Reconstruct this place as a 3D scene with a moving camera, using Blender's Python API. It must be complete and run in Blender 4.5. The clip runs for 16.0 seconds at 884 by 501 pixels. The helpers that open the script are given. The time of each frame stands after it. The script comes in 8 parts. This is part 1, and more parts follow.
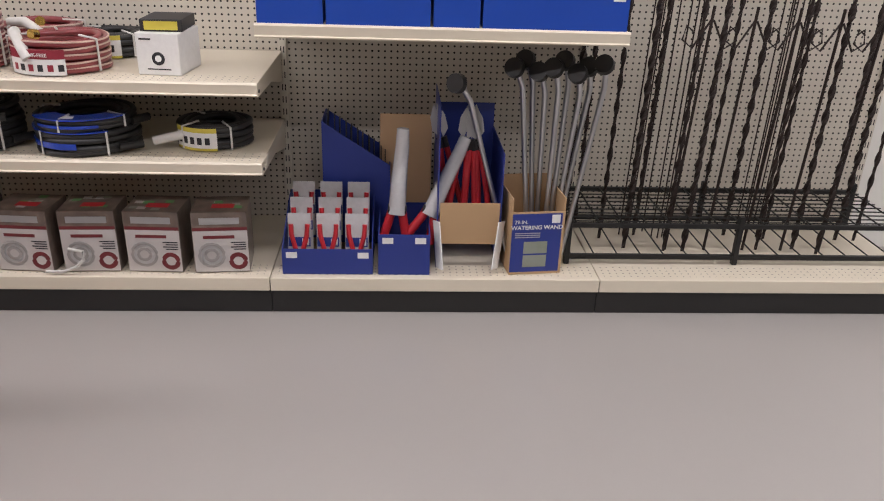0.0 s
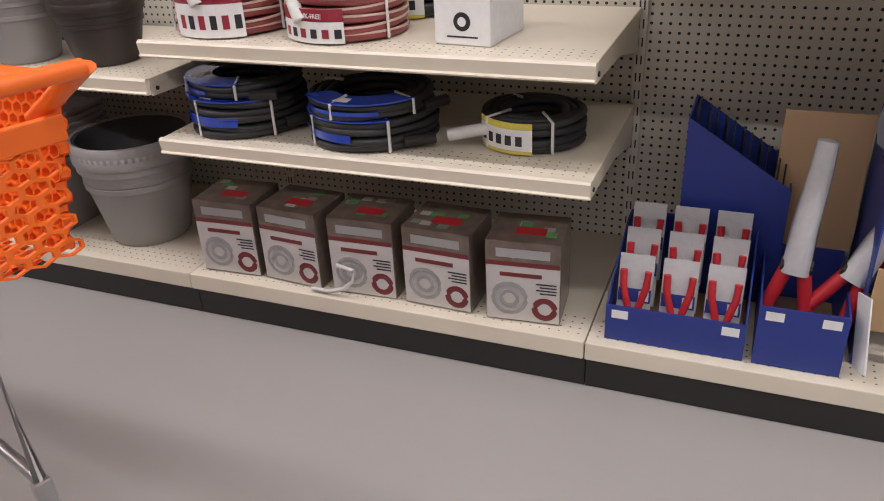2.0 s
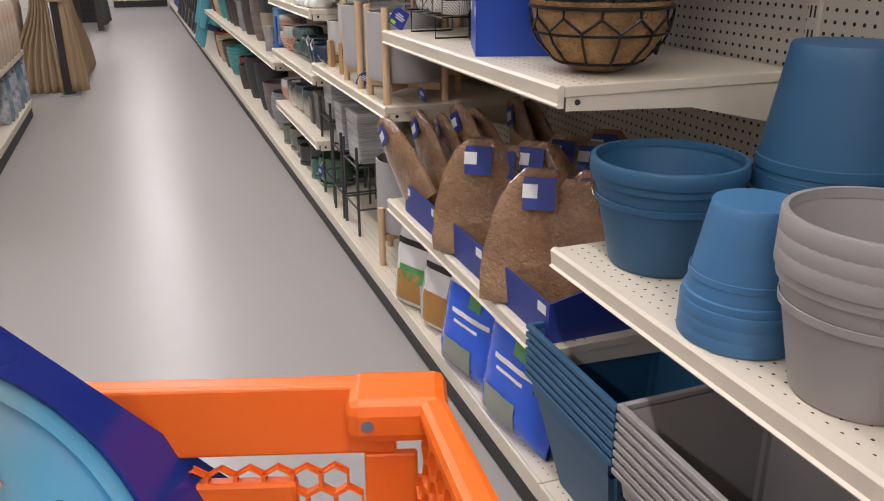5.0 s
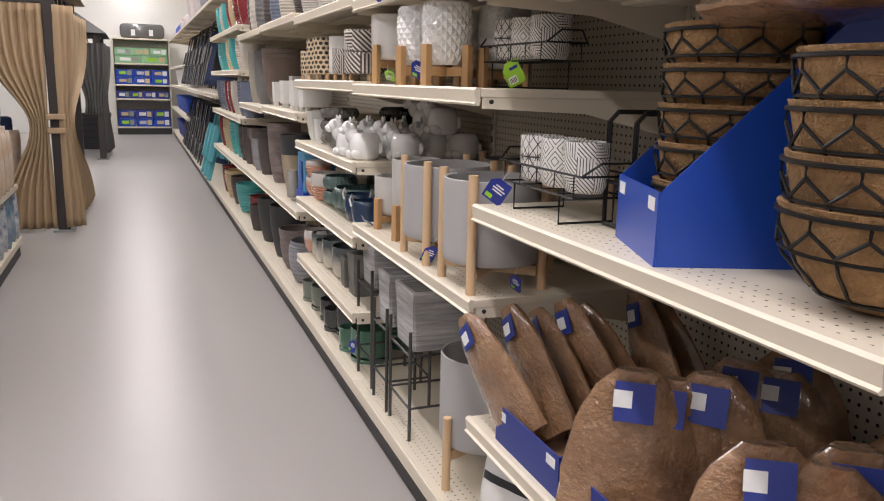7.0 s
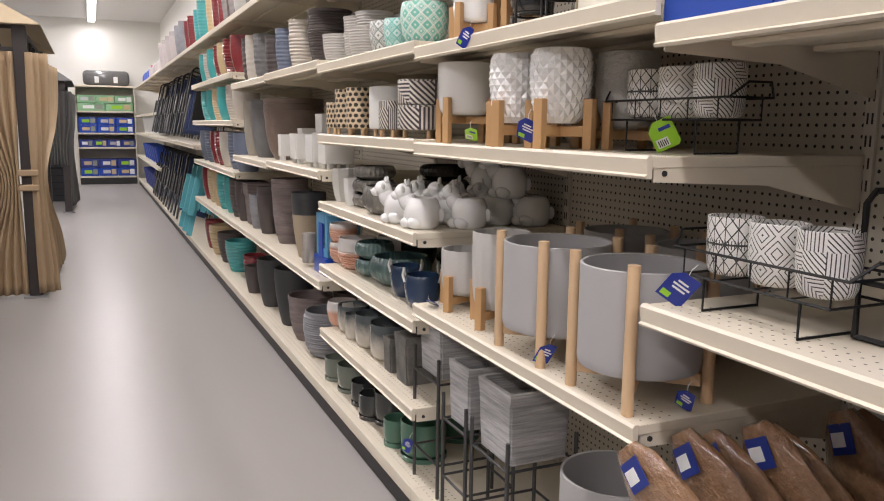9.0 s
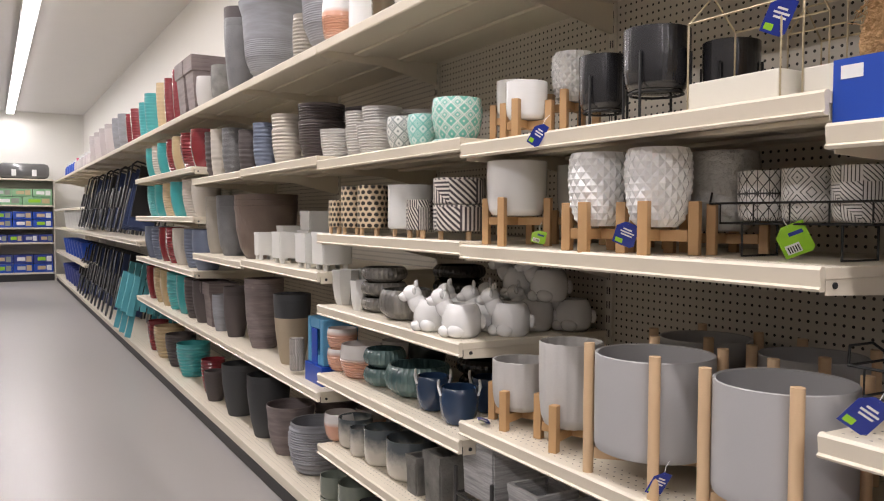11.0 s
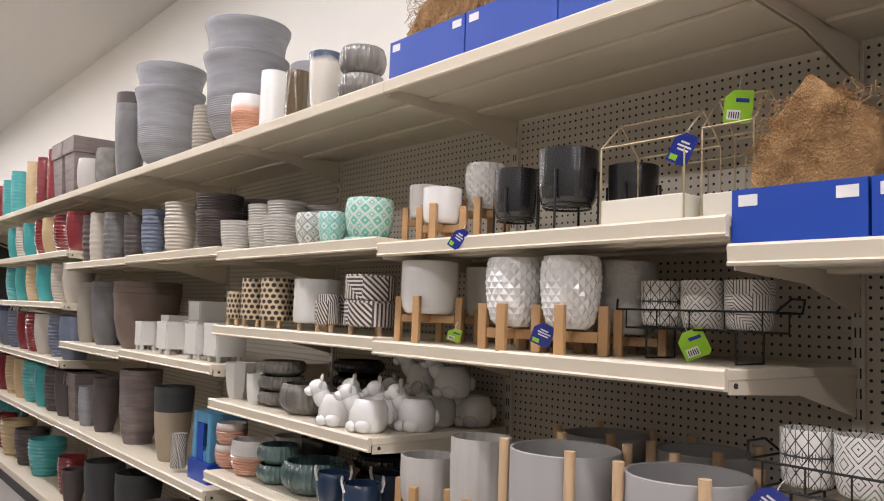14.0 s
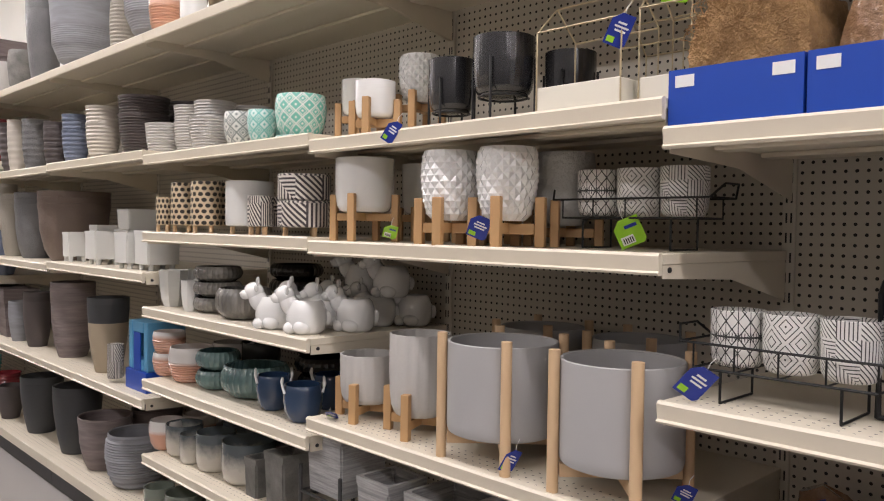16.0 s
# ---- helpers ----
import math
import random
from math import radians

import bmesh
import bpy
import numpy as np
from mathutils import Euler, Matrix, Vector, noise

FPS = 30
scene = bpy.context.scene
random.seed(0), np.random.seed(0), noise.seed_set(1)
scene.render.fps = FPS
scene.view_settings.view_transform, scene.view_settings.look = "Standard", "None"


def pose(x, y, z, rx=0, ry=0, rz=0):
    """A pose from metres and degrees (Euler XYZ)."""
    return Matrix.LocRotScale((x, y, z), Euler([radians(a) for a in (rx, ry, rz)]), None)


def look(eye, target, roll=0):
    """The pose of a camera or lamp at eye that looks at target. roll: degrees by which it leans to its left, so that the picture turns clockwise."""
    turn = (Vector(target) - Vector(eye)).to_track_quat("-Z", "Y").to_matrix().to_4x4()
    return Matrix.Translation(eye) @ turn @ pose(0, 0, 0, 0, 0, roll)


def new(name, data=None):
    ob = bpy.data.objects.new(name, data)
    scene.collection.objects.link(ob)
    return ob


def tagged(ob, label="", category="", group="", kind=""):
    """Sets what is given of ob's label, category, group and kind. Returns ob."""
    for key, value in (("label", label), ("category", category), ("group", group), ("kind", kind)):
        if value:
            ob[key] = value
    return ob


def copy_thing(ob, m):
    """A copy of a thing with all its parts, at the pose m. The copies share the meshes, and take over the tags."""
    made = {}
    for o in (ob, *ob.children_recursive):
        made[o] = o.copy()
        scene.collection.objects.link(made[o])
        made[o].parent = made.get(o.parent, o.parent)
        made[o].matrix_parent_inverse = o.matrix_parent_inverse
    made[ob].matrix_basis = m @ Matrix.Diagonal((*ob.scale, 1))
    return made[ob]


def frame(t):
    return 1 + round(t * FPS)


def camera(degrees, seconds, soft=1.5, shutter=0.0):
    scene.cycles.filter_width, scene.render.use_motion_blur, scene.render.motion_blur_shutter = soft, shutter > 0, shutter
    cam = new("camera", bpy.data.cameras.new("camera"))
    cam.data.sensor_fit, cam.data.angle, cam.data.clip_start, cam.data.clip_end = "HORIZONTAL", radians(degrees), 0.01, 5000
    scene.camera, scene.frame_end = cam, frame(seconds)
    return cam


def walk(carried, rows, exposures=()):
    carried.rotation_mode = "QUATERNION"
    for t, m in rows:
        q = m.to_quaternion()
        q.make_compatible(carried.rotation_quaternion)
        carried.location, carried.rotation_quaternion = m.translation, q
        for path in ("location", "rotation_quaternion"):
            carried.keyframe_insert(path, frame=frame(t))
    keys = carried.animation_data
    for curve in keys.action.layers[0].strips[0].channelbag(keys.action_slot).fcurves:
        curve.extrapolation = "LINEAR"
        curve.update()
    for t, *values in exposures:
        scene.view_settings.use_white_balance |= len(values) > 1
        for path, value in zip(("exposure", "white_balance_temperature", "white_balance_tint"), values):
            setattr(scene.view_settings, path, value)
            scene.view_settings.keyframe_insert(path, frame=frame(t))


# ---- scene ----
cam = camera(58.7, 16.0, 1.1)

PATH = [
    (0, (-3.213, -4.115, 1.437), (-1.393, -4.232, 0.616), 2.0),
    (0.5, (-2.975, -4.101, 1.438), (-1.237, -4.235, 0.456), 2.3),
    (1, (-2.747, -4.076, 1.435), (-1.052, -4.029, 0.374), 0.5),
    (1.5, (-2.494, -4.022, 1.417), (-0.824, -3.62, 0.392), -2.7),
    (2, (-2.261, -3.976, 1.302), (-0.634, -3.287, 0.366), -3.1),
    (2.5, (-2.015, -3.893, 1.353), (-0.65, -2.786, 0.399), -2.6),
    (3, (-1.769, -3.643, 1.441), (-0.778, -2.244, 0.41), -5.8),
    (3.5, (-1.651, -3.426, 1.388), (-0.849, -1.89, 0.389), -5.8),
    (4, (-1.485, -3.159, 1.389), (-0.853, -1.541, 0.397), -4.3),
    (4.5, (-1.431, -2.872, 1.338), (-0.84, -1.185, 0.441), -0.7),
    (5, (-1.374, -2.589, 1.344), (-0.724, -0.84, 0.624), -0.2),
    (5.2, (-1.36, -2.485, 1.34), (-0.687, -0.725, 0.669), 0.4),
    (7.3, (-1.43, -1.746, 1.4), (-0.725, 0.081, 0.996), 1.3),
    (7.5, (-1.443, -1.683, 1.405), (-0.741, 0.147, 1.003), 1.2),
    (8, (-1.457, -1.528, 1.412), (-0.768, 0.308, 1.019), 1.0),
    (8.5, (-1.5, -1.391, 1.422), (-0.808, 0.456, 1.093), 0.7),
    (9, (-1.607, -1.241, 1.434), (-0.804, 0.564, 1.122), 0.7),
    (9.5, (-1.693, -1.14, 1.425), (-0.802, 0.628, 1.138), 0.8),
    (10, (-1.766, -1.004, 1.448), (-0.853, 0.762, 1.228), 0.5),
    (10.2, (-1.787, -0.947, 1.455), (-0.866, 0.818, 1.268), 0.4),
    (12.5, (-2.036, -0.826, 1.471), (-0.877, 0.804, 1.508), 1.1),
    (13, (-2.053, -0.834, 1.469), (-0.87, 0.775, 1.556), 1.8),
    (13.5, (-2.054, -0.842, 1.473), (-0.819, 0.724, 1.619), 2.2),
    (14, (-2.057, -0.846, 1.468), (-0.787, 0.691, 1.632), 2.1),
    (14.5, (-2.05, -0.848, 1.465), (-0.741, 0.654, 1.631), 1.7),
    (15, (-2.035, -0.841, 1.455), (-0.691, 0.635, 1.581), 1.2),
    (15.5, (-2.013, -0.826, 1.438), (-0.643, 0.631, 1.444), 0.9),
    (16, (-2.003, -0.822, 1.428), (-0.619, 0.621, 1.368), 0.8),
]
walk(cam, [(t, look(eye, target, roll)) for t, eye, target, roll in PATH],
     exposures=[(0, 0.26, 6300, 19), (5, 0.3, 6300, 19), (7.5, 0.44, 6350, 19), (12.5, 0.44, 6350, 19), (16, 0.36, 6350, 19)])

# ---- light ----
world = bpy.data.worlds.new("world")
scene.world = world
world.use_nodes = True
world.node_tree.nodes["Background"].inputs[0].default_value = (0.9, 0.93, 1.0, 1)
world.node_tree.nodes["Background"].inputs[1].default_value = 0.04
CEIL = 3.8
LIGHT_W = 37.0


# ---- materials ----
def node(nt, kind, **kw):
    n = nt.nodes.new(kind)
    for k, v in kw.items():
        if k == "op":
            n.operation = v
        elif k == "blend":
            n.blend_type = v
    return n


def put(nt, sock, v):
    if isinstance(v, bpy.types.NodeSocket):
        nt.links.new(v, sock)
    else:
        sock.default_value = v


def maths(nt, op, a, b=0.0, c=0.0):
    n = node(nt, "ShaderNodeMath", op=op)
    for s, v in zip(n.inputs, (a, b, c)):
        put(nt, s, v)
    return n.outputs[0]


def rgba(c):
    return (c[0], c[1], c[2], 1.0)


def mixed(nt, f, a, b, blend="MIX"):
    n = nt.nodes.new("ShaderNodeMix")
    n.data_type = "RGBA"
    n.blend_type = blend
    put(nt, n.inputs[0], f)
    put(nt, n.inputs[6], rgba(a) if isinstance(a, tuple) else a)
    put(nt, n.inputs[7], rgba(b) if isinstance(b, tuple) else b)
    return n.outputs[2]


def coords(nt, what="Object"):
    return nt.nodes.new("ShaderNodeTexCoord").outputs[what]


def noise_of(nt, vec, scale, detail=4.0, rough=0.6):
    n = nt.nodes.new("ShaderNodeTexNoise")
    nt.links.new(vec, n.inputs["Vector"])
    n.inputs["Scale"].default_value = scale
    n.inputs["Detail"].default_value = detail
    n.inputs["Roughness"].default_value = rough
    return n.outputs["Fac"]


def ramp(nt, f, lo, hi):
    n = nt.nodes.new("ShaderNodeMapRange")
    put(nt, n.inputs[0], f)
    n.inputs[1].default_value = lo
    n.inputs[2].default_value = hi
    return n.outputs[0]


def stretch(nt, vec, s):
    n = nt.nodes.new("ShaderNodeMapping")
    nt.links.new(vec, n.inputs[0])
    n.inputs[3].default_value = s
    return n.outputs[0]


def surface(name, col, rough=0.5, metal=0.0, second=None, grain=60.0, amount=0.12, bump=0.1, stain=3.0,
            axes=(1, 1, 1), coat=0.0, var=0.0, depth=0.002, spec=0.5, trans=0.0, alpha=1.0):
    """A surface with fine grain and broad stains."""
    m = bpy.data.materials.new(name)
    m.use_nodes = True
    nt = m.node_tree
    b = nt.nodes["Principled BSDF"]
    vec = stretch(nt, coords(nt), axes)
    fine, broad = noise_of(nt, vec, grain, 5.0), noise_of(nt, vec, stain, 3.0)
    dark = second or tuple(c * (1 - 2.2 * amount) for c in col)
    base = mixed(nt, ramp(nt, broad, 0.3, 0.75), dark if second else tuple(c * (1 - amount * 0.6) for c in col), col)
    base = mixed(nt, maths(nt, "MULTIPLY", ramp(nt, fine, 0.35, 0.8), amount * 3), base, dark)
    if var:
        info = nt.nodes.new("ShaderNodeObjectInfo").outputs["Random"]
        h = nt.nodes.new("ShaderNodeHueSaturation")
        put(nt, h.inputs["Value"], maths(nt, "MULTIPLY_ADD", info, var * 2, 1 - var))
        nt.links.new(base, h.inputs["Color"])
        base = h.outputs[0]
    nt.links.new(base, b.inputs["Base Color"])
    put(nt, b.inputs["Roughness"], maths(nt, "MULTIPLY_ADD", broad, 0.06, rough - 0.03))
    b.inputs["Metallic"].default_value = metal
    b.inputs["Coat Weight"].default_value = coat
    b.inputs["Coat Roughness"].default_value = 0.08
    b.inputs["Specular IOR Level"].default_value = spec
    b.inputs["Transmission Weight"].default_value = trans
    b.inputs["Alpha"].default_value = alpha
    if bump:
        bn = nt.nodes.new("ShaderNodeBump")
        bn.inputs["Strength"].default_value = bump
        bn.inputs["Distance"].default_value = depth
        nt.links.new(fine, bn.inputs["Height"])
        nt.links.new(bn.outputs[0], b.inputs["Normal"])
    return m


def holes(m, axis_a, axis_b, pitch, radius, limit=None):
    """Punched holes on a grid, dark and sunk."""
    nt = m.node_tree
    b = nt.nodes["Principled BSDF"]
    sep = nt.nodes.new("ShaderNodeSeparateXYZ")
    nt.links.new(nt.nodes.new("ShaderNodeNewGeometry").outputs["Position"], sep.inputs[0])
    d = None
    for ax in (axis_a, axis_b):
        f = maths(nt, "FRACT", maths(nt, "MULTIPLY", maths(nt, "ADD", sep.outputs[ax], 50.0), 1 / pitch))
        f = maths(nt, "POWER", maths(nt, "SUBTRACT", f, 0.5), 2.0)
        d = f if d is None else maths(nt, "ADD", d, f)
    hole = maths(nt, "LESS_THAN", d, (radius / pitch) ** 2)
    if limit:
        inside = maths(nt, "MULTIPLY", maths(nt, "GREATER_THAN", sep.outputs[limit[0]], limit[1]),
                       maths(nt, "LESS_THAN", sep.outputs[limit[0]], limit[2]))
        hole = maths(nt, "MULTIPLY", hole, inside)
    if limit:
        nrm = nt.nodes.new("ShaderNodeSeparateXYZ")
        nt.links.new(nt.nodes.new("ShaderNodeNewGeometry").outputs["Normal"], nrm.inputs[0])
        hole = maths(nt, "MULTIPLY", hole, maths(nt, "GREATER_THAN", nrm.outputs[2], 0.7))
    old = b.inputs["Base Color"].links[0].from_socket
    nt.links.new(mixed(nt, hole, old, (0.02, 0.018, 0.015)), b.inputs["Base Color"])
    return m


M_FLOOR = surface("polished_concrete", (0.375, 0.357, 0.338), 0.33, grain=90, amount=0.05, bump=0.02, stain=0.9)
M_WALL = surface("painted_wall", (0.80, 0.79, 0.74), 0.8, grain=40, amount=0.02, bump=0.05)
# for the added west wall: dark, so that little light bounces back
M_LIGHT_BLOCKER = surface("light_blocker_grey", (0.22, 0.21, 0.20), 0.8, grain=40, amount=0.03, bump=0.05)
M_CEIL = surface("painted_ceiling", (0.70, 0.69, 0.68), 0.9, grain=20, amount=0.03, bump=0.05)
M_PEG = holes(surface("pegboard", (0.60, 0.555, 0.47), 0.6, grain=80, amount=0.04, bump=0.03), 1, 2, 0.0254, 0.0043)
M_SHELF = surface("cream_shelf_metal", (0.71, 0.645, 0.52), 0.42, grain=120, amount=0.03, bump=0.03, stain=2)
M_DECK = holes(surface("cream_shelf_deck", (0.71, 0.645, 0.52), 0.42, grain=120, amount=0.03, bump=0.03, stain=2),
               0, 1, 0.0254, 0.0028, (0, -0.585, -0.50))
M_KICK = surface("black_kick_plate", (0.025, 0.024, 0.024), 0.5, grain=50, amount=0.1)
M_UPRIGHT = surface("beige_upright", (0.66, 0.62, 0.53), 0.5, grain=60, amount=0.04)
M_SLOT = surface("slot_dark", (0.03, 0.03, 0.03), 0.7)


# ---- building blocks ----
def mesh_of(name, bm, mat, smooth=None):
    me = bpy.data.meshes.new(name)
    bmesh.ops.recalc_face_normals(bm, faces=bm.faces[:])
    if smooth is not None:
        lim = math.cos(radians(smooth))
        for f in bm.faces:
            f.smooth = True
        for e in bm.edges:
            if len(e.link_faces) == 2 and e.link_faces[0].normal.dot(e.link_faces[1].normal) < lim:
                e.smooth = False
    bm.to_mesh(me)
    bm.free()
    for m in (mat if isinstance(mat, (list, tuple)) else [mat]):
        me.materials.append(m)
    return me


def part(name, bm, mat, parent=None, label="", smooth=None):
    ob = new(name, mesh_of(name, bm, mat, smooth))
    ob.parent = parent
    return tagged(ob, label)


def thing(name, label, category, group="", m=None, kind=""):
    ob = new(name)
    ob.empty_display_size = 0.05
    if m is not None:
        ob.matrix_basis = m
    return tagged(ob, label, category, group, kind)


def box(bm, x0, x1, y0, y1, z0, z1, bevel=0.0, m=None):
    vs = [bm.verts.new(p) for p in ((x0, y0, z0), (x1, y0, z0), (x1, y1, z0), (x0, y1, z0),
                                    (x0, y0, z1), (x1, y0, z1), (x1, y1, z1), (x0, y1, z1))]
    fs = [bm.faces.new([vs[i] for i in f]) for f in ((0, 3, 2, 1), (4, 5, 6, 7), (0, 1, 5, 4), (1, 2, 6, 5), (2, 3, 7, 6), (3, 0, 4, 7))]
    if bevel:
        es = list({e for f in fs for e in f.edges})
        r = bmesh.ops.bevel(bm, geom=es, offset=bevel, segments=2, profile=0.5, affect="EDGES")
        vs = list({v for f in r["faces"] for v in f.verts} | {v for v in vs if v.is_valid})
    if m is not None:
        bmesh.ops.transform(bm, matrix=m, verts=vs)
    return bm


def boxm(*a, **k):
    return box(bmesh.new(), *a, **k)


def rod(bm, a, b, r, n=8, r2=None):
    a, b = Vector(a), Vector(b)
    q = (b - a).to_track_quat("Z", "Y").to_matrix()
    rings = []
    for p, rad in ((a, r), (b, r if r2 is None else r2)):
        rings.append([bm.verts.new(p + q @ Vector((math.cos(2 * math.pi * i / n) * rad, math.sin(2 * math.pi * i / n) * rad, 0))) for i in range(n)])
    for i in range(n):
        bm.faces.new((rings[0][i], rings[0][(i + 1) % n], rings[1][(i + 1) % n], rings[1][i]))
    bm.faces.new(rings[0][::-1])
    bm.faces.new(rings[1])
    return bm


def wire(bm, pts, r, n=6, closed=False):
    """A bent rod through points."""
    pts = [Vector(p) for p in pts]
    k = len(pts)
    rings = []
    for i, p in enumerate(pts):
        prv = pts[i - 1] if i or closed else p
        nxt = pts[(i + 1) % k] if i < k - 1 or closed else p
        d = nxt - prv
        q = (d if d.length > 1e-6 else Vector((0, 0, 1))).to_track_quat("Z", "Y").to_matrix()
        rings.append([bm.verts.new(p + q @ Vector((math.cos(2 * math.pi * j / n) * r, math.sin(2 * math.pi * j / n) * r, 0))) for j in range(n)])
    for i in range(k if closed else k - 1):
        a, b = rings[i], rings[(i + 1) % k]
        off = 0
        if closed and i == k - 1:
            off = min(range(n), key=lambda o: (a[0].co - b[o].co).length)
        for j in range(n):
            bm.faces.new((a[j], a[(j + 1) % n], b[(j + 1 + off) % n], b[(j + off) % n]))
    if not closed:
        bm.faces.new(rings[0][::-1])
        bm.faces.new(rings[-1])
    return bm


def lathe(profile, n=36, mod=None, bm=None, at=(0, 0, 0)):
    """Turns (radius, height) points; the list runs from the foot's middle, up the outside, over the rim and down inside. UV: turns and height."""
    bm = bm or bmesh.new()
    uv = bm.loops.layers.uv.verify()
    hmax = max(p[1] for p in profile)
    rings = []
    for r, z in profile:
        if r < 1e-5:
            rings.append([bm.verts.new((at[0], at[1], at[2] + z))])
            continue
        ring = []
        for i in range(n):
            a = 2 * math.pi * i / n
            k = r * (mod(a, z / hmax) if mod else 1.0)
            ring.append(bm.verts.new((at[0] + math.cos(a) * k, at[1] + math.sin(a) * k, at[2] + z)))
        rings.append(ring)
    for j in range(len(rings) - 1):
        a, b = rings[j], rings[j + 1]
        for i in range(n):
            i2 = (i + 1) % n
            if len(a) == 1 and len(b) == 1:
                continue
            if len(a) == 1:
                f = bm.faces.new((a[0], b[i2], b[i]))
                us = ((i + .5, j), (i + 1, j + 1), (i, j + 1))
            elif len(b) == 1:
                f = bm.faces.new((a[i], a[i2], b[0]))
                us = ((i, j), (i + 1, j), (i + .5, j + 1))
            else:
                f = bm.faces.new((a[i], a[i2], b[i2], b[i]))
                us = ((i, j), (i + 1, j), (i + 1, j + 1), (i, j + 1))
            for l, (u, w) in zip(f.loops, us):
                l[uv].uv = (u / n, profile[w][1])
    return bm


# ---- setting ----
bm = boxm(-14, 0.3, -12, 19.6, -0.1, 0.0)
tagged(part("floor", bm, M_FLOOR), "polished grey concrete shop floor with soft reflections", "floor", kind="structure")
bm = boxm(-14, 0.3, -12, 19.6, CEIL, CEIL + 0.1)
tagged(part("ceiling", bm, M_CEIL), "plain pale grey painted ceiling above the aisle", "ceiling", kind="structure")
# the west one is added out of view to cut the side light
for nm, b in (("wall_east", (0.06, 0.2, -12, 19.5)), ("wall_north", (-14, 0.06, 19.35, 19.5)), ("wall_south", (-14, 0.06, -12, -11.85)), ("wall_west", (-5.4, -5.25, -11.85, 19.35))):
    tagged(part(nm, boxm(*b, 0, CEIL), M_LIGHT_BLOCKER if nm == "wall_west" else M_WALL), "added unseen grey wall that cuts side light" if nm == "wall_west" else "off-white painted shop wall", "wall", kind="structure")


# ---- ceiling lamps ----
M_TUBE = bpy.data.materials.new("lamp_diffuser")
M_TUBE.use_nodes = True
e = M_TUBE.node_tree.nodes["Principled BSDF"]
e.inputs["Emission Color"].default_value = (1.0, 0.97, 0.92, 1)
e.inputs["Emission Strength"].default_value = 6.0
M_WHITE_METAL = surface("white_lamp_housing", (0.8, 0.8, 0.78), 0.4)
STRIP_L = 4.2


def strip_lamp(x, y):
    t = thing("ceiling_strip_lamp", "long white fluorescent strip lamp under the ceiling", "ceiling lamp", "strip lamps", pose(x, y, CEIL - 0.1))
    part("housing", boxm(-0.09, 0.09, -STRIP_L / 2, STRIP_L / 2, 0.03, 0.098, 0.008), M_WHITE_METAL, t)
    part("diffuser", boxm(-0.07, 0.07, -STRIP_L / 2 + .02, STRIP_L / 2 - .02, 0.0, 0.028, 0.008), M_TUBE, t)
    la = bpy.data.lights.new("strip_light", "AREA")
    la.shape, la.size, la.size_y = "RECTANGLE", 0.14, STRIP_L
    la.energy, la.color = LIGHT_W, (1.0, 0.975, 0.93)
    lo = new("strip_light", la)
    lo.matrix_basis = pose(x, y, CEIL - 0.13)


for x in (-1.45, -4.2):
    for y in (-8.4, -4.15, 0.1, 4.35, 8.6, 12.85, 16.98):
        strip_lamp(x, y)

# ---- the long shelf run ----
JOINTS = [-6.15, -4.876, -3.657, -2.438, -1.219, 0.0, 1.222, 2.45, 3.68, 4.93, 6.2, 7.45, 8.7, 9.95, 11.2, 12.45, 13.7, 14.95, 16.2, 17.45, 18.6]
XF = -0.612
tagged(part("back_panel", boxm(0.0, 0.03, JOINTS[0], 18.6, 0.12, 2.27), M_PEG), "beige perforated pegboard back of the shelf run", "pegboard", kind="structure")
for y in JOINTS:
    t = thing("shelf_upright", "beige slotted steel upright between pegboard panels", "upright", "shelf uprights", pose(0, y, 0))
    part("post", boxm(-0.012, -0.0005, -0.016, 0.016, 0.12, 2.27, 0.002), M_UPRIGHT, t)
    bm = bmesh.new()
    for i in range(41):
        for s in (-0.006, 0.006):
            box(bm, -0.0135, -0.0122, s - 0.002, s + 0.002, 0.2 + i * 0.05, 0.225 + i * 0.05)
    tagged(part("slots", bm, M_SLOT, t, "dark slots"), kind="stuff")


def deck_base(y0, y1):
    t = thing("base_shelf", "cream steel base shelf on a black kick plate", "shelf", "base shelves", pose(0, (y0 + y1) / 2, 0))
    w = (y1 - y0) / 2 - 0.0015
    part("kick_plate", boxm(-0.595, -0.575, -w, w, 0.0, 0.098), M_KICK, t, "black kick plate")
    part("deck", boxm(-0.611, -0.001, -w, w, 0.136, 0.150, 0.002), M_DECK, t)
    part("price_rail", boxm(-0.622, -0.612, -w, w, 0.10, 0.152, 0.003), M_SHELF, t)
    part("side_panel", boxm(-0.57, -0.002, -w, -w + 0.01, 0.0, 0.135), M_KICK, t)


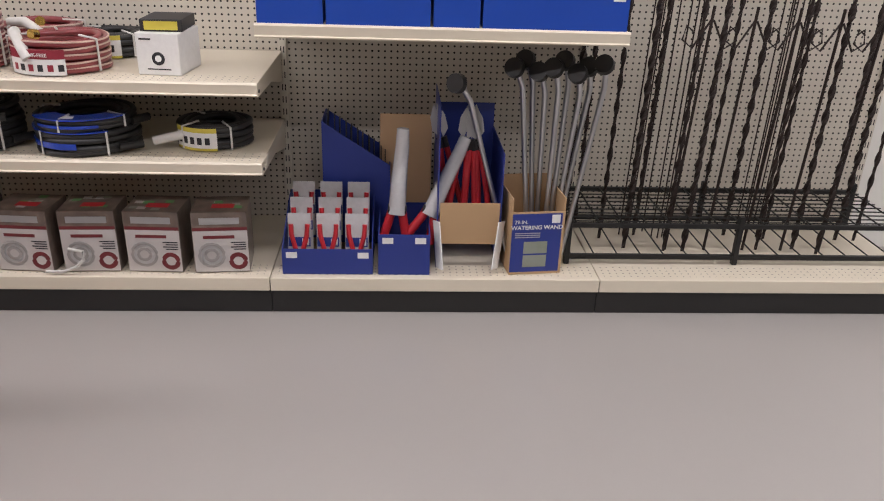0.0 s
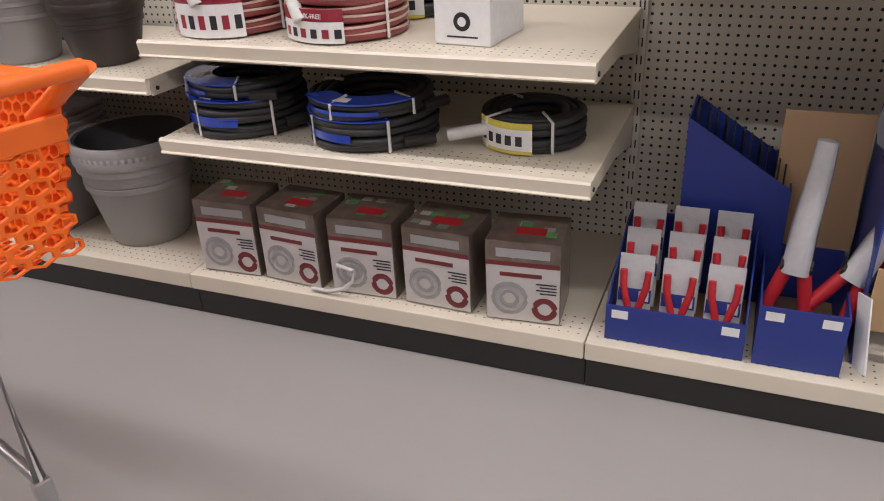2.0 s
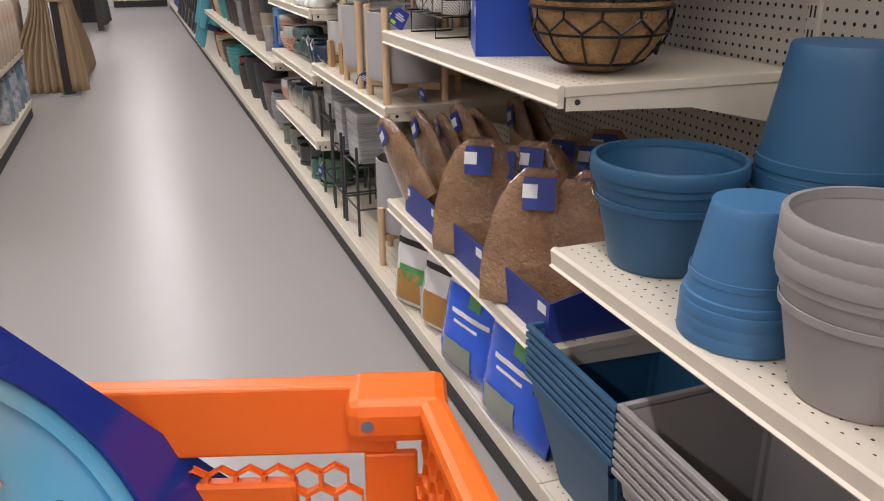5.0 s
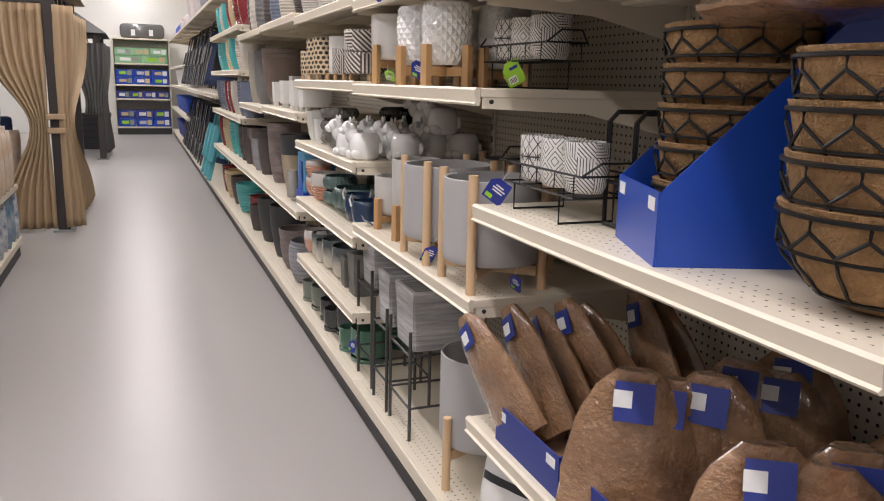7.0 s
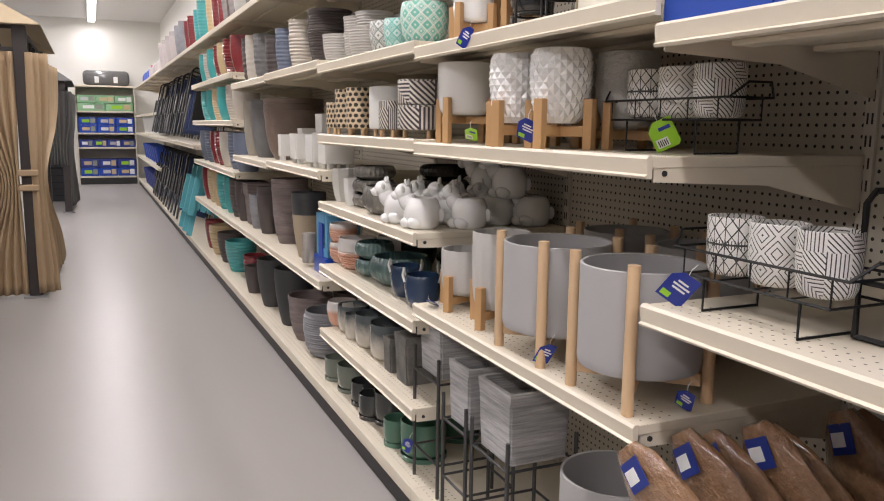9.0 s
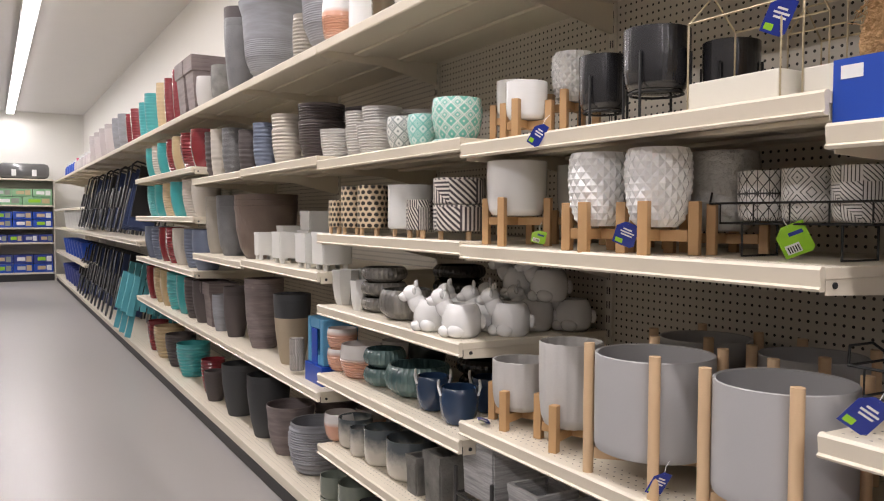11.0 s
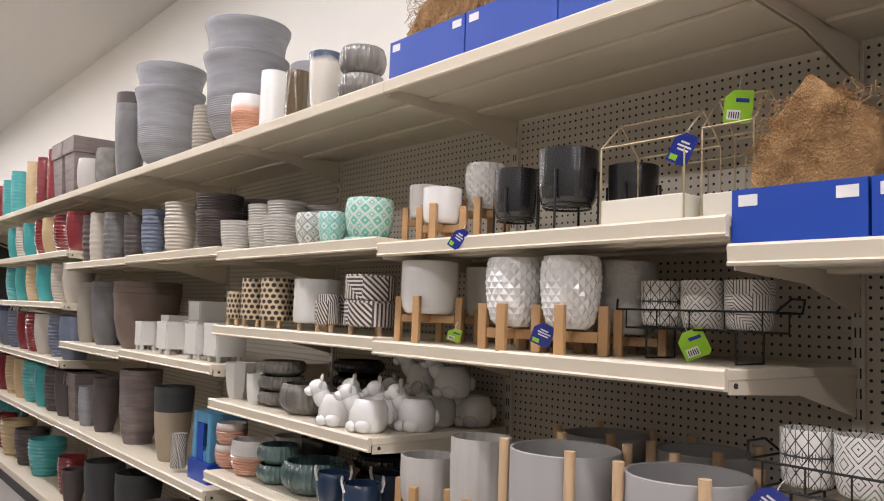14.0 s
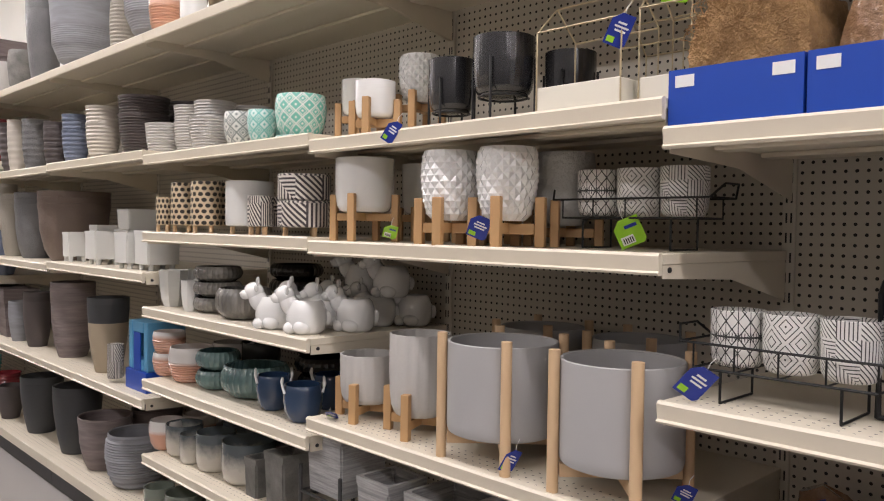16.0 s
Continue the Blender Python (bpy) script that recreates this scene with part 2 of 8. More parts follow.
def shelf(y0, y1, z, ribs=True):
    """z: the top of the deck."""
    t = thing("shelf", "cream painted steel shop shelf with a price rail", "shelf", "aisle shelves", pose(0, (y0 + y1) / 2, z))
    w = (y1 - y0) / 2 - 0.0015
    part("deck", boxm(-0.606, -0.014, -w, w, -0.022, 0.0, 0.002), M_DECK, t)
    bm = bmesh.new()
    prof = [(-0.6065, 0.002), (-0.616, 0.002), (-0.622, -0.004), (-0.618, -0.034), (-0.624, -0.038), (-0.620, -0.043), (-0.6065, -0.043)]
    a = [bm.verts.new((p[0], -w, p[1])) for p in prof]
    b = [bm.verts.new((p[0], w, p[1])) for p in prof]
    for i in range(len(prof)):
        j = (i + 1) % len(prof)
        bm.faces.new((a[i], a[j], b[j], b[i]))
    bm.faces.new(a)
    bm.faces.new(b[::-1])
    part("price_rail", bm, M_SHELF, t)
    for s in (-1, 1):
        bm = bmesh.new()
        pts = [(-0.60, -0.0225), (-0.60, -0.05), (-0.30, -0.062), (-0.014, -0.125), (-0.014, -0.0225)]
        y_in = s * (w - 0.003)
        a = [bm.verts.new((p[0], y_in, p[1])) for p in pts]
        b = [bm.verts.new((p[0], y_in - s * 0.003, p[1])) for p in pts]
        for i in range(5):
            j = (i + 1) % 5
            bm.faces.new((a[i], a[j], b[j], b[i]))
        bm.faces.new(a)
        bm.faces.new(b[::-1])
        part("bracket", bm, M_SHELF, t)
        bm = bmesh.new()
        rod(bm, (-0.575, s * (w - 0.003), -0.033), (-0.575, s * (w + 0.0005), -0.033), 0.006, 10)
        part("rivet", bm, M_SLOT, t, "dark bracket hole")
    if ribs:
        for x in (-0.42, -0.2):
            part("rib", boxm(x - 0.03, x + 0.03, -w + 0.02, w - 0.02, -0.034, -0.0222, 0.003), M_SHELF, t)


for y0, y1 in zip(JOINTS, JOINTS[1:]):
    deck_base(y0, y1)
for i in range(3, len(JOINTS) - 1):
    shelf(JOINTS[i], JOINTS[i + 1], 2.222)
J = JOINTS
shelf(J[1], J[2], 1.05)
for a, zs in ((2, (0.858, 0.585)), (3, (0.752,)), (4, (1.63, 1.088, 0.505)), (5, (1.69, 1.38, 0.83)), (6, (1.712, 1.39, 1.072, 0.765, 0.445)),
              (7, (1.735, 1.215, 0.675)), (8, (1.727, 1.20, 0.675)), (9, (1.82, 1.46, 1.065, 0.672)), (10, (1.82, 1.46, 1.065, 0.672)),
              (11, (1.21,)), (12, (1.21,)), (13, (1.21,)), (14, (1.21,)), (15, (1.6, 1.21, 0.7)), (16, (1.6, 1.21, 0.7)), (17, (1.6, 1.21, 0.7)), (18, (1.6, 1.21, 0.7)), (19, (1.6, 1.21, 0.7))):
    for z in zs:
        shelf(J[a], J[a + 1], z)


# ---- planter materials ----
def ceramic(name, col, rough=0.18, **k):
    return surface(name, col, rough, coat=k.pop("coat", 0.5), grain=k.pop("grain", 35), amount=k.pop("amount", 0.04), bump=k.pop("bump", 0.02), **k)


M_WHITE = ceramic("white_glaze", (0.82, 0.82, 0.80))
M_WHITE_MATT = surface("white_matt_ceramic", (0.66, 0.66, 0.63), 0.6, grain=80, amount=0.05, bump=0.15)
M_GREY = surface("grey_matt_cement", (0.40, 0.395, 0.39), 0.72, grain=150, amount=0.05, bump=0.06, stain=5)
M_GREY_RIB = surface("pale_grey_clay", (0.52, 0.505, 0.48), 0.65, grain=120, amount=0.09, bump=0.2)
M_CREAM_RIB = surface("cream_resin", (0.52, 0.48, 0.42), 0.6, grain=80, amount=0.06)
M_BLUE_RIB = surface("slate_blue_resin", (0.15, 0.18, 0.25), 0.55, grain=60, amount=0.08)
M_BROWN = surface("dark_brown_resin", (0.085, 0.07, 0.068), 0.5, grain=70, amount=0.1, var=0.1)
M_TEX = surface("hammered_dark_resin", (0.05, 0.05, 0.055), 0.4, second=(0.20, 0.20, 0.20), grain=130, amount=0.14, bump=0.9, depth=0.006)
M_TEX_BROWN = surface("hammered_brown_resin", (0.09, 0.06, 0.05), 0.38, second=(0.2, 0.15, 0.12), grain=130, amount=0.1, bump=0.8, depth=0.006)
M_TEX_TAN = surface("hammered_tan_resin", (0.34, 0.31, 0.26), 0.5, grain=110, amount=0.12, bump=0.6, depth=0.005)
M_CHARCOAL = surface("charcoal_resin", (0.06, 0.062, 0.066), 0.55, grain=50, amount=0.1, var=0.12)
M_URN = surface("weathered_grey_urn", (0.33, 0.34, 0.37), 0.6, second=(0.2, 0.2, 0.21), grain=22, amount=0.1, bump=0.2, axes=(1, 1, 5))
M_STREAK = surface("streaked_brown_resin", (0.30, 0.255, 0.24), 0.6, second=(0.13, 0.10, 0.10), grain=16, amount=0.14, bump=0.1, axes=(1, 1, 7))
M_RED = ceramic("red_glaze", (0.22, 0.028, 0.035), var=0.1)
M_TEAL = ceramic("teal_glaze", (0.05, 0.36, 0.37), 0.3, var=0.08)
M_TAN = ceramic("tan_glaze", (0.55, 0.42, 0.24), 0.35)
M_NAVY = ceramic("navy_glaze", (0.012, 0.035, 0.09), 0.22, second=(0.03, 0.06, 0.12), amount=0.1)
M_BLACK = ceramic("black_glaze", (0.018, 0.018, 0.02), 0.25)
M_SILVER = ceramic("silver_streak_glaze", (0.36, 0.34, 0.30), 0.25, second=(0.05, 0.05, 0.05), grain=45, amount=0.2, axes=(1, 1, 0.12))
M_TEAL_BOWL = ceramic("sea_green_glaze", (0.22, 0.35, 0.33), 0.25, second=(0.03, 0.07, 0.08), grain=40, amount=0.16, axes=(1, 1, 0.15))
M_GREEN = ceramic("green_glaze", (0.08, 0.19, 0.13), 0.2)
M_SAGE = ceramic("sage_glaze", (0.20, 0.23, 0.19), 0.25, amount=0.1)
M_DARKPOT = ceramic("dark_grey_glaze", (0.045, 0.05, 0.05), 0.22)
M_WOOD = surface("light_pine", (0.62, 0.40, 0.20), 0.5, second=(0.42, 0.24, 0.10), grain=18, amount=0.1, bump=0.08, axes=(1, 1, 0.12), stain=8)
M_WOOD_PALE = surface("pale_beech", (0.72, 0.53, 0.33), 0.5, second=(0.55, 0.36, 0.2), grain=18, amount=0.07, bump=0.08, axes=(1, 1, 0.12), stain=8)
M_WIRE = surface("black_wire", (0.012, 0.012, 0.012), 0.4, metal=0.3)
M_GOLD = surface("pale_gold_wire", (0.55, 0.46, 0.30), 0.35, metal=0.6)
M_IRON = surface("grey_iron", (0.10, 0.10, 0.10), 0.4, metal=0.7)
M_BLUEBOX = surface("royal_blue_card", (0.010, 0.062, 0.40), 0.33, grain=50, amount=0.06, bump=0.02)
M_BLUEBOX_MATT = surface("navy_card", (0.02, 0.04, 0.24), 0.45, grain=50, amount=0.06, bump=0.02)
M_TAGBLUE = surface("blue_tag_card", (0.01, 0.03, 0.28), 0.4)
M_TAGGREEN = surface("lime_tag_card", (0.30, 0.62, 0.02), 0.4)
M_PAPER = surface("white_paper", (0.8, 0.8, 0.79), 0.6)
M_CARD = surface("brown_cardboard", (0.42, 0.27, 0.15), 0.8, grain=50, amount=0.06, bump=0.05)
M_INK = surface("dark_ink", (0.02, 0.02, 0.025), 0.6)
M_COCO = surface("coco_fibre", (0.68, 0.42, 0.19), 0.9, second=(0.26, 0.14, 0.055), grain=140, amount=0.22, bump=1.0, depth=0.012, stain=9)


def two_tone(name, low, high, height, soft=0.01, rough=0.25, wob=0.01):
    m = ceramic(name, low, rough)
    nt = m.node_tree
    b = nt.nodes["Principled BSDF"]
    sep = nt.nodes.new("ShaderNodeSeparateXYZ")
    nt.links.new(coords(nt, "UV"), sep.inputs[0])
    v = maths(nt, "ADD", sep.outputs[1], maths(nt, "MULTIPLY", noise_of(nt, coords(nt), 30.0), wob))
    old = b.inputs["Base Color"].links[0].from_socket
    nt.links.new(mixed(nt, ramp(nt, v, height - soft, height + soft), old, high), b.inputs["Base Color"])
    return m


def pattern(name, kind, base, ink, n, size, line=0.2, rough=0.45):
    """Printed bands of shapes round a pot. n: repeats round it, size: metres of height to a repeat."""
    m = surface(name, base, rough, grain=60, amount=0.03, bump=0.03)
    nt = m.node_tree
    b = nt.nodes["Principled BSDF"]
    sep = nt.nodes.new("ShaderNodeSeparateXYZ")
    nt.links.new(coords(nt, "UV"), sep.inputs[0])
    u, v = maths(nt, "MULTIPLY", sep.outputs[0], n), maths(nt, "MULTIPLY", sep.outputs[1], 1 / size)
    fu, fv = maths(nt, "FRACT", u), maths(nt, "FRACT", v)
    au = maths(nt, "MULTIPLY", maths(nt, "ABSOLUTE", maths(nt, "SUBTRACT", fu, 0.5)), 2.0)
    av = maths(nt, "MULTIPLY", maths(nt, "ABSOLUTE", maths(nt, "SUBTRACT", fv, 0.5)), 2.0)
    if kind == "diamonds":
        f = maths(nt, "FRACT", maths(nt, "MULTIPLY", maths(nt, "ADD", au, av), 2.5))
        f = maths(nt, "LESS_THAN", f, line * 2)
    elif kind == "lattice":
        f = maths(nt, "LESS_THAN", maths(nt, "ABSOLUTE", maths(nt, "SUBTRACT", maths(nt, "ADD", au, av), 1.0)), line)
        g = maths(nt, "ADD", au, av)
        f = maths(nt, "MAXIMUM", f, maths(nt, "MULTIPLY", maths(nt, "GREATER_THAN", g, 1.0 + line * 2), maths(nt, "LESS_THAN", g, 1.0 + line * 3.2)))
        f = maths(nt, "MAXIMUM", f, maths(nt, "LESS_THAN", g, line * 1.6))
        f = maths(nt, "MAXIMUM", f, maths(nt, "GREATER_THAN", g, 2.0 - line * 1.6))
    elif kind == "dots":
        fu2 = maths(nt, "FRACT", maths(nt, "ADD", u, maths(nt, "MULTIPLY", maths(nt, "FLOOR", v), 0.5)))
        d = maths(nt, "ADD", maths(nt, "POWER", maths(nt, "SUBTRACT", fu2, 0.5), 2.0), maths(nt, "POWER", maths(nt, "SUBTRACT", fv, 0.5), 2.0))
        f = maths(nt, "LESS_THAN", d, line * line)
    elif kind == "panels":
        odd = maths(nt, "MODULO", maths(nt, "ADD", maths(nt, "FLOOR", u), maths(nt, "FLOOR", v)), 2.0)
        third = maths(nt, "MODULO", maths(nt, "FLOOR", maths(nt, "ADD", u, v)), 3.0)
        a = maths(nt, "FRACT", maths(nt, "MULTIPLY", maths(nt, "ADD", fu, fv), 4.0))
        c = maths(nt, "FRACT", maths(nt, "MULTIPLY", fu, 6.0))
        d = maths(nt, "FRACT", maths(nt, "MULTIPLY", fv, 6.0))
        cd = maths(nt, "ADD", maths(nt, "MULTIPLY", c, maths(nt, "GREATER_THAN", third, 0.5)), maths(nt, "MULTIPLY", d, maths(nt, "LESS_THAN", third, 0.5)))
        f = maths(nt, "ADD", maths(nt, "MULTIPLY", a, odd), maths(nt, "MULTIPLY", cd, maths(nt, "SUBTRACT", 1.0, odd)))
        f = maths(nt, "LESS_THAN", f, line * 2)
    else:  # star: crossing lines in panels
        x1 = maths(nt, "LESS_THAN", maths(nt, "ABSOLUTE", maths(nt, "SUBTRACT", au, av)), line * 0.5)
        x2 = maths(nt, "LESS_THAN", maths(nt, "ABSOLUTE", maths(nt, "SUBTRACT", maths(nt, "ADD", au, av), 1.0)), line * 0.35)
        x3 = maths(nt, "LESS_THAN", au, line * 0.25)
        x4 = maths(nt, "GREATER_THAN", au, 1 - line * 0.3)
        x5 = maths(nt, "GREATER_THAN", av, 1 - line * 0.5)
        bars = maths(nt, "MULTIPLY", maths(nt, "LESS_THAN", maths(nt, "FRACT", maths(nt, "MULTIPLY", fu, 8.0)), 0.3), maths(nt, "GREATER_THAN", av, 0.72))
        f = x1
        for x in (x2, x3, x4, x5, bars):
            f = maths(nt, "MAXIMUM", f, x)
    old = b.inputs["Base Color"].links[0].from_socket
    nt.links.new(mixed(nt, f, old, ink), b.inputs["Base Color"])
    return m


M_PAT_STAR = pattern("white_black_line_print", "star", (0.68, 0.67, 0.64), (0.03, 0.03, 0.03), 7, 0.062, 0.13)
M_PAT_STAR2 = pattern("white_black_panel_print", "panels", (0.68, 0.67, 0.64), (0.03, 0.03, 0.03), 8, 0.04, 0.15)
M_PAT_STAR3 = pattern("white_black_diamond_print", "diamonds", (0.68, 0.67, 0.64), (0.03, 0.03, 0.03), 6, 0.062, 0.11)
M_PAT_MINT = pattern("mint_diamond_print", "lattice", (0.17, 0.52, 0.42), (0.72, 0.74, 0.70), 12, 0.042, 0.14)
M_PAT_GREY = pattern("grey_diamond_print", "lattice", (0.66, 0.67, 0.63), (0.20, 0.23, 0.22), 9, 0.045, 0.16)
M_PAT_AQUA = pattern("aqua_diamond_print", "lattice", (0.60, 0.71, 0.68), (0.12, 0.46, 0.40), 8, 0.04, 0.17)
M_PAT_DOT = pattern("cream_black_dot_print", "dots", (0.60, 0.48, 0.32), (0.03, 0.025, 0.02), 13, 0.022, 0.36)
M_PAT_BAND = pattern("white_black_band_print", "panels", (0.62, 0.58, 0.52), (0.05, 0.04, 0.045), 6, 0.08, 0.25)
M_PEACH = two_tone("peach_and_white_glaze", (0.62, 0.34, 0.24), (0.72, 0.70, 0.68), 0.085)
M_PEACH_B = two_tone("peach_below_white_glaze", (0.62, 0.33, 0.22), (0.74, 0.72, 0.70), 0.15)
M_REACT = two_tone("cream_with_grey_drip_glaze", (0.55, 0.52, 0.46), (0.10, 0.12, 0.13), 0.12, 0.03, wob=0.06)
M_VASE = two_tone("cream_with_blue_drip_glaze", (0.62, 0.59, 0.52), (0.06, 0.09, 0.16), 0.235, 0.012, wob=0.03)
M_AMBER = surface("amber_glass", (0.20, 0.15, 0.09), 0.1, trans=0.4, grain=20, amount=0.1)


# ---- planters ----
SHAPES = {
    "cyl": [(0.90, 0), (0.975, 0.02), (1, 0.07), (1, 1)],
    "cup": [(0.72, 0), (0.84, 0.03), (0.93, 0.12), (0.98, 0.3), (1, 0.55), (1, 1)],
    "taper": [(0.68, 0), (0.70, 0.02), (0.95, 0.80), (0.955, 0.84), (1, 0.85), (1, 1)],
    "tub": [(0.70, 0), (0.72, 0.02), (0.86, 0.62), (0.93, 0.635), (0.935, 0.70), (0.955, 0.93), (1, 0.94), (1, 1)],
    "egg": [(0.60, 0), (0.72, 0.04), (0.90, 0.25), (1, 0.6), (0.99, 0.8), (0.93, 1)],
    "bowl": [(0.45, 0), (0.72, 0.06), (0.93, 0.28), (1, 0.55), (0.97, 0.8), (0.88, 1)],
    "tall": [(0.62, 0), (0.66, 0.02), (0.82, 0.3), (0.95, 0.65), (1, 0.9), (1, 1)],
    "tulip": [(0.62, 0), (0.64, 0.02), (0.80, 0.2), (0.93, 0.55), (0.95, 0.8), (1, 1)],
    "urn": [(0.52, 0), (0.52, 0.035), (0.34, 0.06), (0.32, 0.10), (0.40, 0.125), (0.66, 0.2), (0.82, 0.36), (0.86, 0.62), (0.90, 0.84), (0.97, 0.93), (1, 0.97), (1, 1)],
}


def outline(shape, r, h, ribs=0, rib=0.012, lo=0.05, hi=0.95, wall=None, floor_at=0.3, even=0):
    c = SHAPES[shape]

    def rad(z):
        for (r0, z0), (r1, z1) in zip(c, c[1:]):
            if z <= z1:
                return r0 + (r1 - r0) * ((z - z0) / (z1 - z0) if z1 > z0 else 1)
        return c[-1][0]
    zs = {z for _, z in c}
    if ribs:
        zs |= {lo + (hi - lo) * i / (ribs * 4) for i in range(ribs * 4 + 1)}
    else:
        zs |= {i / 8 for i in range(9)}
    if even:
        zs = {i / even for i in range(even + 1)}
    out = [(0.0, 0.0)]
    for z in sorted(zs):
        k = rad(z) * r
        if ribs and lo <= z <= hi:
            k += rib * r * math.sin(2 * math.pi * ribs * (z - lo) / (hi - lo))
        out.append((k, z * h))
    w = wall or max(0.004, r * 0.055)
    out += [(c[-1][0] * r - w * 0.3, h + w * 0.3), (c[-1][0] * r - w, h), (rad(0.6) * r - w, 0.6 * h), (rad(floor_at) * r - w, floor_at * h), (0.0, floor_at * h)]
    return out


def planter(label, mat, x, y, z, r, h, shape="taper", ribs=0, group="", mod=None, n=32, rib=0.03, rz=0.0, smooth=40, count=1, dz=0.03, rows=0, step=None, cat="planter", lo=0.05, hi=0.95, even=0):
    """A round pot; count: how many stand nested in one another, rows: how many more stand behind."""
    me = mesh_of("planter", lathe(outline(shape, r, h, ribs, rib, lo, hi, even=even), n, mod), mat, smooth)
    if len(label.split()) < 4:
        label += " on the shelf"
    for k in range(rows + 1 if y < 3.7 else 1):
        for i in range(count):
            ob = new("planter", me)
            ob.matrix_basis = pose(x + k * (step or 2.1 * r), y + (0.01 if k % 2 else 0.0), z + i * dz, 0, 0, rz + 37 * i + 61 * k)
            tagged(ob, label, cat, group or label.split(" with")[0] + "s")


def leaf_tag(x, y, z, rx, ry, rz, green=False, w=0.05, h=0.075):
    """A card tag with a leaf-cut corner, turned askew in its plane."""
    w, h = w * 0.8, h * 0.8
    t = thing("price_tag", ("lime green" if green else "royal blue") + " card tag with white print", "tag", "hanging tags", pose(x, y, z, rx, ry, rz) @ pose(0, 0, 0, 24, 0, 0))
    bm = bmesh.new()
    out = [(-w / 2, -h + 0.008), (-w / 2 + 0.008, -h), (w / 2, -h), (w / 2, -0.018), (w / 2 - 0.018, 0), (-w / 2, 0)]
    f, g = [bm.verts.new((-0.0006, p[0], p[1])) for p in out], [bm.verts.new((0.0006, p[0], p[1])) for p in out]
    for i in range(6):
        bm.faces.new((f[i], f[(i + 1) % 6], g[(i + 1) % 6], g[i]))
    bm.faces.new(f)
    bm.faces.new(g[::-1])
    part("card", bm, M_TAGGREEN if green else M_TAGBLUE, t)
    part("cord", wire(bmesh.new(), [(0.0, 0.0, -0.004), (0.004, 0.003, 0.012), (0.008, 0.0, 0.026)], 0.0008, 5), M_PAPER, t, "thin hanging cord")
    if green:
        part("barcode", boxm(-0.0012, -0.0007, -w * 0.1, w * 0.38, -h * 0.9, -h * 0.6), M_PAPER, t, "white barcode label")
        for i in range(5):
            part("bar", boxm(-0.0016, -0.0013, -w * 0.05 + i * w * 0.08, -w * 0.01 + i * w * 0.08, -h * 0.86, -h * 0.66), M_INK, t)
        part("print", boxm(-0.0012, -0.0007, -w * 0.36, w * 0.1, -h * 0.36, -h * 0.24), M_TAGBLUE, t)
    else:
        for i, (a, b) in enumerate(((0.30, 0.30), (0.38, 0.18), (0.24, 0.06))):
            part("print", boxm(-0.0012, -0.0007, -w * a, w * a * 0.7, -h * (0.56 - i * 0.12), -h * (0.50 - i * 0.12)), M_PAPER, t)
        part("badge", boxm(-0.0012, -0.0007, w * 0.05, w * 0.4, -h * 0.92, -h * 0.74), M_TAGGREEN, t)


def wood_stand(x, y, z, r, h, bar, mat=None, leg=0.011, turn=45, roundleg=False, label="light wooden four-legged plant stand under a pot"):
    t = thing("plant_stand", label, "plant stand", "wooden plant stands", pose(x, y, z, 0, 0, turn))
    mat = mat or M_WOOD
    for a in range(4):
        c, s = math.cos(a * math.pi / 2) * (r + leg), math.sin(a * math.pi / 2) * (r + leg)
        if roundleg:
            bm = rod(bmesh.new(), (c, s, 0), (c, s, h), leg, 14)
            part("leg", bm, mat, t, smooth=40)
        else:
            part("leg", boxm(c - leg, c + leg, s - leg, s + leg, 0, h, 0.002), mat, t)
    for a in (0, 90):
        d = -0.001 if a else 0.0
        part("crossbar", boxm(-r + 0.001, r - 0.001, -leg * 0.8, leg * 0.8, bar - 2.2 * leg + d, bar + d, 0.002, m=pose(0, 0, 0, 0, 0, a)), mat, t)


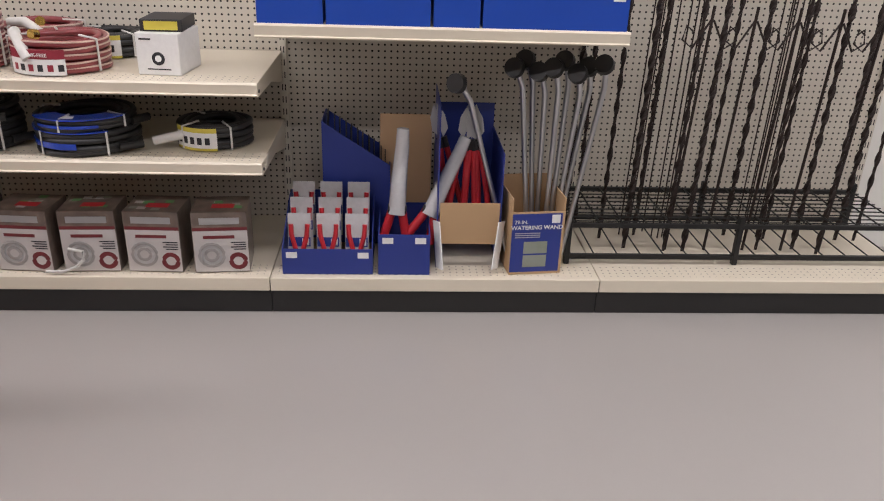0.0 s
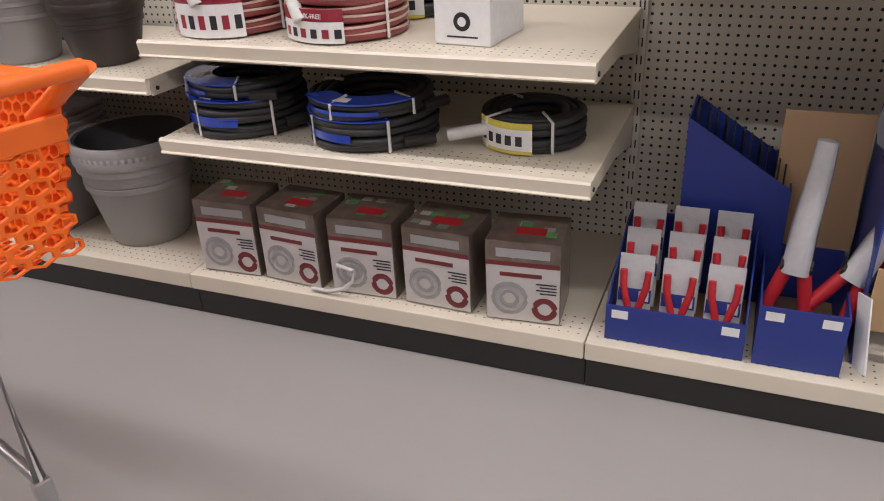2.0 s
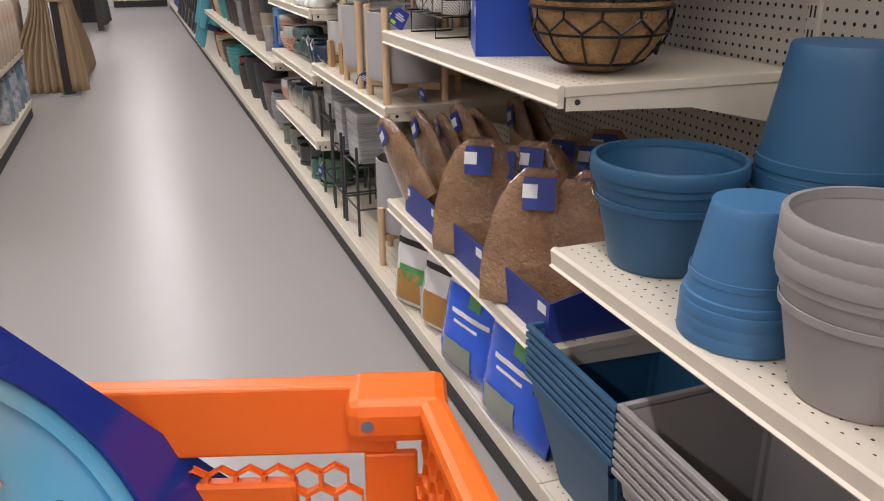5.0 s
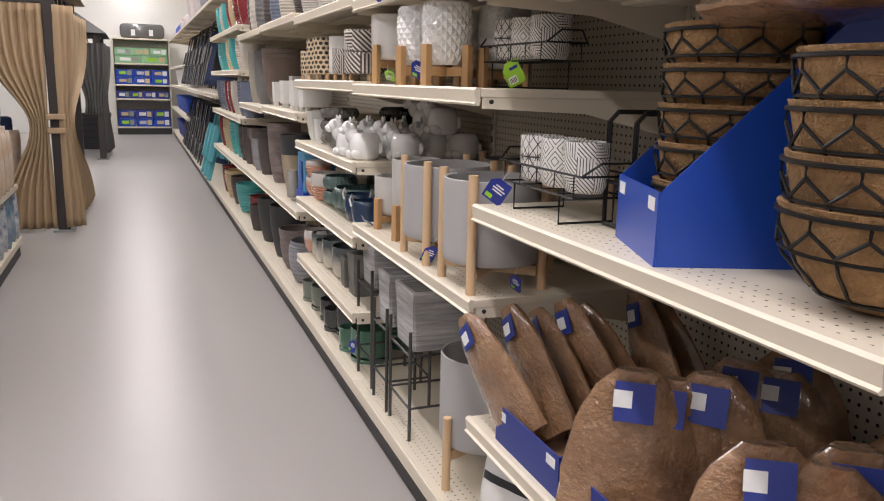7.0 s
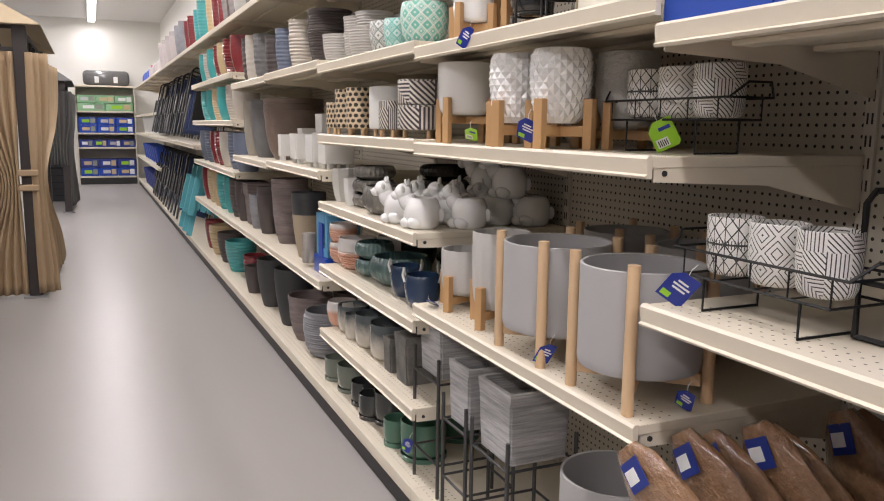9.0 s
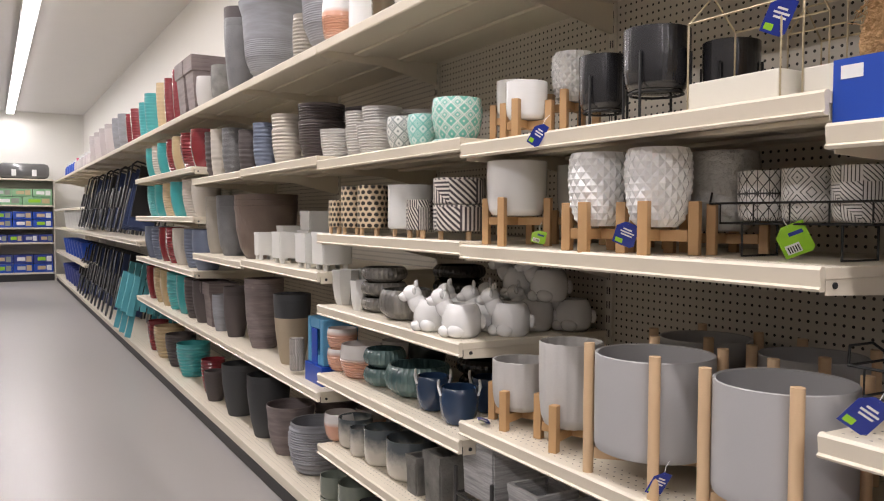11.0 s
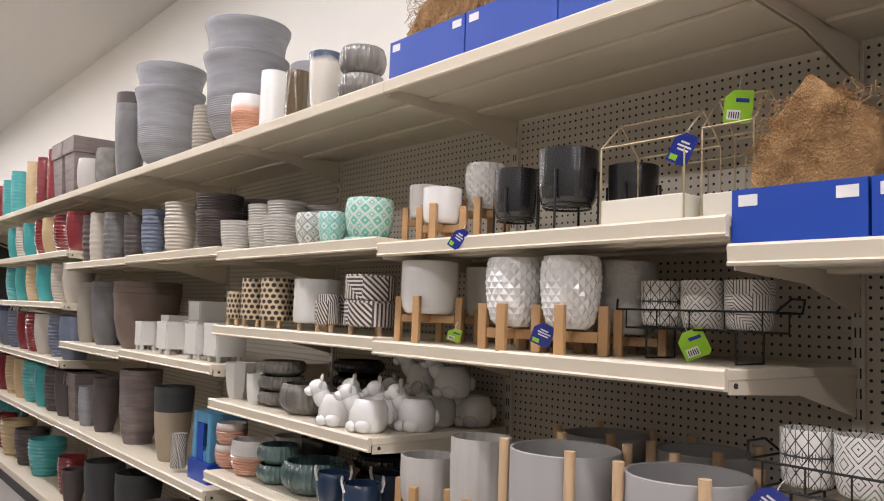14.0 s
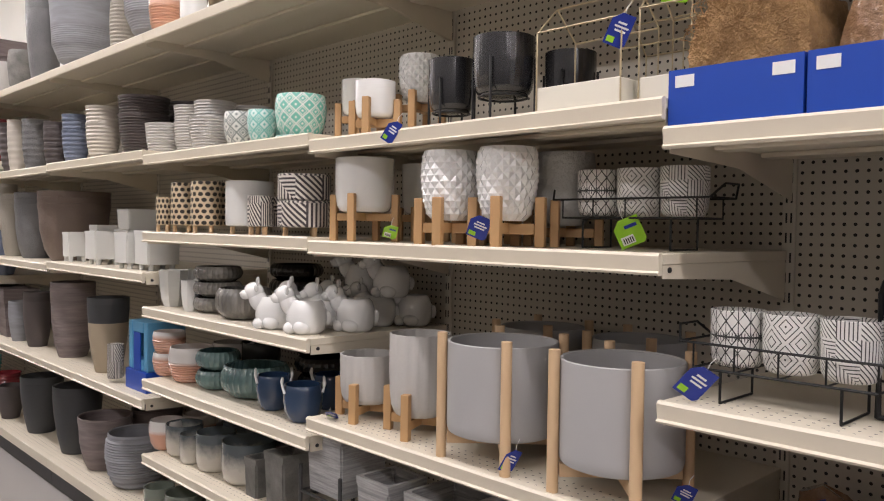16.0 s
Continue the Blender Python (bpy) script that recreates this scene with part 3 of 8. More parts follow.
def square_pot(label, mat, x, y, z, w, h, top=1.0, group="", rz=0.0, rim=0.0, count=1, dz=0.03, feet=0.0, d=None, cat="planter"):
    """A square pot that widens to its rim."""
    w2, d2 = w / 2, (d or w) / 2
    bm = bmesh.new()
    k = 1 / top
    loops = []
    t = 0.012
    spec = [(w2 * k, d2 * k, 0.0), (w2 * (k + (1 - k) * 0.85), d2 * (k + (1 - k) * 0.85), h * 0.85)]
    if rim:
        spec += [(w2 * (k + (1 - k) * 0.85) + rim, d2 * (k + (1 - k) * 0.85) + rim, h * 0.86)]
    spec += [(w2 + rim, d2 + rim, h), (w2 + rim - t, d2 + rim - t, h), (w2 * k - t, d2 * k - t, h * 0.15)]
    for a, b, zz in spec:
        loops.append([bm.verts.new(p) for p in ((-a, -b, zz), (a, -b, zz), (a, b, zz), (-a, b, zz))])
    for p, q in zip(loops, loops[1:]):
        for i in range(4):
            bm.faces.new((p[i], p[(i + 1) % 4], q[(i + 1) % 4], q[i]))
    bm.faces.new(loops[0][::-1])
    bm.faces.new(loops[-1])
    es = [e for e in bm.edges if abs(e.verts[0].co.z - e.verts[1].co.z) > 0.5 * h]
    bmesh.ops.bevel(bm, geom=es, offset=0.006, segments=2, affect="EDGES")
    me = mesh_of("planter", bm, mat)
    if feet:
        t = thing("square_planter", label, cat, group or label + "s", pose(x, y, z, 0, 0, rz))
        ob = new("pot", me)
        ob.parent = t
        ob.matrix_basis = pose(0, 0, feet)
        for sx in (-1, 1):
            for sy in (-1, 1):
                part("foot", rod(bmesh.new(), (sx * w2 * 0.65, sy * d2 * 0.65, 0), (sx * w2 * 0.65, sy * d2 * 0.65, feet - 0.0005), 0.012, 8), mat, t)
        return
    for i in range(count):
        ob = new("square_planter", me)
        ob.matrix_basis = pose(x, y, z + i * dz, 0, 0, rz)
        tagged(ob, label, cat, group or label + "s")


def diamond_pot(x, y, z, r, h, n=16, rows=11, push=0.0055):
    """A white pot whose wall is a net of raised four-sided diamonds."""
    bm = bmesh.new()
    c = SHAPES["egg"]

    def rad(q):
        for (r0, z0), (r1, z1) in zip(c, c[1:]):
            if q <= z1:
                return r * (r0 + (r1 - r0) * (q - z0) / (z1 - z0))
        return r * c[-1][0]

    def at(j, k, out=0.0):
        q = min(1.0, max(0.0, j / rows))
        a = 2 * math.pi * k / n
        return ((rad(q) + out) * math.cos(a), (rad(q) + out) * math.sin(a), q * h)
    ring = [[bm.verts.new(at(j, k + 0.5 * (j % 2))) for k in range(n)] for j in range(rows + 1)]
    for j in range(rows + 1):
        for k in range(n):
            left, right = ring[j][k], ring[j][(k + 1) % n]
            kk = k + 0.5 * (j % 2) + 0.5
            top = ring[j + 1][(k + (1 if j % 2 else 0)) % n] if j < rows else None
            low = ring[j - 1][(k + (1 if j % 2 else 0)) % n] if j > 0 else None
            mid = bm.verts.new(at(j, kk, push if 0 < j < rows else 0.0))
            for v in (top, low):
                if v:
                    bm.faces.new((left, mid, v))
                    bm.faces.new((mid, right, v))
    inner = []
    for q, zz, f in ((0.90, 1.0, 0), (0.86, 0.6, 0), (0.6, 0.25, 0)):
        inner.append([bm.verts.new((r * q * math.cos(2 * math.pi * (k + 0.5 * (rows % 2)) / n), r * q * math.sin(2 * math.pi * (k + 0.5 * (rows % 2)) / n), zz * h)) for k in range(n)])
    for a, b in zip([ring[rows]] + inner, inner):
        for k in range(n):
            bm.faces.new((a[k], a[(k + 1) % n], b[(k + 1) % n], b[k]))
    bm.faces.new(inner[-1])
    bm.faces.new(ring[0][::-1])
    bmesh.ops.recalc_face_normals(bm, faces=bm.faces[:])
    ob = part("planter", bm, M_WHITE)
    ob.matrix_basis = pose(x, y, z)
    tagged(ob, "white glazed planter with a raised diamond relief", "planter", "diamond relief planters")


def flutes(n, k=0.025):
    return lambda a, z: 1 + k * math.cos(n * a)


# --- shelf with the large grey cement pots ---
C = 0.83
for x, y, r, h, up in ((-0.478, 0.534, 0.144, 0.235, 0.07), (-0.484, 0.168, 0.140, 0.235, 0.07), (-0.16, 0.66, 0.125, 0.235, 0.07), (-0.16, 0.33, 0.125, 0.235, 0.07)):
    planter("large matt grey cylinder planter in a wooden stand", M_GREY, x, y, C + up, r, h, "cyl", group="large grey cylinder planters", n=48)
    wood_stand(x, y, C, r, 0.325, up - 0.002, M_WOOD_PALE, 0.0135, 45, True, "pale beech stand with four tall round legs")
planter("small matt grey fluted planter on a stand", M_GREY_RIB, -0.47, 1.10, C + 0.05, 0.088, 0.15, "cup", mod=flutes(18, 0.015), n=72, group="grey fluted planters")
wood_stand(-0.47, 1.10, C, 0.088, 0.12, 0.048, M_WOOD, 0.012, 25)
planter("tall grey fluted planter on a stand", M_GREY_RIB, -0.475, 0.855, C + 0.055, 0.088, 0.235, "cup", mod=flutes(18, 0.02), n=72, group="grey fluted planters")
wood_stand(-0.475, 0.855, C, 0.088, 0.13, 0.053, M_WOOD, 0.012, 25)
leaf_tag(-0.60, 1.12, C + 0.03, 0, -60, 20)
leaf_tag(-0.49, -0.005, C + 0.062, 0, -25, 15)
leaf_tag(-0.575, 0.40, C + 0.065, 0, -15, 70)

# --- shelf with white pots in wooden stands ---
B = 1.38
planter("white glazed cylinder planter", M_WHITE, -0.478, 1.12, B + 0.09, 0.092, 0.165, "cup", n=40)
wood_stand(-0.478, 1.12, B, 0.092, 0.145, 0.088, turn=30)
planter("white glazed cylinder planter", M_WHITE, -0.25, 1.10, B + 0.09, 0.07, 0.16, "cup", n=40)
wood_stand(-0.25, 1.10, B, 0.07, 0.11, 0.088, turn=30)
for x, y, r in ((-0.525, 0.69, 0.076), (-0.505, 0.505, 0.076), (-0.28, 0.80, 0.07)):
    diamond_pot(x, y, B + 0.065, r, 0.185)
    wood_stand(x, y, B, r, 0.125, 0.06, turn=25, leg=0.0125)
planter("pale grey pebbled planter", ceramic("pale_pebbled_glaze", (0.50, 0.50, 0.48), 0.3, grain=70, bump=0.8, depth=0.01), -0.33, 0.46, B + 0.055, 0.084, 0.19, "egg")
wood_stand(-0.33, 0.46, B, 0.084, 0.12, 0.05, turn=25)
leaf_tag(-0.585, 0.86, B + 0.05, 0, -50, 30, True)
leaf_tag(-0.60, 0.50, B + 0.075, 0, -25, 25, w=0.065, h=0.08)
leaf_tag(-0.437, 0.205, B + 0.072, -48, -15, 30, True, 0.08, 0.085)


def wire_rack(x, y, z, length, depth, h, base):
    """A low wire tray on bent legs, along y."""
    t = thing("wire_rack", "black wire plant rack holding patterned pots", "rack", "wire racks", pose(x, y, z))
    for zz, nm in ((base, "lower_ring"), (base + h, "upper_ring")):
        e = 0.03 if nm == "upper_ring" else 0.0
        part(nm, wire(bmesh.new(), [(-depth / 2, -length / 2 - e, zz), (depth / 2, -length / 2 - e, zz), (depth / 2, length / 2 + e, zz), (-depth / 2, length / 2 + e, zz)], 0.0028, closed=True), M_WIRE, t)
    for i in range(5):
        yy = -length / 2 + length * i / 4
        part("cross_wire", wire(bmesh.new(), [(-depth / 2, yy, base + h * (1 if i % 2 else .98)), (-depth / 2, yy, base), (depth / 2, yy, base), (depth / 2, yy, base + h)], 0.002), M_WIRE, t)
    for s in (-1, 1):
        yy = s * length * 0.33
        part("leg", wire(bmesh.new(), [(-depth / 2, yy, base), (-depth / 2, yy, 0.003), (depth / 2, yy, 0.003), (depth / 2, yy, base)], 0.0028), M_WIRE, t)
        part("end_loop", wire(bmesh.new(), [(-depth / 2, s * (length / 2 + 0.03), base + h), (-depth / 4, s * (length / 2 + 0.05), base + h + 0.03), (depth / 4, s * (length / 2 + 0.05), base + h + 0.03), (depth / 2, s * (length / 2 + 0.03), base + h)], 0.0028), M_WIRE, t)


wire_rack(-0.37, 0.205, B, 0.36, 0.12, 0.045, 0.075)
for i, (y, mt) in enumerate(((0.318, M_PAT_STAR), (0.203, M_PAT_STAR3), (0.088, M_PAT_STAR2))):
    planter("white pot printed with black geometric lines", mt, -0.37, y, B + 0.079, 0.055, 0.112, "cup", group="printed pots", rz=40 * i, n=40)

# --- upper shelf: small white pots, black pots, wire houses ---
A = 1.69
planter("small white cylinder pot", M_WHITE, -0.36, 1.305, A + 0.11, 0.06, 0.115, "cup")
wood_stand(-0.36, 1.305, A + .01, 0.06, 0.14, 0.098)
planter("small white cylinder pot", M_WHITE, -0.488, 1.06, A + 0.065, 0.062, 0.11, "cup")
wood_stand(-0.488, 1.06, A, 0.062, 0.12, 0.063, turn=30)
diamond_pot(-0.36, 1.0, A + 0.12, 0.062, 0.145)
wood_stand(-0.36, 1.0, A, 0.062, 0.15, 0.118, turn=30)
for x, y, r, zz, h in ((-0.428, 0.79, 0.066, 0.065, 0.145), (-0.447, 0.575, 0.082, 0.085, 0.15), (-0.35, 0.43, 0.066, 0.06, 0.13)):
    planter("ribbed black glazed pot in a wire stand", M_BLACK, x, y, A + zz, r, h, "cup", mod=flutes(40, 0.004), n=120, group="black pots")
    t = thing("wire_stand", "thin black wire stand under a black pot", "plant stand", "wire stands", pose(x, y, A, 0, 0, 20))
    part("ring", wire(bmesh.new(), [(math.cos(a * .5236) * r * .8, math.sin(a * .5236) * r * .8, zz - 0.004) for a in range(12)], 0.0035, closed=True), M_WIRE, t)
    for a in range(4):
        c, s = math.cos(a * math.pi / 2) * (r + 0.006), math.sin(a * math.pi / 2) * (r + 0.006)
        part("leg", wire(bmesh.new(), [(c, s, 0), (c, s, zz + h * 0.6)], 0.0035), M_WIRE, t)
leaf_tag(-0.625, 0.795, A + 0.02, 10, -8, 30, w=0.045, h=0.08)


def wire_house(x, y, z, ln, dp, ht, peak):
    t = thing("house_planter", "cream tray planter with a pale gold wire house frame", "planter", "wire house planters", pose(x, y, z))
    bm = boxm(-dp / 2, dp / 2, -ln / 2, ln / 2, 0, 0.07, 0.003)
    part("tray", bm, M_CREAM_TRAY, t, "cream metal tray")
    for s in (-1, 1):
        yy = s * (ln / 2 + 0.002)
        part("gable", wire(bmesh.new(), [(-dp / 2, yy, 0), (-dp / 2, yy, ht), (0, yy, peak), (dp / 2, yy, ht), (dp / 2, yy, 0)], 0.0025), M_GOLD, t)
    part("ridge", wire(bmesh.new(), [(0, -ln / 2, peak), (0, ln / 2, peak)], 0.0025), M_GOLD, t)
    for s in (-1, 1):
        part("eave", wire(bmesh.new(), [(s * dp / 2, -ln / 2, ht), (s * dp / 2, ln / 2, ht)], 0.0025), M_GOLD, t)


M_CREAM_TRAY = surface("cream_enamel", (0.68, 0.65, 0.56), 0.45, grain=50, amount=0.03)
wire_house(-0.47, 0.265, A, 0.23, 0.15, 0.20, 0.27)
wire_house(-0.25, 0.22, A, 0.17, 0.12, 0.19, 0.26)
wire_house(-0.43, 0.07, A, 0.12, 0.14, 0.22, 0.30)
leaf_tag(-0.548, 0.135, A + 0.20, 0, -15, 30, w=0.06, h=0.09)
leaf_tag(-0.50, 0.04, A + 0.29, -15, -20, 20, True, 0.075, 0.09)

# --- next section: pale printed and ribbed pots ---
A = 1.712
planter("mint diamond-print pot with saucer", M_PAT_MINT, -0.48, 1.475, A + 0.012, 0.088, 0.145, "egg", n=48)
planter("mint green glazed saucer", M_PAT_AQUA, -0.48, 1.475, A, 0.085, 0.016, "cyl", cat="saucer")
planter("aqua diamond-print pot", M_PAT_AQUA, -0.505, 1.685, A + 0.01, 0.053, 0.115, "egg", rows=1)
planter("grey diamond-print pot", M_PAT_GREY, -0.483, 1.86, A + 0.01, 0.072, 0.125, "egg", rows=1)
for y, h, c in ((2.13, 0.14, 1), (2.20, 0.145, 2), (2.385, 0.145, 2), (2.55, 0.15, 1)):
    planter("pale grey ribbed clay pot", M_GREY_RIB, -0.475 if c == 1 else -0.42, y, A, 0.086, h, "tulip", ribs=11, count=c, dz=0.072, rows=1)

B = 1.39
for x, y, r, h in ((-0.57, 2.345, 0.034, 0.115), (-0.545, 2.215, 0.053, 0.17), (-0.545, 2.03, 0.058, 0.17)):
    planter("cream pot printed with rows of dark dots", M_PAT_DOT, x, y, B + 0.03, r, h, "cyl", n=40, rows=1)
    for a in range(3):
        c, s = math.cos(2.1 * a + 2.6) * r * 0.7, math.sin(2.1 * a + 2.6) * r * 0.7
        tagged(part("pot_foot", rod(bmesh.new(), (x + c, y + s, B), (x + c, y + s, B + 0.029), 0.008, 10), M_WOOD_PALE), "small turned wooden foot under a pot", "foot", "wooden pot feet")
planter("white embossed pot on wooden feet", M_WHITE_MATT, -0.49, 1.795, B + 0.03, 0.088, 0.165, "cyl")
planter("small pot printed with dark stripes", M_PAT_BAND, -0.57, 1.585, B + 0.03, 0.044, 0.105, "cyl", rows=1)
planter("white pot printed with dark striped bands", M_PAT_BAND, -0.52, 1.39, B + 0.03, 0.088, 0.085, "cyl", count=2, dz=0.088)
for x, y, r in ((-0.49, 1.795, 0.088), (-0.57, 1.585, 0.044), (-0.52, 1.39, 0.088)):
    for a in range(3):
        c, s = math.cos(2.1 * a + 2.6) * r * 0.7, math.sin(2.1 * a + 2.6) * r * 0.7
        tagged(part("pot_foot", rod(bmesh.new(), (x + c, y + s, B), (x + c, y + s, B + 0.029), 0.009, 10), M_WOOD_PALE), "small turned wooden foot under a pot", "foot", "wooden pot feet")

# cow planters and bowls
C = 1.072


def ball(bm, c, r, m=None, u=12, v=8):
    ret = bmesh.ops.create_uvsphere(bm, u_segments=u, v_segments=v, radius=1.0)
    bmesh.ops.transform(bm, matrix=Matrix.Translation(c) @ (m or Matrix()) @ Matrix.Diagonal((*r, 1)), verts=ret["verts"])


bm = bmesh.new()
lathe([(0, 0.0), (0.045, 0.0), (0.056, 0.012), (0.061, 0.04), (0.059, 0.07), (0.05, 0.093), (0.042, 0.10), (0.037, 0.096), (0.04, 0.07), (0, 0.055)], 28, lambda a, q: 1 + 0.05 * math.sin(a) ** 3, bm)
for sx in (-1, 1):
    ball(bm, (sx * 0.03, 0.05, 0.018), (0.017, 0.02, 0.018))
    ball(bm, (sx * 0.047, 0.012, 0.022), (0.02, 0.028, 0.022))
ball(bm, (0, 0.052, 0.085), (0.03, 0.03, 0.04), pose(0, 0, 0, -30, 0, 0))
ball(bm, (0, 0.068, 0.115), (0.028, 0.031, 0.029))
ball(bm, (0, 0.093, 0.105), (0.02, 0.018, 0.016))
for s in (-1, 1):
    ball(bm, (s * 0.036, 0.058, 0.128), (0.018, 0.006, 0.010), pose(0, 0, 0, 0, -35 * s, 0))
    ball(bm, (s * 0.014, 0.056, 0.146), (0.0055, 0.0055, 0.013), pose(0, 0, 0, 0, 14 * s, 0))
    ball(bm, (s * 0.009, 0.108, 0.109), (0.004, 0.003, 0.004))
ball(bm, (0, -0.06, 0.045), (0.007, 0.012, 0.022))
cow = mesh_of("animal_planter", bm, M_WHITE, 60)
for x, y, z, rz in ((-0.545, 1.52, C, 55), (-0.53, 1.35, C, 50), (-0.37, 1.295, C, 45), (-0.41, 1.52, C, 50), (-0.37, 1.42, C, 60), (-0.25, 1.50, C, 60), (-0.22, 1.36, C, 40), (-0.20, 1.31, C + 0.105, 50), (-0.22, 1.45, C + 0.105, 50), (-0.10, 1.44, C, 50), (-0.11, 1.29, C, 50)):
    ob = new("animal_planter", cow)
    ob.matrix_basis = pose(x, y, z, 0, 0, rz) @ Matrix.Scale(1.1, 4)
    tagged(ob, "small white glazed farm animal planter", "planter", "animal planters")
planter("white faceted tapering pot", M_WHITE_MATT, -0.50, 2.41, C, 0.065, 0.155, "tulip", n=8, smooth=None, rows=1)
planter("white faceted tapering pot", M_WHITE_MATT, -0.535, 2.18, C, 0.04, 0.125, "tulip", n=8, smooth=None)
for i in range(3):
    planter("silver-streaked ribbed glazed bowl", M_SILVER, -0.46, 2.09, C + 0.062 * i, 0.096, 0.06, "bowl", mod=flutes(30, 0.02), n=90, group="ribbed bowls")
planter("wide silver-streaked ribbed glazed bowl", M_SILVER, -0.49, 1.83, C, 0.105, 0.115, "bowl", mod=flutes(30, 0.02), n=90, group="ribbed bowls")
for i in range(3):
    planter("black ribbed glazed bowl", M_BLACK, -0.18, 1.95, C + 0.065 * i, 0.11, 0.063, "bowl", mod=flutes(30, 0.02), n=90, group="black ribbed bowls")

# peach, sea-green and navy pots
F = 0.765
planter("peach and white ribbed pot", M_PEACH, -0.49, 2.47, F, 0.07, 0.10, "egg", ribs=6, lo=0.05, hi=0.7, count=2, dz=0.092, rib=0.02)
planter("peach and white ribbed pot", M_PEACH, -0.475, 2.285, F, 0.095, 0.145, "egg", ribs=7, lo=0.05, hi=0.6, rows=1)
for i in range(2):
    planter("sea-green ribbed glazed bowl", M_TEAL_BOWL, -0.46, 2.085, F + 0.077 * i, 0.088, 0.075, "bowl", mod=flutes(28, 0.02), n=84, group="sea-green bowls")
planter("wide sea-green ribbed glazed bowl", M_TEAL_BOWL, -0.42, 1.86, F, 0.132, 0.12, "bowl", mod=flutes(34, 0.02), n=102, group="sea-green bowls")
for i in range(3):
    planter("black ribbed glazed bowl", M_BLACK, -0.16, 1.75 + 0.02 * i, F + 0.07 * i, 0.12, 0.068, "bowl", mod=flutes(30, 0.02), n=90, group="black ribbed bowls")
planter("dark grey glazed pot", M_DARKPOT, -0.2, 2.2, F, 0.09, 0.15, "egg")
for x, y, r in ((-0.49, 1.62, 0.062), (-0.505, 1.41, 0.068), (-0.33, 1.50, 0.064)):
    t = thing("rope_planter", "navy glazed pot with white rope handles", "planter", "navy rope planters", pose(x, y, F, 0, 0, -30))
    part("pot", lathe(outline("egg", r, 0.125), 32), M_NAVY, t, smooth=40)
    for s in (-1, 1):
        part("rope_handle", wire(bmesh.new(), [(s * r * .93, -0.03, 0.10), (s * r * 1.05, -0.025, 0.128), (s * r * 1.02, 0, 0.146), (s * r * 1.05, 0.025, 0.128), (s * r * .93, 0.03, 0.10)], 0.0045), M_PAPER, t, "white twisted rope handle", 60)

G = 0.445
planter("peach and white ribbed pot", M_PEACH, -0.50, 2.47, G, 0.075, 0.125, "egg", rows=1)
for x, y, r, h in ((-0.48, 2.34, 0.078, 0.13), (-0.515, 2.20, 0.05, 0.12), (-0.48, 2.06, 0.08, 0.15), (-0.455, 1.85, 0.103, 0.155), (-0.28, 2.2, 0.09, 0.14), (-0.22, 1.9, 0.1, 0.15)):
    planter("cream pot with a dripping grey glaze", M_REACT, x, y, G, r, h, "cup")
M_STONE = surface("rough_grey_stone", (0.30, 0.29, 0.27), 0.8, second=(0.13, 0.13, 0.12), grain=55, amount=0.2, bump=0.9, depth=0.008, stain=14)
square_pot("rough grey stone-look square planter", M_STONE, -0.51, 1.675, G, 0.085, 0.14, 1.12)
square_pot("rough grey stone-look square planter", M_STONE, -0.49, 1.52, G, 0.125, 0.19, 1.12)
square_pot("rough grey stone-look square planter", M_STONE, -0.30, 1.6, G, 0.125, 0.19, 1.12)

D = 0.15
for x, y, r, h, mt, lb in ((-0.51, 2.52, 0.066, 0.105, M_SAGE, "sage"), (-0.48, 2.33, 0.085, 0.12, M_SAGE, "sage"), (-0.50, 2.12, 0.062, 0.10, M_DARKPOT, "dark grey"), (-0.52, 1.94, 0.062, 0.10, M_DARKPOT, "dark grey"), (-0.455, 1.86, 0.084, 0.13, M_DARKPOT, "dark grey"), (-0.525, 1.62, 0.055, 0.10, M_GREEN, "green"), (-0.47, 1.47, 0.092, 0.14, M_GREEN, "green"), (-0.3, 2.3, 0.08, 0.12, M_SAGE, "sage"), (-0.26, 2.0, 0.08, 0.12, M_DARKPOT, "dark grey"), (-0.26, 1.6, 0.09, 0.14, M_GREEN, "green")):
    planter(lb + " glazed pot on a saucer", mt, x, y, D + 0.012, r, h, "cup")
    planter(lb + " glazed saucer", mt, x, y, D, r * 1.0, 0.018, "cyl", cat="saucer")

# textured square planters in iron stands, on the base shelf
M_BANDS = surface("white_and_black_layered_resin", (0.74, 0.74, 0.73), 0.7, second=(0.27, 0.27, 0.275), grain=16, amount=0.16, bump=0.9, depth=0.006, axes=(1, 1, 15), stain=5)
for x, y, w, zb, hp in ((-0.46, 1.22, 0.19, 0.42, 0.20), (-0.49, 0.96, 0.15, 0.33, 0.20), (-0.46, 0.72, 0.205, 0.32, 0.215)):
    square_pot("square planter with rough white and black bands", M_BANDS, x, y, D + zb, w, hp, 1.08, group="banded square planters")
    t = thing("iron_stand", "tall thin grey iron stand under a square planter", "plant stand", "iron stands", pose(x, y, D))
    g = w / 2 + 0.012
    for sx in (-1, 1):
        for sy in (-1, 1):
            part("leg", rod(bmesh.new(), (sx * g, sy * g, 0), (sx * g, sy * g, zb + 0.08), 0.0065, 10), M_IRON, t)
    for zz in (zb - 0.008, 0.12):
        for s in (-1, 1):
            part("bar", rod(bmesh.new(), (-g, s * g, zz), (g, s * g, zz), 0.0045), M_IRON, t)
            part("bar", rod(bmesh.new(), (s * g, -g, zz), (s * g, g, zz), 0.0045), M_IRON, t)
leaf_tag(-0.585, 1.332, D + 0.14, 0, -5, 30, w=0.05, h=0.08)
planter("large matt grey cylinder planter in a wooden stand", M_GREY, -0.43, 0.30, D + 0.13, 0.14, 0.29, "cyl", group="large grey cylinder planters", n=48)
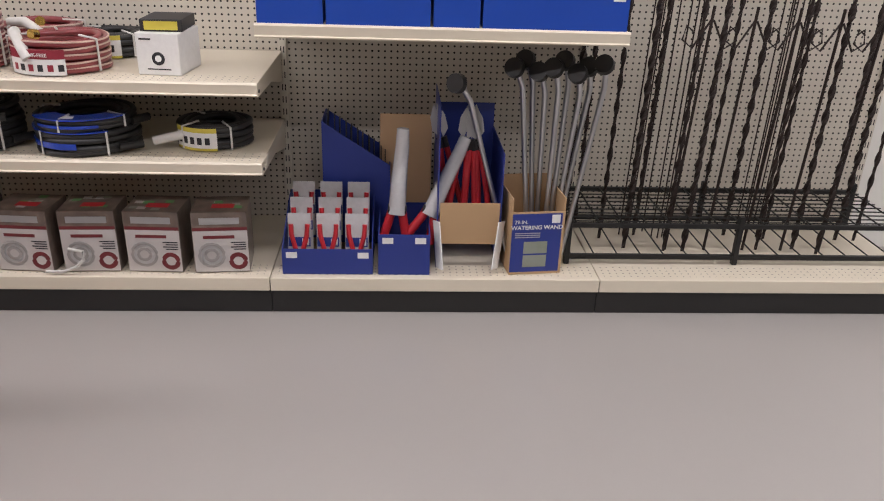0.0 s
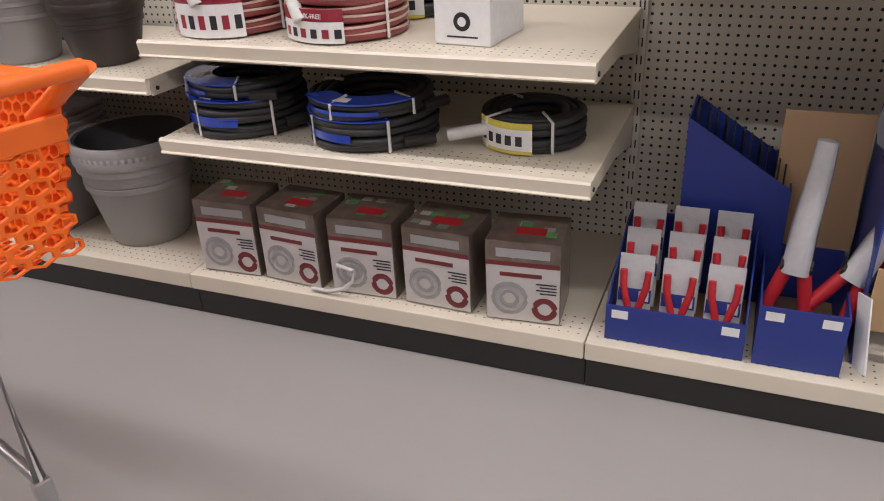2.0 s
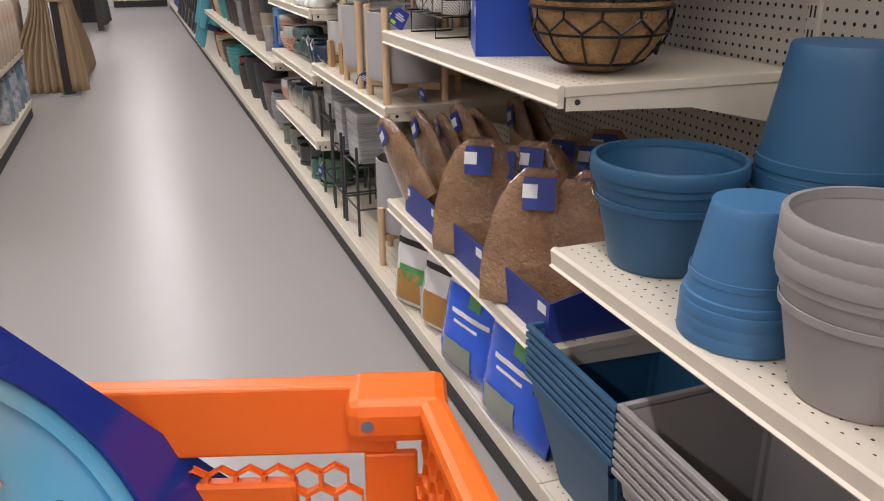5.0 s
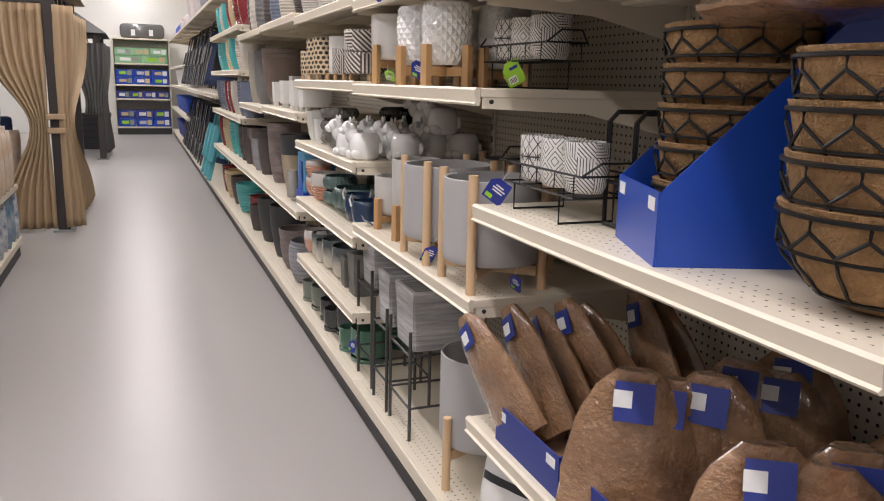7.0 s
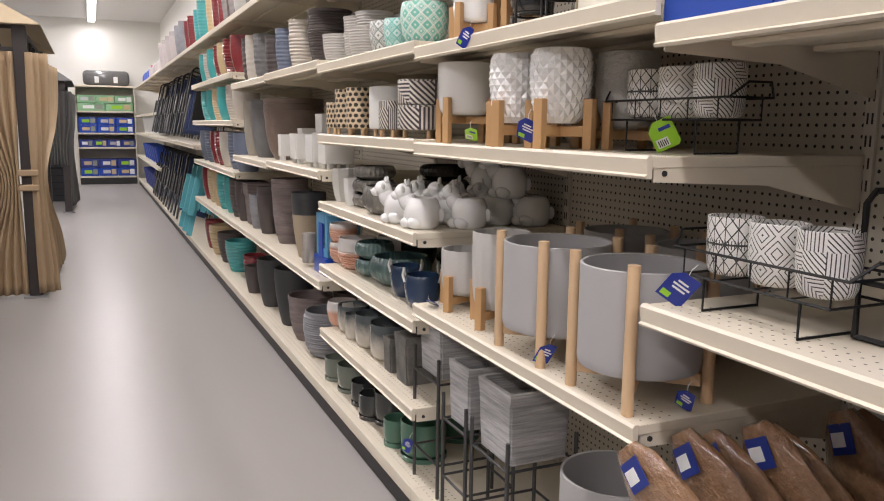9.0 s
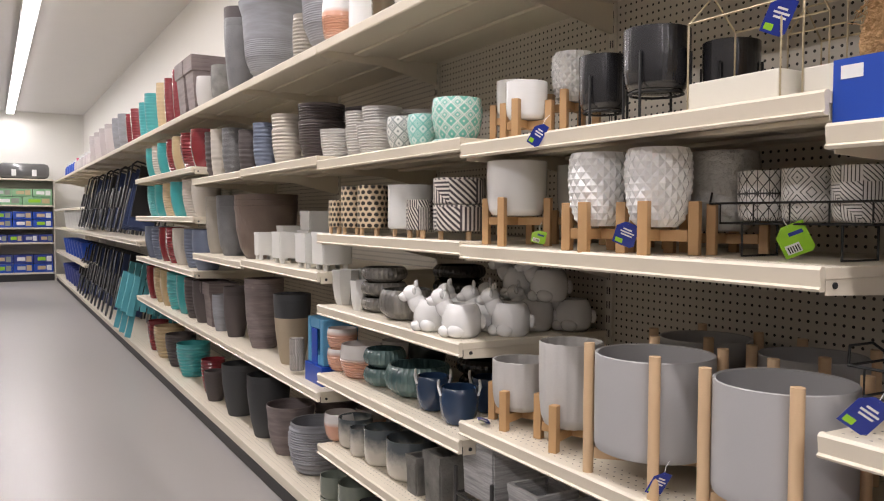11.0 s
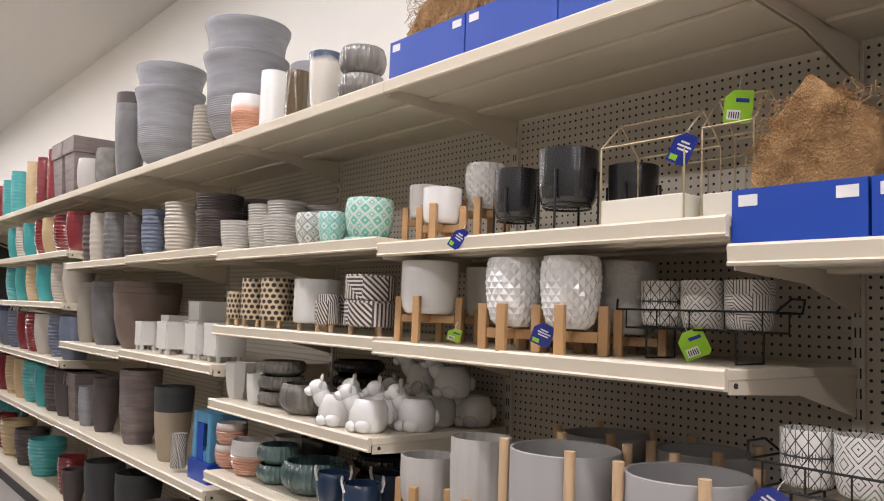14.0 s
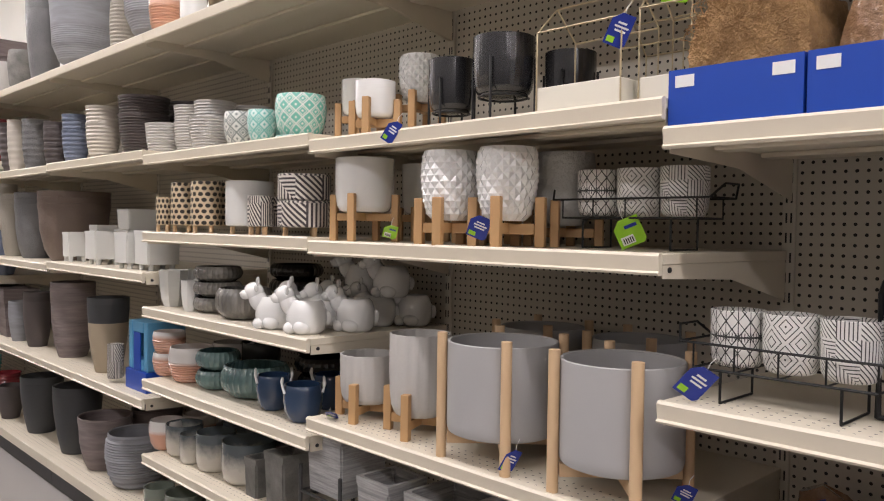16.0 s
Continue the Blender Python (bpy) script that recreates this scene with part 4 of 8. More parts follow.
wood_stand(-0.43, 0.30, D, 0.14, 0.24, 0.128, M_WOOD_PALE, 0.0135, 20, True, "pale beech stand with four tall round legs")
planter("large matt grey cylinder planter in a wooden stand", M_GREY, -0.43, -0.10, D + 0.09, 0.12, 0.2, "cyl", group="large grey cylinder planters", n=48)
wood_stand(-0.43, -0.10, D, 0.12, 0.20, 0.088, M_WOOD_PALE, 0.0135, 20, True, "pale beech stand with four tall round legs")

# --- third and fourth sections: resin pots ---
A = 1.735
for x, y, r, h, mt, lb, rb in ((-0.43, 2.88, 0.118, 0.20, M_BROWN, "dark brown ribbed resin pot", 14), (-0.475, 3.27, 0.085, 0.19, M_CREAM_RIB, "cream ribbed resin pot", 9), (-0.49, 3.62, 0.07, 0.18, M_BLUE_RIB, "slate blue ribbed resin pot", 7)):
    planter(lb, mt, x, y, A, r, h, "tulip", ribs=rb, count=2, dz=0.085, rows=1)
A = 1.727
for x, y, r, h, mt, lb in ((-0.49, 3.93, 0.068, 0.19, M_BROWN, "dark brown resin pot"), (-0.48, 4.32, 0.08, 0.24, M_TEX, "dark hammered resin pot"), (-0.5, 4.62, 0.06, 0.26, M_CREAM_RIB, "cream resin pot"), (-0.45, 4.83, 0.1, 0.26, M_BROWN, "dark brown resin pot")):
    planter(lb, mt, x, y, A, r, h, "tulip", ribs=6, count=3, dz=0.035, rows=1)
B = 1.215
for x, y, w, h in ((-0.50, 3.60, 0.10, 0.13), (-0.40, 3.45, 0.12, 0.17), (-0.36, 3.12, 0.17, 0.15), (-0.49, 3.22, 0.14, 0.14), (-0.50, 2.80, 0.15, 0.14), (-0.48, 2.62, 0.15, 0.15)):
    square_pot("white embossed square planter on small feet", M_WHITE_MATT, x, y, B, w, h, 1.03, feet=0.028, group="white square planters")
square_pot("white embossed square planter on small feet", M_WHITE_MATT, -0.36, 3.12, B + 0.18, 0.15, 0.10, 1.03, group="white square planters")
B = 1.20
planter("large hammered brown resin pot", M_TEX_BROWN, -0.36, 4.02, B, 0.2, 0.33, "tulip", count=3, dz=0.035, n=44)
planter("hammered dark resin pot", M_TEX, -0.44, 4.45, B, 0.125, 0.33, "tulip", count=3, dz=0.035, n=44)
planter("hammered tan resin pot", M_TEX_TAN, -0.47, 4.80, B, 0.085, 0.33, "tulip", count=3, dz=0.035)
H = 0.675
M_AQUA = surface("sky_blue_plastic", (0.10, 0.33, 0.55), 0.4)
planter("tan resin pot", surface("tan_resin", (0.38, 0.31, 0.22), 0.6, amount=0.06), -0.475, 3.20, H, 0.095, 0.27, "tall", count=2, dz=0.03)
planter("black resin pot", M_CHARCOAL, -0.475, 3.20, H + 0.075, 0.1, 0.27, "tall", count=2, dz=0.03)
planter("streaked brown tall resin pot", M_STREAK, -0.45, 3.78, H, 0.118, 0.36, "tulip", ribs=14, lo=0.05, hi=0.6, rib=0.008, count=3, dz=0.028, n=40)
planter("grey-brown resin pot", M_BROWN, -0.485, 4.28, H, 0.08, 0.22, "tall", count=5, dz=0.027)
planter("grey resin pot with a red rim", M_URN, -0.50, 4.58, H, 0.066, 0.19, "tall", count=4, dz=0.02)
for y in (4.86, 5.14):
    square_pot("streaked brown square resin planter", M_STREAK, -0.44, y, H, 0.2, 0.26, 1.25, rim=0.008, count=3, dz=0.025)
planter("small pot printed with dark stripes", M_PAT_BAND, -0.555, 2.90, H + 0.02, 0.037, 0.16, "cyl")
t = thing("display_box", "royal blue card display box", "box", "", pose(-0.46, 2.66, H))
part("tray", boxm(-0.10, 0.10, -0.11, 0.11, 0, 0.09, 0.002), M_BLUEBOX, t)
t = thing("watering_can", "sky blue plastic block with a hand slot", "watering can", "", pose(-0.46, 2.66, H + 0.091))
for b in ((-0.09, 0.09, -0.10, -0.06, 0, 0.22), (-0.09, 0.09, 0.06, 0.10, 0, 0.22), (-0.09, 0.09, -0.0595, 0.0595, 0.17, 0.219), (-0.09, 0.09, -0.0595, 0.0595, 0.0, 0.05)):
    part("body_panel", boxm(*b, 0.006), M_AQUA, t)
part("label", boxm(-0.094, -0.09, -0.035, 0.035, 0.0, 0.17), M_BLUEBOX, t, "blue paper label")
for x, y, r, h, mt, lb, sh in ((-0.44, 3.33, 0.135, 0.26, M_STREAK, "brown barrel-look resin planter", "tulip"), (-0.43, 2.95, 0.145, 0.25, M_URN, "grey ribbed resin planter", "egg"), (-0.445, 3.72, 0.128, 0.33, M_CHARCOAL, "charcoal tall resin planter", "tall"), (-0.455, 4.30, 0.12, 0.30, M_CHARCOAL, "charcoal tall resin planter", "tall"), (-0.50, 4.78, 0.08, 0.20, M_BROWN, "brown resin planter", "tall")):
    planter(lb, mt, x, y, D, r, h, sh, ribs=9 if "ribbed" in lb else 0, count=2, dz=0.04 if "charcoal" in lb else 0.012, n=40, rows=1)
for x, y, r, h, mt, lb in ((-0.45, 5.05, 0.09, 0.22, M_RED, "red"), (-0.44, 5.75, 0.135, 0.24, M_TEAL, "teal"), (-0.44, 6.25, 0.13, 0.25, M_BROWN, "brown"), (-0.44, 6.75, 0.14, 0.26, M_TAN, "tan"), (-0.46, 7.2, 0.1, 0.26, M_RED, "red")):
    planter(lb + " ribbed resin planter", mt, x, y, D, r, h, "tall", ribs=8, count=2, dz=0.03, rows=1)
random.seed(5)
cols = [(M_RED, "red"), (M_TAN, "tan"), (M_TEAL, "teal"), (M_CREAM_RIB, "cream"), (M_BLUE_RIB, "slate blue"), (M_BROWN, "brown")]
for z, seq, h in ((1.82, (2, 3, 2, 0, 1, 0, 0), 0.24), (1.46, (2, 2, 1, 2, 3, 3), 0.24), (1.065, (4, 4, 0, 0, 3, 4, 4), 0.26), (0.672, (0, 1, 1, 2, 2, 5, 5), 0.28)):
    for i, c in enumerate(reversed(seq)):
        y = 5.06 + i * (2.3 / len(seq)) + 0.06 * random.random()
        planter(cols[c][1] + " stacked resin pots", cols[c][0], -0.48, y, z, 0.095 + 0.02 * random.random(), h * 0.8, "tall", ribs=8 if i % 2 else 0, count=4, dz=0.03, group="stacked colour pots")

# --- top shelf ---
T = 2.224
for i in range(2):
    planter("silver-streaked ribbed glazed bowl", M_SILVER, -0.49, 1.55, T + 0.105 * i, 0.087, 0.105, "bowl", mod=flutes(30, 0.02), n=90, group="ribbed bowls")
planter("cream vase with a blue drip rim", M_VASE, -0.50, 1.80, T, 0.066, 0.25, "tulip", n=40)
planter("amber glass pot", M_AMBER, -0.51, 2.0, T, 0.048, 0.22, "cup")
planter("white dimpled footed pot", M_WHITE, -0.50, 2.23, T + 0.03, 0.056, 0.24, "cyl")
planter("white footed pot base", M_WHITE, -0.50, 2.23, T, 0.025, 0.032, "cyl", cat="foot")
planter("peach and white ribbed pot", M_PEACH_B, -0.515, 2.44, T, 0.078, 0.20, "egg", ribs=10, hi=0.6)
planter("large weathered grey urn", M_URN, -0.35, 2.84, T, 0.215, 0.50, "urn", n=48, count=2, dz=0.165, ribs=16, lo=0.2, hi=0.55, rib=0.006)
planter("large weathered grey urn", M_URN, -0.37, 3.83, T, 0.205, 0.52, "urn", n=48, count=2, dz=0.14, ribs=16, lo=0.2, hi=0.55, rib=0.006)
planter("tall hammered dark resin pot", M_TEX, -0.47, 4.20, T, 0.10, 0.44, "tall", count=2, dz=0.05, n=40)
planter("tall brown resin pot", M_BROWN, -0.47, 4.20, T + 0.12, 0.1, 0.44, "tall", n=40)
planter("tan ribbed pot", M_TEX_TAN, -0.36, 3.3, T, 0.07, 0.34, "egg", ribs=16)
planter("grey weathered pot", M_URN, -0.2, 2.4, T, 0.12, 0.4, "tall")
planter("rough grey concrete pot", M_STONE, -0.47, 4.62, T, 0.085, 0.27, "egg")
planter("pale grey smooth pot", M_GREY_RIB, -0.50, 4.95, T, 0.08, 0.24, "egg")
for y in (5.3, 5.62):
    square_pot("streaked brown square resin planter", M_STREAK, -0.42, y, T, 0.28, 0.38, 1.3, rim=0.01, count=3, dz=0.03)
for y, c, r, h in ((5.95, 0, 0.06, 0.40), (6.3, 0, 0.06, 0.38), (6.65, 1, 0.065, 0.39), (7.15, 2, 0.085, 0.36), (7.6, 2, 0.065, 0.33), (8.05, 0, 0.08, 0.32), (8.4, 0, 0.08, 0.30)):
    planter(cols[c][1] + " tall ribbed pot", cols[c][0], -0.49, y, T, r, h, "tall", ribs=10, count=2, dz=0.05, rows=1, group="tall ribbed pots")
M_PALEPOT = surface("pale_grey_pink_resin", (0.50, 0.45, 0.44), 0.5, amount=0.06, var=0.15)
for y in (9.0, 9.5, 10.2, 10.8, 11.4, 12.0):
    planter("pale grey tall resin pot", M_URN if y < 10 else M_PALEPOT, -0.46, y, T, 0.11, 0.36, "tall", count=2, dz=0.06, rows=1)


# ---- section with coco liners, baskets and bags ----
M_WRAP = surface("coco_liner_in_clear_wrap", (0.46, 0.27, 0.145), 0.13, second=(0.20, 0.105, 0.05), grain=38, amount=0.2, bump=1.0, depth=0.016, stain=10, coat=1.0)
M_STICKER = M_PAPER
M_STEEL = surface("brushed_steel", (0.55, 0.55, 0.56), 0.3, metal=0.9, grain=80, amount=0.05)
M_REDGRIP = surface("red_rubber_grip", (0.50, 0.02, 0.03), 0.45)
M_BLACKPL = surface("black_plastic", (0.015, 0.015, 0.016), 0.4)


def card_tray(x0, x1, y0, y1, z, hf, hb, mat=None, label="royal blue card shelf tray", sticker=True, rz=0.0):
    """An open card box; hf and hb: height in front and at the back."""
    t = thing("card_tray", label, "display box", "card trays", pose(x0, (y0 + y1) / 2, z, 0, 0, rz))
    mat = mat or M_BLUEBOX
    w, d, k = (y1 - y0) / 2, x1 - x0, 0.004
    part("front", boxm(0, k, -w, w, 0, hf), mat, t)
    part("back", boxm(d - k, d, -w, w, 0, hb), mat, t)
    for s in (-1, 1):
        bm = bmesh.new()
        pts = [(k + .0005, 0), (d - k - .0005, 0), (d - k - .0005, hb), (d * 0.8, hb), (k + .0005, hf)]
        ya, yb = s * w, s * (w - k)
        a, b = [bm.verts.new((p[0], ya, p[1])) for p in pts], [bm.verts.new((p[0], yb, p[1])) for p in pts]
        for i in range(5):
            bm.faces.new((a[i], a[(i + 1) % 5], b[(i + 1) % 5], b[i]))
        bm.faces.new(a)
        bm.faces.new(b[::-1])
        part("side", bm, mat, t)
    part("bottom", boxm(k + .0005, d - k - .0005, -w + k + .0005, w - k - .0005, 0.0005, 0.004), M_CARD, t)
    if sticker:
        part("sticker", boxm(-0.0012, -0.0002, w - 0.055, w - 0.015, hf - 0.035, hf - 0.012), M_STICKER, t, "white barcode sticker")
        part("sticker", boxm(-0.0012, -0.0002, -w + 0.015, -w + 0.055, hf - 0.035, hf - 0.012), M_STICKER, t, "white barcode sticker")
    return t


def liner_mesh(w, h, th, seed):
    """A folded coco liner: a thick half-moon with a rough surface."""
    rnd = random.Random(seed)
    bm = bmesh.new()
    nu, nv = 9, 9
    grid = {}
    for side in (0, 1):
        for i in range(nu + 1):
            for j in range(nv + 1):
                u, v = i / nu * 2 - 1, j / nv
                half = w / 2 * math.sqrt(max(0.03, 1 - (v * 0.97) ** 2.4))
                bulge = th / 2 * (1 - u * u) ** 0.5 * (0.55 + 0.45 * (1 - v)) + 0.004
                grid[side, i, j] = bm.verts.new(((bulge if side else -bulge) + rnd.uniform(-.002, .002), u * half + rnd.uniform(-.003, .003), v * h))
    for side in (0, 1):
        for i in range(nu):
            for j in range(nv):
                bm.faces.new([grid[side, a, b] for a, b in ((i, j), (i + 1, j), (i + 1, j + 1), (i, j + 1))])
    for i in range(nu):
        for j in (0, nv):
            bm.faces.new((grid[0, i, j], grid[0, i + 1, j], grid[1, i + 1, j], grid[1, i, j]))
    for j in range(nv):
        for i in (0, nu):
            bm.faces.new((grid[0, i, j], grid[0, i, j + 1], grid[1, i, j + 1], grid[1, i, j]))
    return bm


LINERS = [mesh_of("coco_liner", liner_mesh(0.25, 0.30, 0.05, s), M_WRAP, 50) for s in range(3)]
LABEL = mesh_of("header_label", boxm(-0.001, 0.001, -0.034, 0.034, -0.07, 0.0), M_BLUEBOX_MATT)
STICK = mesh_of("sticker", boxm(-0.001, 0.001, -0.016, 0.016, -0.03, 0.0), M_PAPER)


def liner(x, y, z, lean, rz, k=0, tag=True, s=1.0):
    t = thing("coco_liner_pack", "brown coco basket liner packed in clear wrap", "planter liner", "coco liners", pose(x, y, z, 0, lean, rz) @ Matrix.Scale(s, 4))
    ob = new("liner", LINERS[k % 3])
    ob.parent = t
    if tag:
        for nm, me, dx, dy, dz in (("header_label", LABEL, -0.031, 0.0, 0.285), ("sticker", STICK, -0.034, 0.02, 0.27)):
            ob = new(nm, me)
            ob.parent = t
            ob.matrix_basis = pose(dx, dy, dz, 0, 8, 0)


L = 0.505
for i, (y0, y1) in enumerate(((-0.47, -0.15), (-0.825, -0.485), (-1.19, -0.845))):
    card_tray(-0.60, -0.12, y0, y1, L, 0.10, 0.18, M_BLUEBOX_MATT)
    yc = (y0 + y1) / 2
    for r in range(7):
        rz = (-34, 46, 50)[i] + 9 * math.sin(r * 2.3 + i)
        lean = (-38 + 3 * r, 4 + 2 * r, 8)[i]
        if i == 0:
            t = thing("coco_liner_pack", "brown coco basket liner packed in clear wrap", "planter liner", "coco liners", pose(-0.555 + 0.075 * r, -0.24 - 0.012 * r, L + 0.03, -46 + 3 * r + 7 * math.sin(r * 2.7), -4 + 3 * math.sin(r * 1.3), 12 - 5 * (r % 3)))
            for nm, me, m in (("liner", LINERS[r % 3], Matrix.Diagonal((1.1, 0.8, 1.2, 1))), ("header_label", LABEL, pose(-0.020, 0.0, 0.335, 0, 9, 0) @ Matrix.Diagonal((1, 0.8, 0.9, 1))), ("sticker", STICK, pose(-0.0235, 0.008, 0.318, 0, 9, 0))):
                ob = new(nm, me)
                ob.parent = t
                ob.matrix_basis = m
            continue
        liner(-0.53 + 0.062 * r, yc + 0.035 * math.sin(r * 1.9 + i), L + 0.006, lean, rz, r + i, r % 2 == 0 or i == 1, (1.1, 1.04, 1.08, 1.0, 1.06, 1.02, 1.1)[r] * 1.02)


def hanging_basket(x, y, z, r, h, n):
    """A nested stack of coco-lined wire baskets."""
    me_l = mesh_of("coco_lining", lathe([(0, 0.0), (r * .35, 0.006), (r * .7, h * .25), (r * .92, h * .6), (r, h), (r * 1.03, h + 0.012), (r * .9, h + 0.012), (r * .8, h * .6), (0, 0.04)], 30, lambda a, q: 1 + 0.02 * math.sin(7 * a + 9 * q)), M_COCO, 50)
    bmw = bmesh.new()
    for q, zz in ((1.015, h), (0.96, h * .62), (0.6, h * .17)):
        wire(bmw, [(math.cos(2 * math.pi * i / 28) * r * q * 1.02, math.sin(2 * math.pi * i / 28) * r * q * 1.02, zz) for i in range(28)], 0.004 if zz == h else 0.003, 5, True)
    for i in range(12):
        a0, a1 = 2 * math.pi * i / 12, 2 * math.pi * (i + 1) / 12
        am = (a0 + a1) / 2
        p = lambda a, q, zz: (math.cos(a) * r * q * 1.03, math.sin(a) * r * q * 1.03, zz)
        wire(bmw, [p(a0, 1.0, h * .98), p(a0, 1.0, h * .86), p(am, .97, h * .66), p(am, .9, h * .5), p(am, .62, h * .18)], 0.003, 5)
        wire(bmw, [p(a1, 1.0, h * .86), p(am, .97, h * .66)], 0.003, 5)
    me_w = mesh_of("wire_frame", bmw, M_WIRE, 60)
    for i in range(n):
        t = thing("hanging_basket", "coco-lined black wire hanging basket in a nested stack", "basket", "hanging baskets", pose(x, y, z + i * 0.07, 0, 0, 23 * i))
        for nm, me in (("coco_lining", me_l), ("wire_frame", me_w)):
            o = new(nm, me)
            o.parent = t
        part("chain", wire(bmesh.new(), [(r * 1.05, 0.0, h * 0.9), (r * 1.09, 0.005, h * 0.5), (r * 1.05, 0.01, h * 0.2)], 0.005, 5), M_WIRE, t)


D1 = 1.088
card_tray(-0.546, -0.13, -0.743, -0.463, D1, 0.13, 0.46, label="royal blue card display with a sloping side", rz=-20)
hanging_basket(-0.386, -0.661, D1 + 0.005, 0.132, 0.12, 5)
hanging_basket(-0.44, -1.06, D1, 0.148, 0.14, 4)
liner(-0.42, -0.74, D1 + 0.43, 88, -90, 1, False, 1.1)
wire_rack(-0.48, -0.21, D1, 0.34, 0.14, 0.05, 0.066)
for i, (y, mt) in enumerate(((-0.098, M_PAT_STAR), (-0.205, M_PAT_STAR3), (-0.312, M_PAT_STAR2))):
    planter("white pot printed with black geometric lines", mt, -0.48, y, D1 + 0.070, 0.0525, 0.112, "cup", group="printed pots", rz=40 * i, n=40)
leaf_tag(-0.575, -0.085, D1 + 0.07, 12, -18, 40, w=0.07, h=0.09)
t = thing("wire_stand", "black square wire frame stand", "plant stand", "wire stands", pose(-0.33, -0.40, D1))
for yy in (-0.05, 0.05):
    part("hoop", wire(bmesh.new(), [(-0.12, yy, 0.004), (-0.12, yy, 0.23), (-0.10, yy, 0.25), (0.10, yy, 0.25), (0.12, yy, 0.23), (0.12, yy, 0.004)], 0.006), M_WIRE, t)
for zz in (0.006, 0.1):
    part("bar", wire(bmesh.new(), [(-0.12, -0.05, zz), (-0.12, 0.05, zz)], 0.005), M_WIRE, t)
    part("bar", wire(bmesh.new(), [(0.12, -0.05, zz), (0.12, 0.05, zz)], 0.005), M_WIRE, t)

A1 = 1.63
for i, (y0, y1) in enumerate(((-0.262, 0.0), (-0.53, -0.268), (-0.80, -0.536))):
    card_tray(-0.60, -0.15, y0, y1, A1, 0.112, 0.12)


def fibre_block(x, y, z, wx, wy, h, seed, top=0.5):
    """A folded sheet of loose coco fibre with stray hairs."""
    rnd = random.Random(seed)
    t = thing("coco_liner_sheet", "rough folded brown coco fibre liner", "planter liner", "coco fibre liners", pose(x, y, z))
    bm = bmesh.new()
    bmesh.ops.create_cube(bm, size=1.0)
    bmesh.ops.subdivide_edges(bm, edges=bm.edges[:], cuts=17, use_grid_fill=True)
    for v in bm.verts:
        q = v.co.z + 0.5
        s = 1 - (1 - top) * max(0, q - 0.45) / 0.55 * (0.6 + 0.4 * (v.co.y + .5))
        v.co = Vector((v.co.x * wx * (1 - 0.3 * q * q), v.co.y * wy * s, q * h * (1.06 - 0.5 * q * q * abs(v.co.y - 0.08))))
        nn = noise.noise_vector(v.co * 9 + Vector((seed, 0, 0)))
        v.co += nn * 0.01 + noise.noise_vector(v.co * 40) * 0.009 + noise.noise_vector(v.co * 110) * 0.005
    part("fibre_sheet", bm, M_COCO, t, smooth=60)
    bm = bmesh.new()
    for i in range(1100):
        p = Vector((-wx / 2 * rnd.uniform(.62, 1.0), rnd.uniform(-.5, .5) * wy * .98, rnd.uniform(0.02, .92) * h))
        q = p + Vector((rnd.uniform(-.018, .002), rnd.uniform(-.03, .03), rnd.uniform(-.03, .03)))
        m2 = (p + q) / 2 + Vector((-0.006, rnd.uniform(-.006, .006), 0))
        wire(bm, [p, m2, q], 0.0010, 3)
    tagged(part("loose_fibre", bm, M_COCO, t, "loose curling fibres"), kind="stuff")


fibre_block(-0.42, -0.13, A1 + 0.006, 0.26, 0.235, 0.32, 3, 0.72)
for i in range(2):
    liner(-0.50 + 0.1 * i, -0.40, A1 + 0.006, 8, 0, i, True, 1.05)
    liner(-0.50 + 0.1 * i, -0.67, A1 + 0.006, 8, 0, i + 1, True, 1.05)
T = 2.224
for y0, y1 in ((0.845, 1.215), (0.485, 0.84), (0.12, 0.48), (-0.25, 0.115)):
    card_tray(-0.605, -0.15, y0, y1, T, 0.125, 0.13)
    fibre_block(-0.42, (y0 + y1) / 2, T + 0.006, 0.28, y1 - y0 - 0.03, 0.3, int(y0 * 100) % 17, 0.8)


def bag(x, y, z, w, h, th, base, bands, lean=-8, label="", rz=0):
    """A filled plastic bag: a pillow with crimped ends and printed areas."""
    t = thing("soil_bag", label, "bag", "garden bags", pose(x, y, z, 0, lean, rz))
    def pillow(u0, u1, v0, v1, off, mat, nm, k=10):
        bm = bmesh.new()
        rows = []
        for j in range(k + 1):
            v = v0 + (v1 - v0) * j / k
            row = []
            for i in range(k + 1):
                u = u0 + (u1 - u0) * i / k
                d = th / 2 * (max(0, 1 - (2 * u - 1) ** 4) * max(0, 1 - (2 * v - 1) ** 4)) ** 0.5 + off
                d += 0.004 * noise.noise(Vector((u * 9, v * 9, x * 7 + y)))
                row.append(bm.verts.new((-d, (u - 0.5) * w, v * h)))
            rows.append(row)
        for j in range(k):
            for i in range(k):
                bm.faces.new((rows[j][i], rows[j][i + 1], rows[j + 1][i + 1], rows[j + 1][i]))
        if nm == "body":
            bk = bmesh.ops.duplicate(bm, geom=bm.verts[:] + bm.edges[:] + bm.faces[:])
            for g in bk["geom"]:
                if isinstance(g, bmesh.types.BMVert):
                    g.co.x = -g.co.x + 0.004
        part(nm, bm, mat, t, smooth=60)
    pillow(0, 1, 0, 1, 0.002, base, "body", 14)
    for u0, u1, v0, v1, mat in bands:
        pillow(u0, u1, v0, v1, 0.0045, mat, "printed_area", 6)


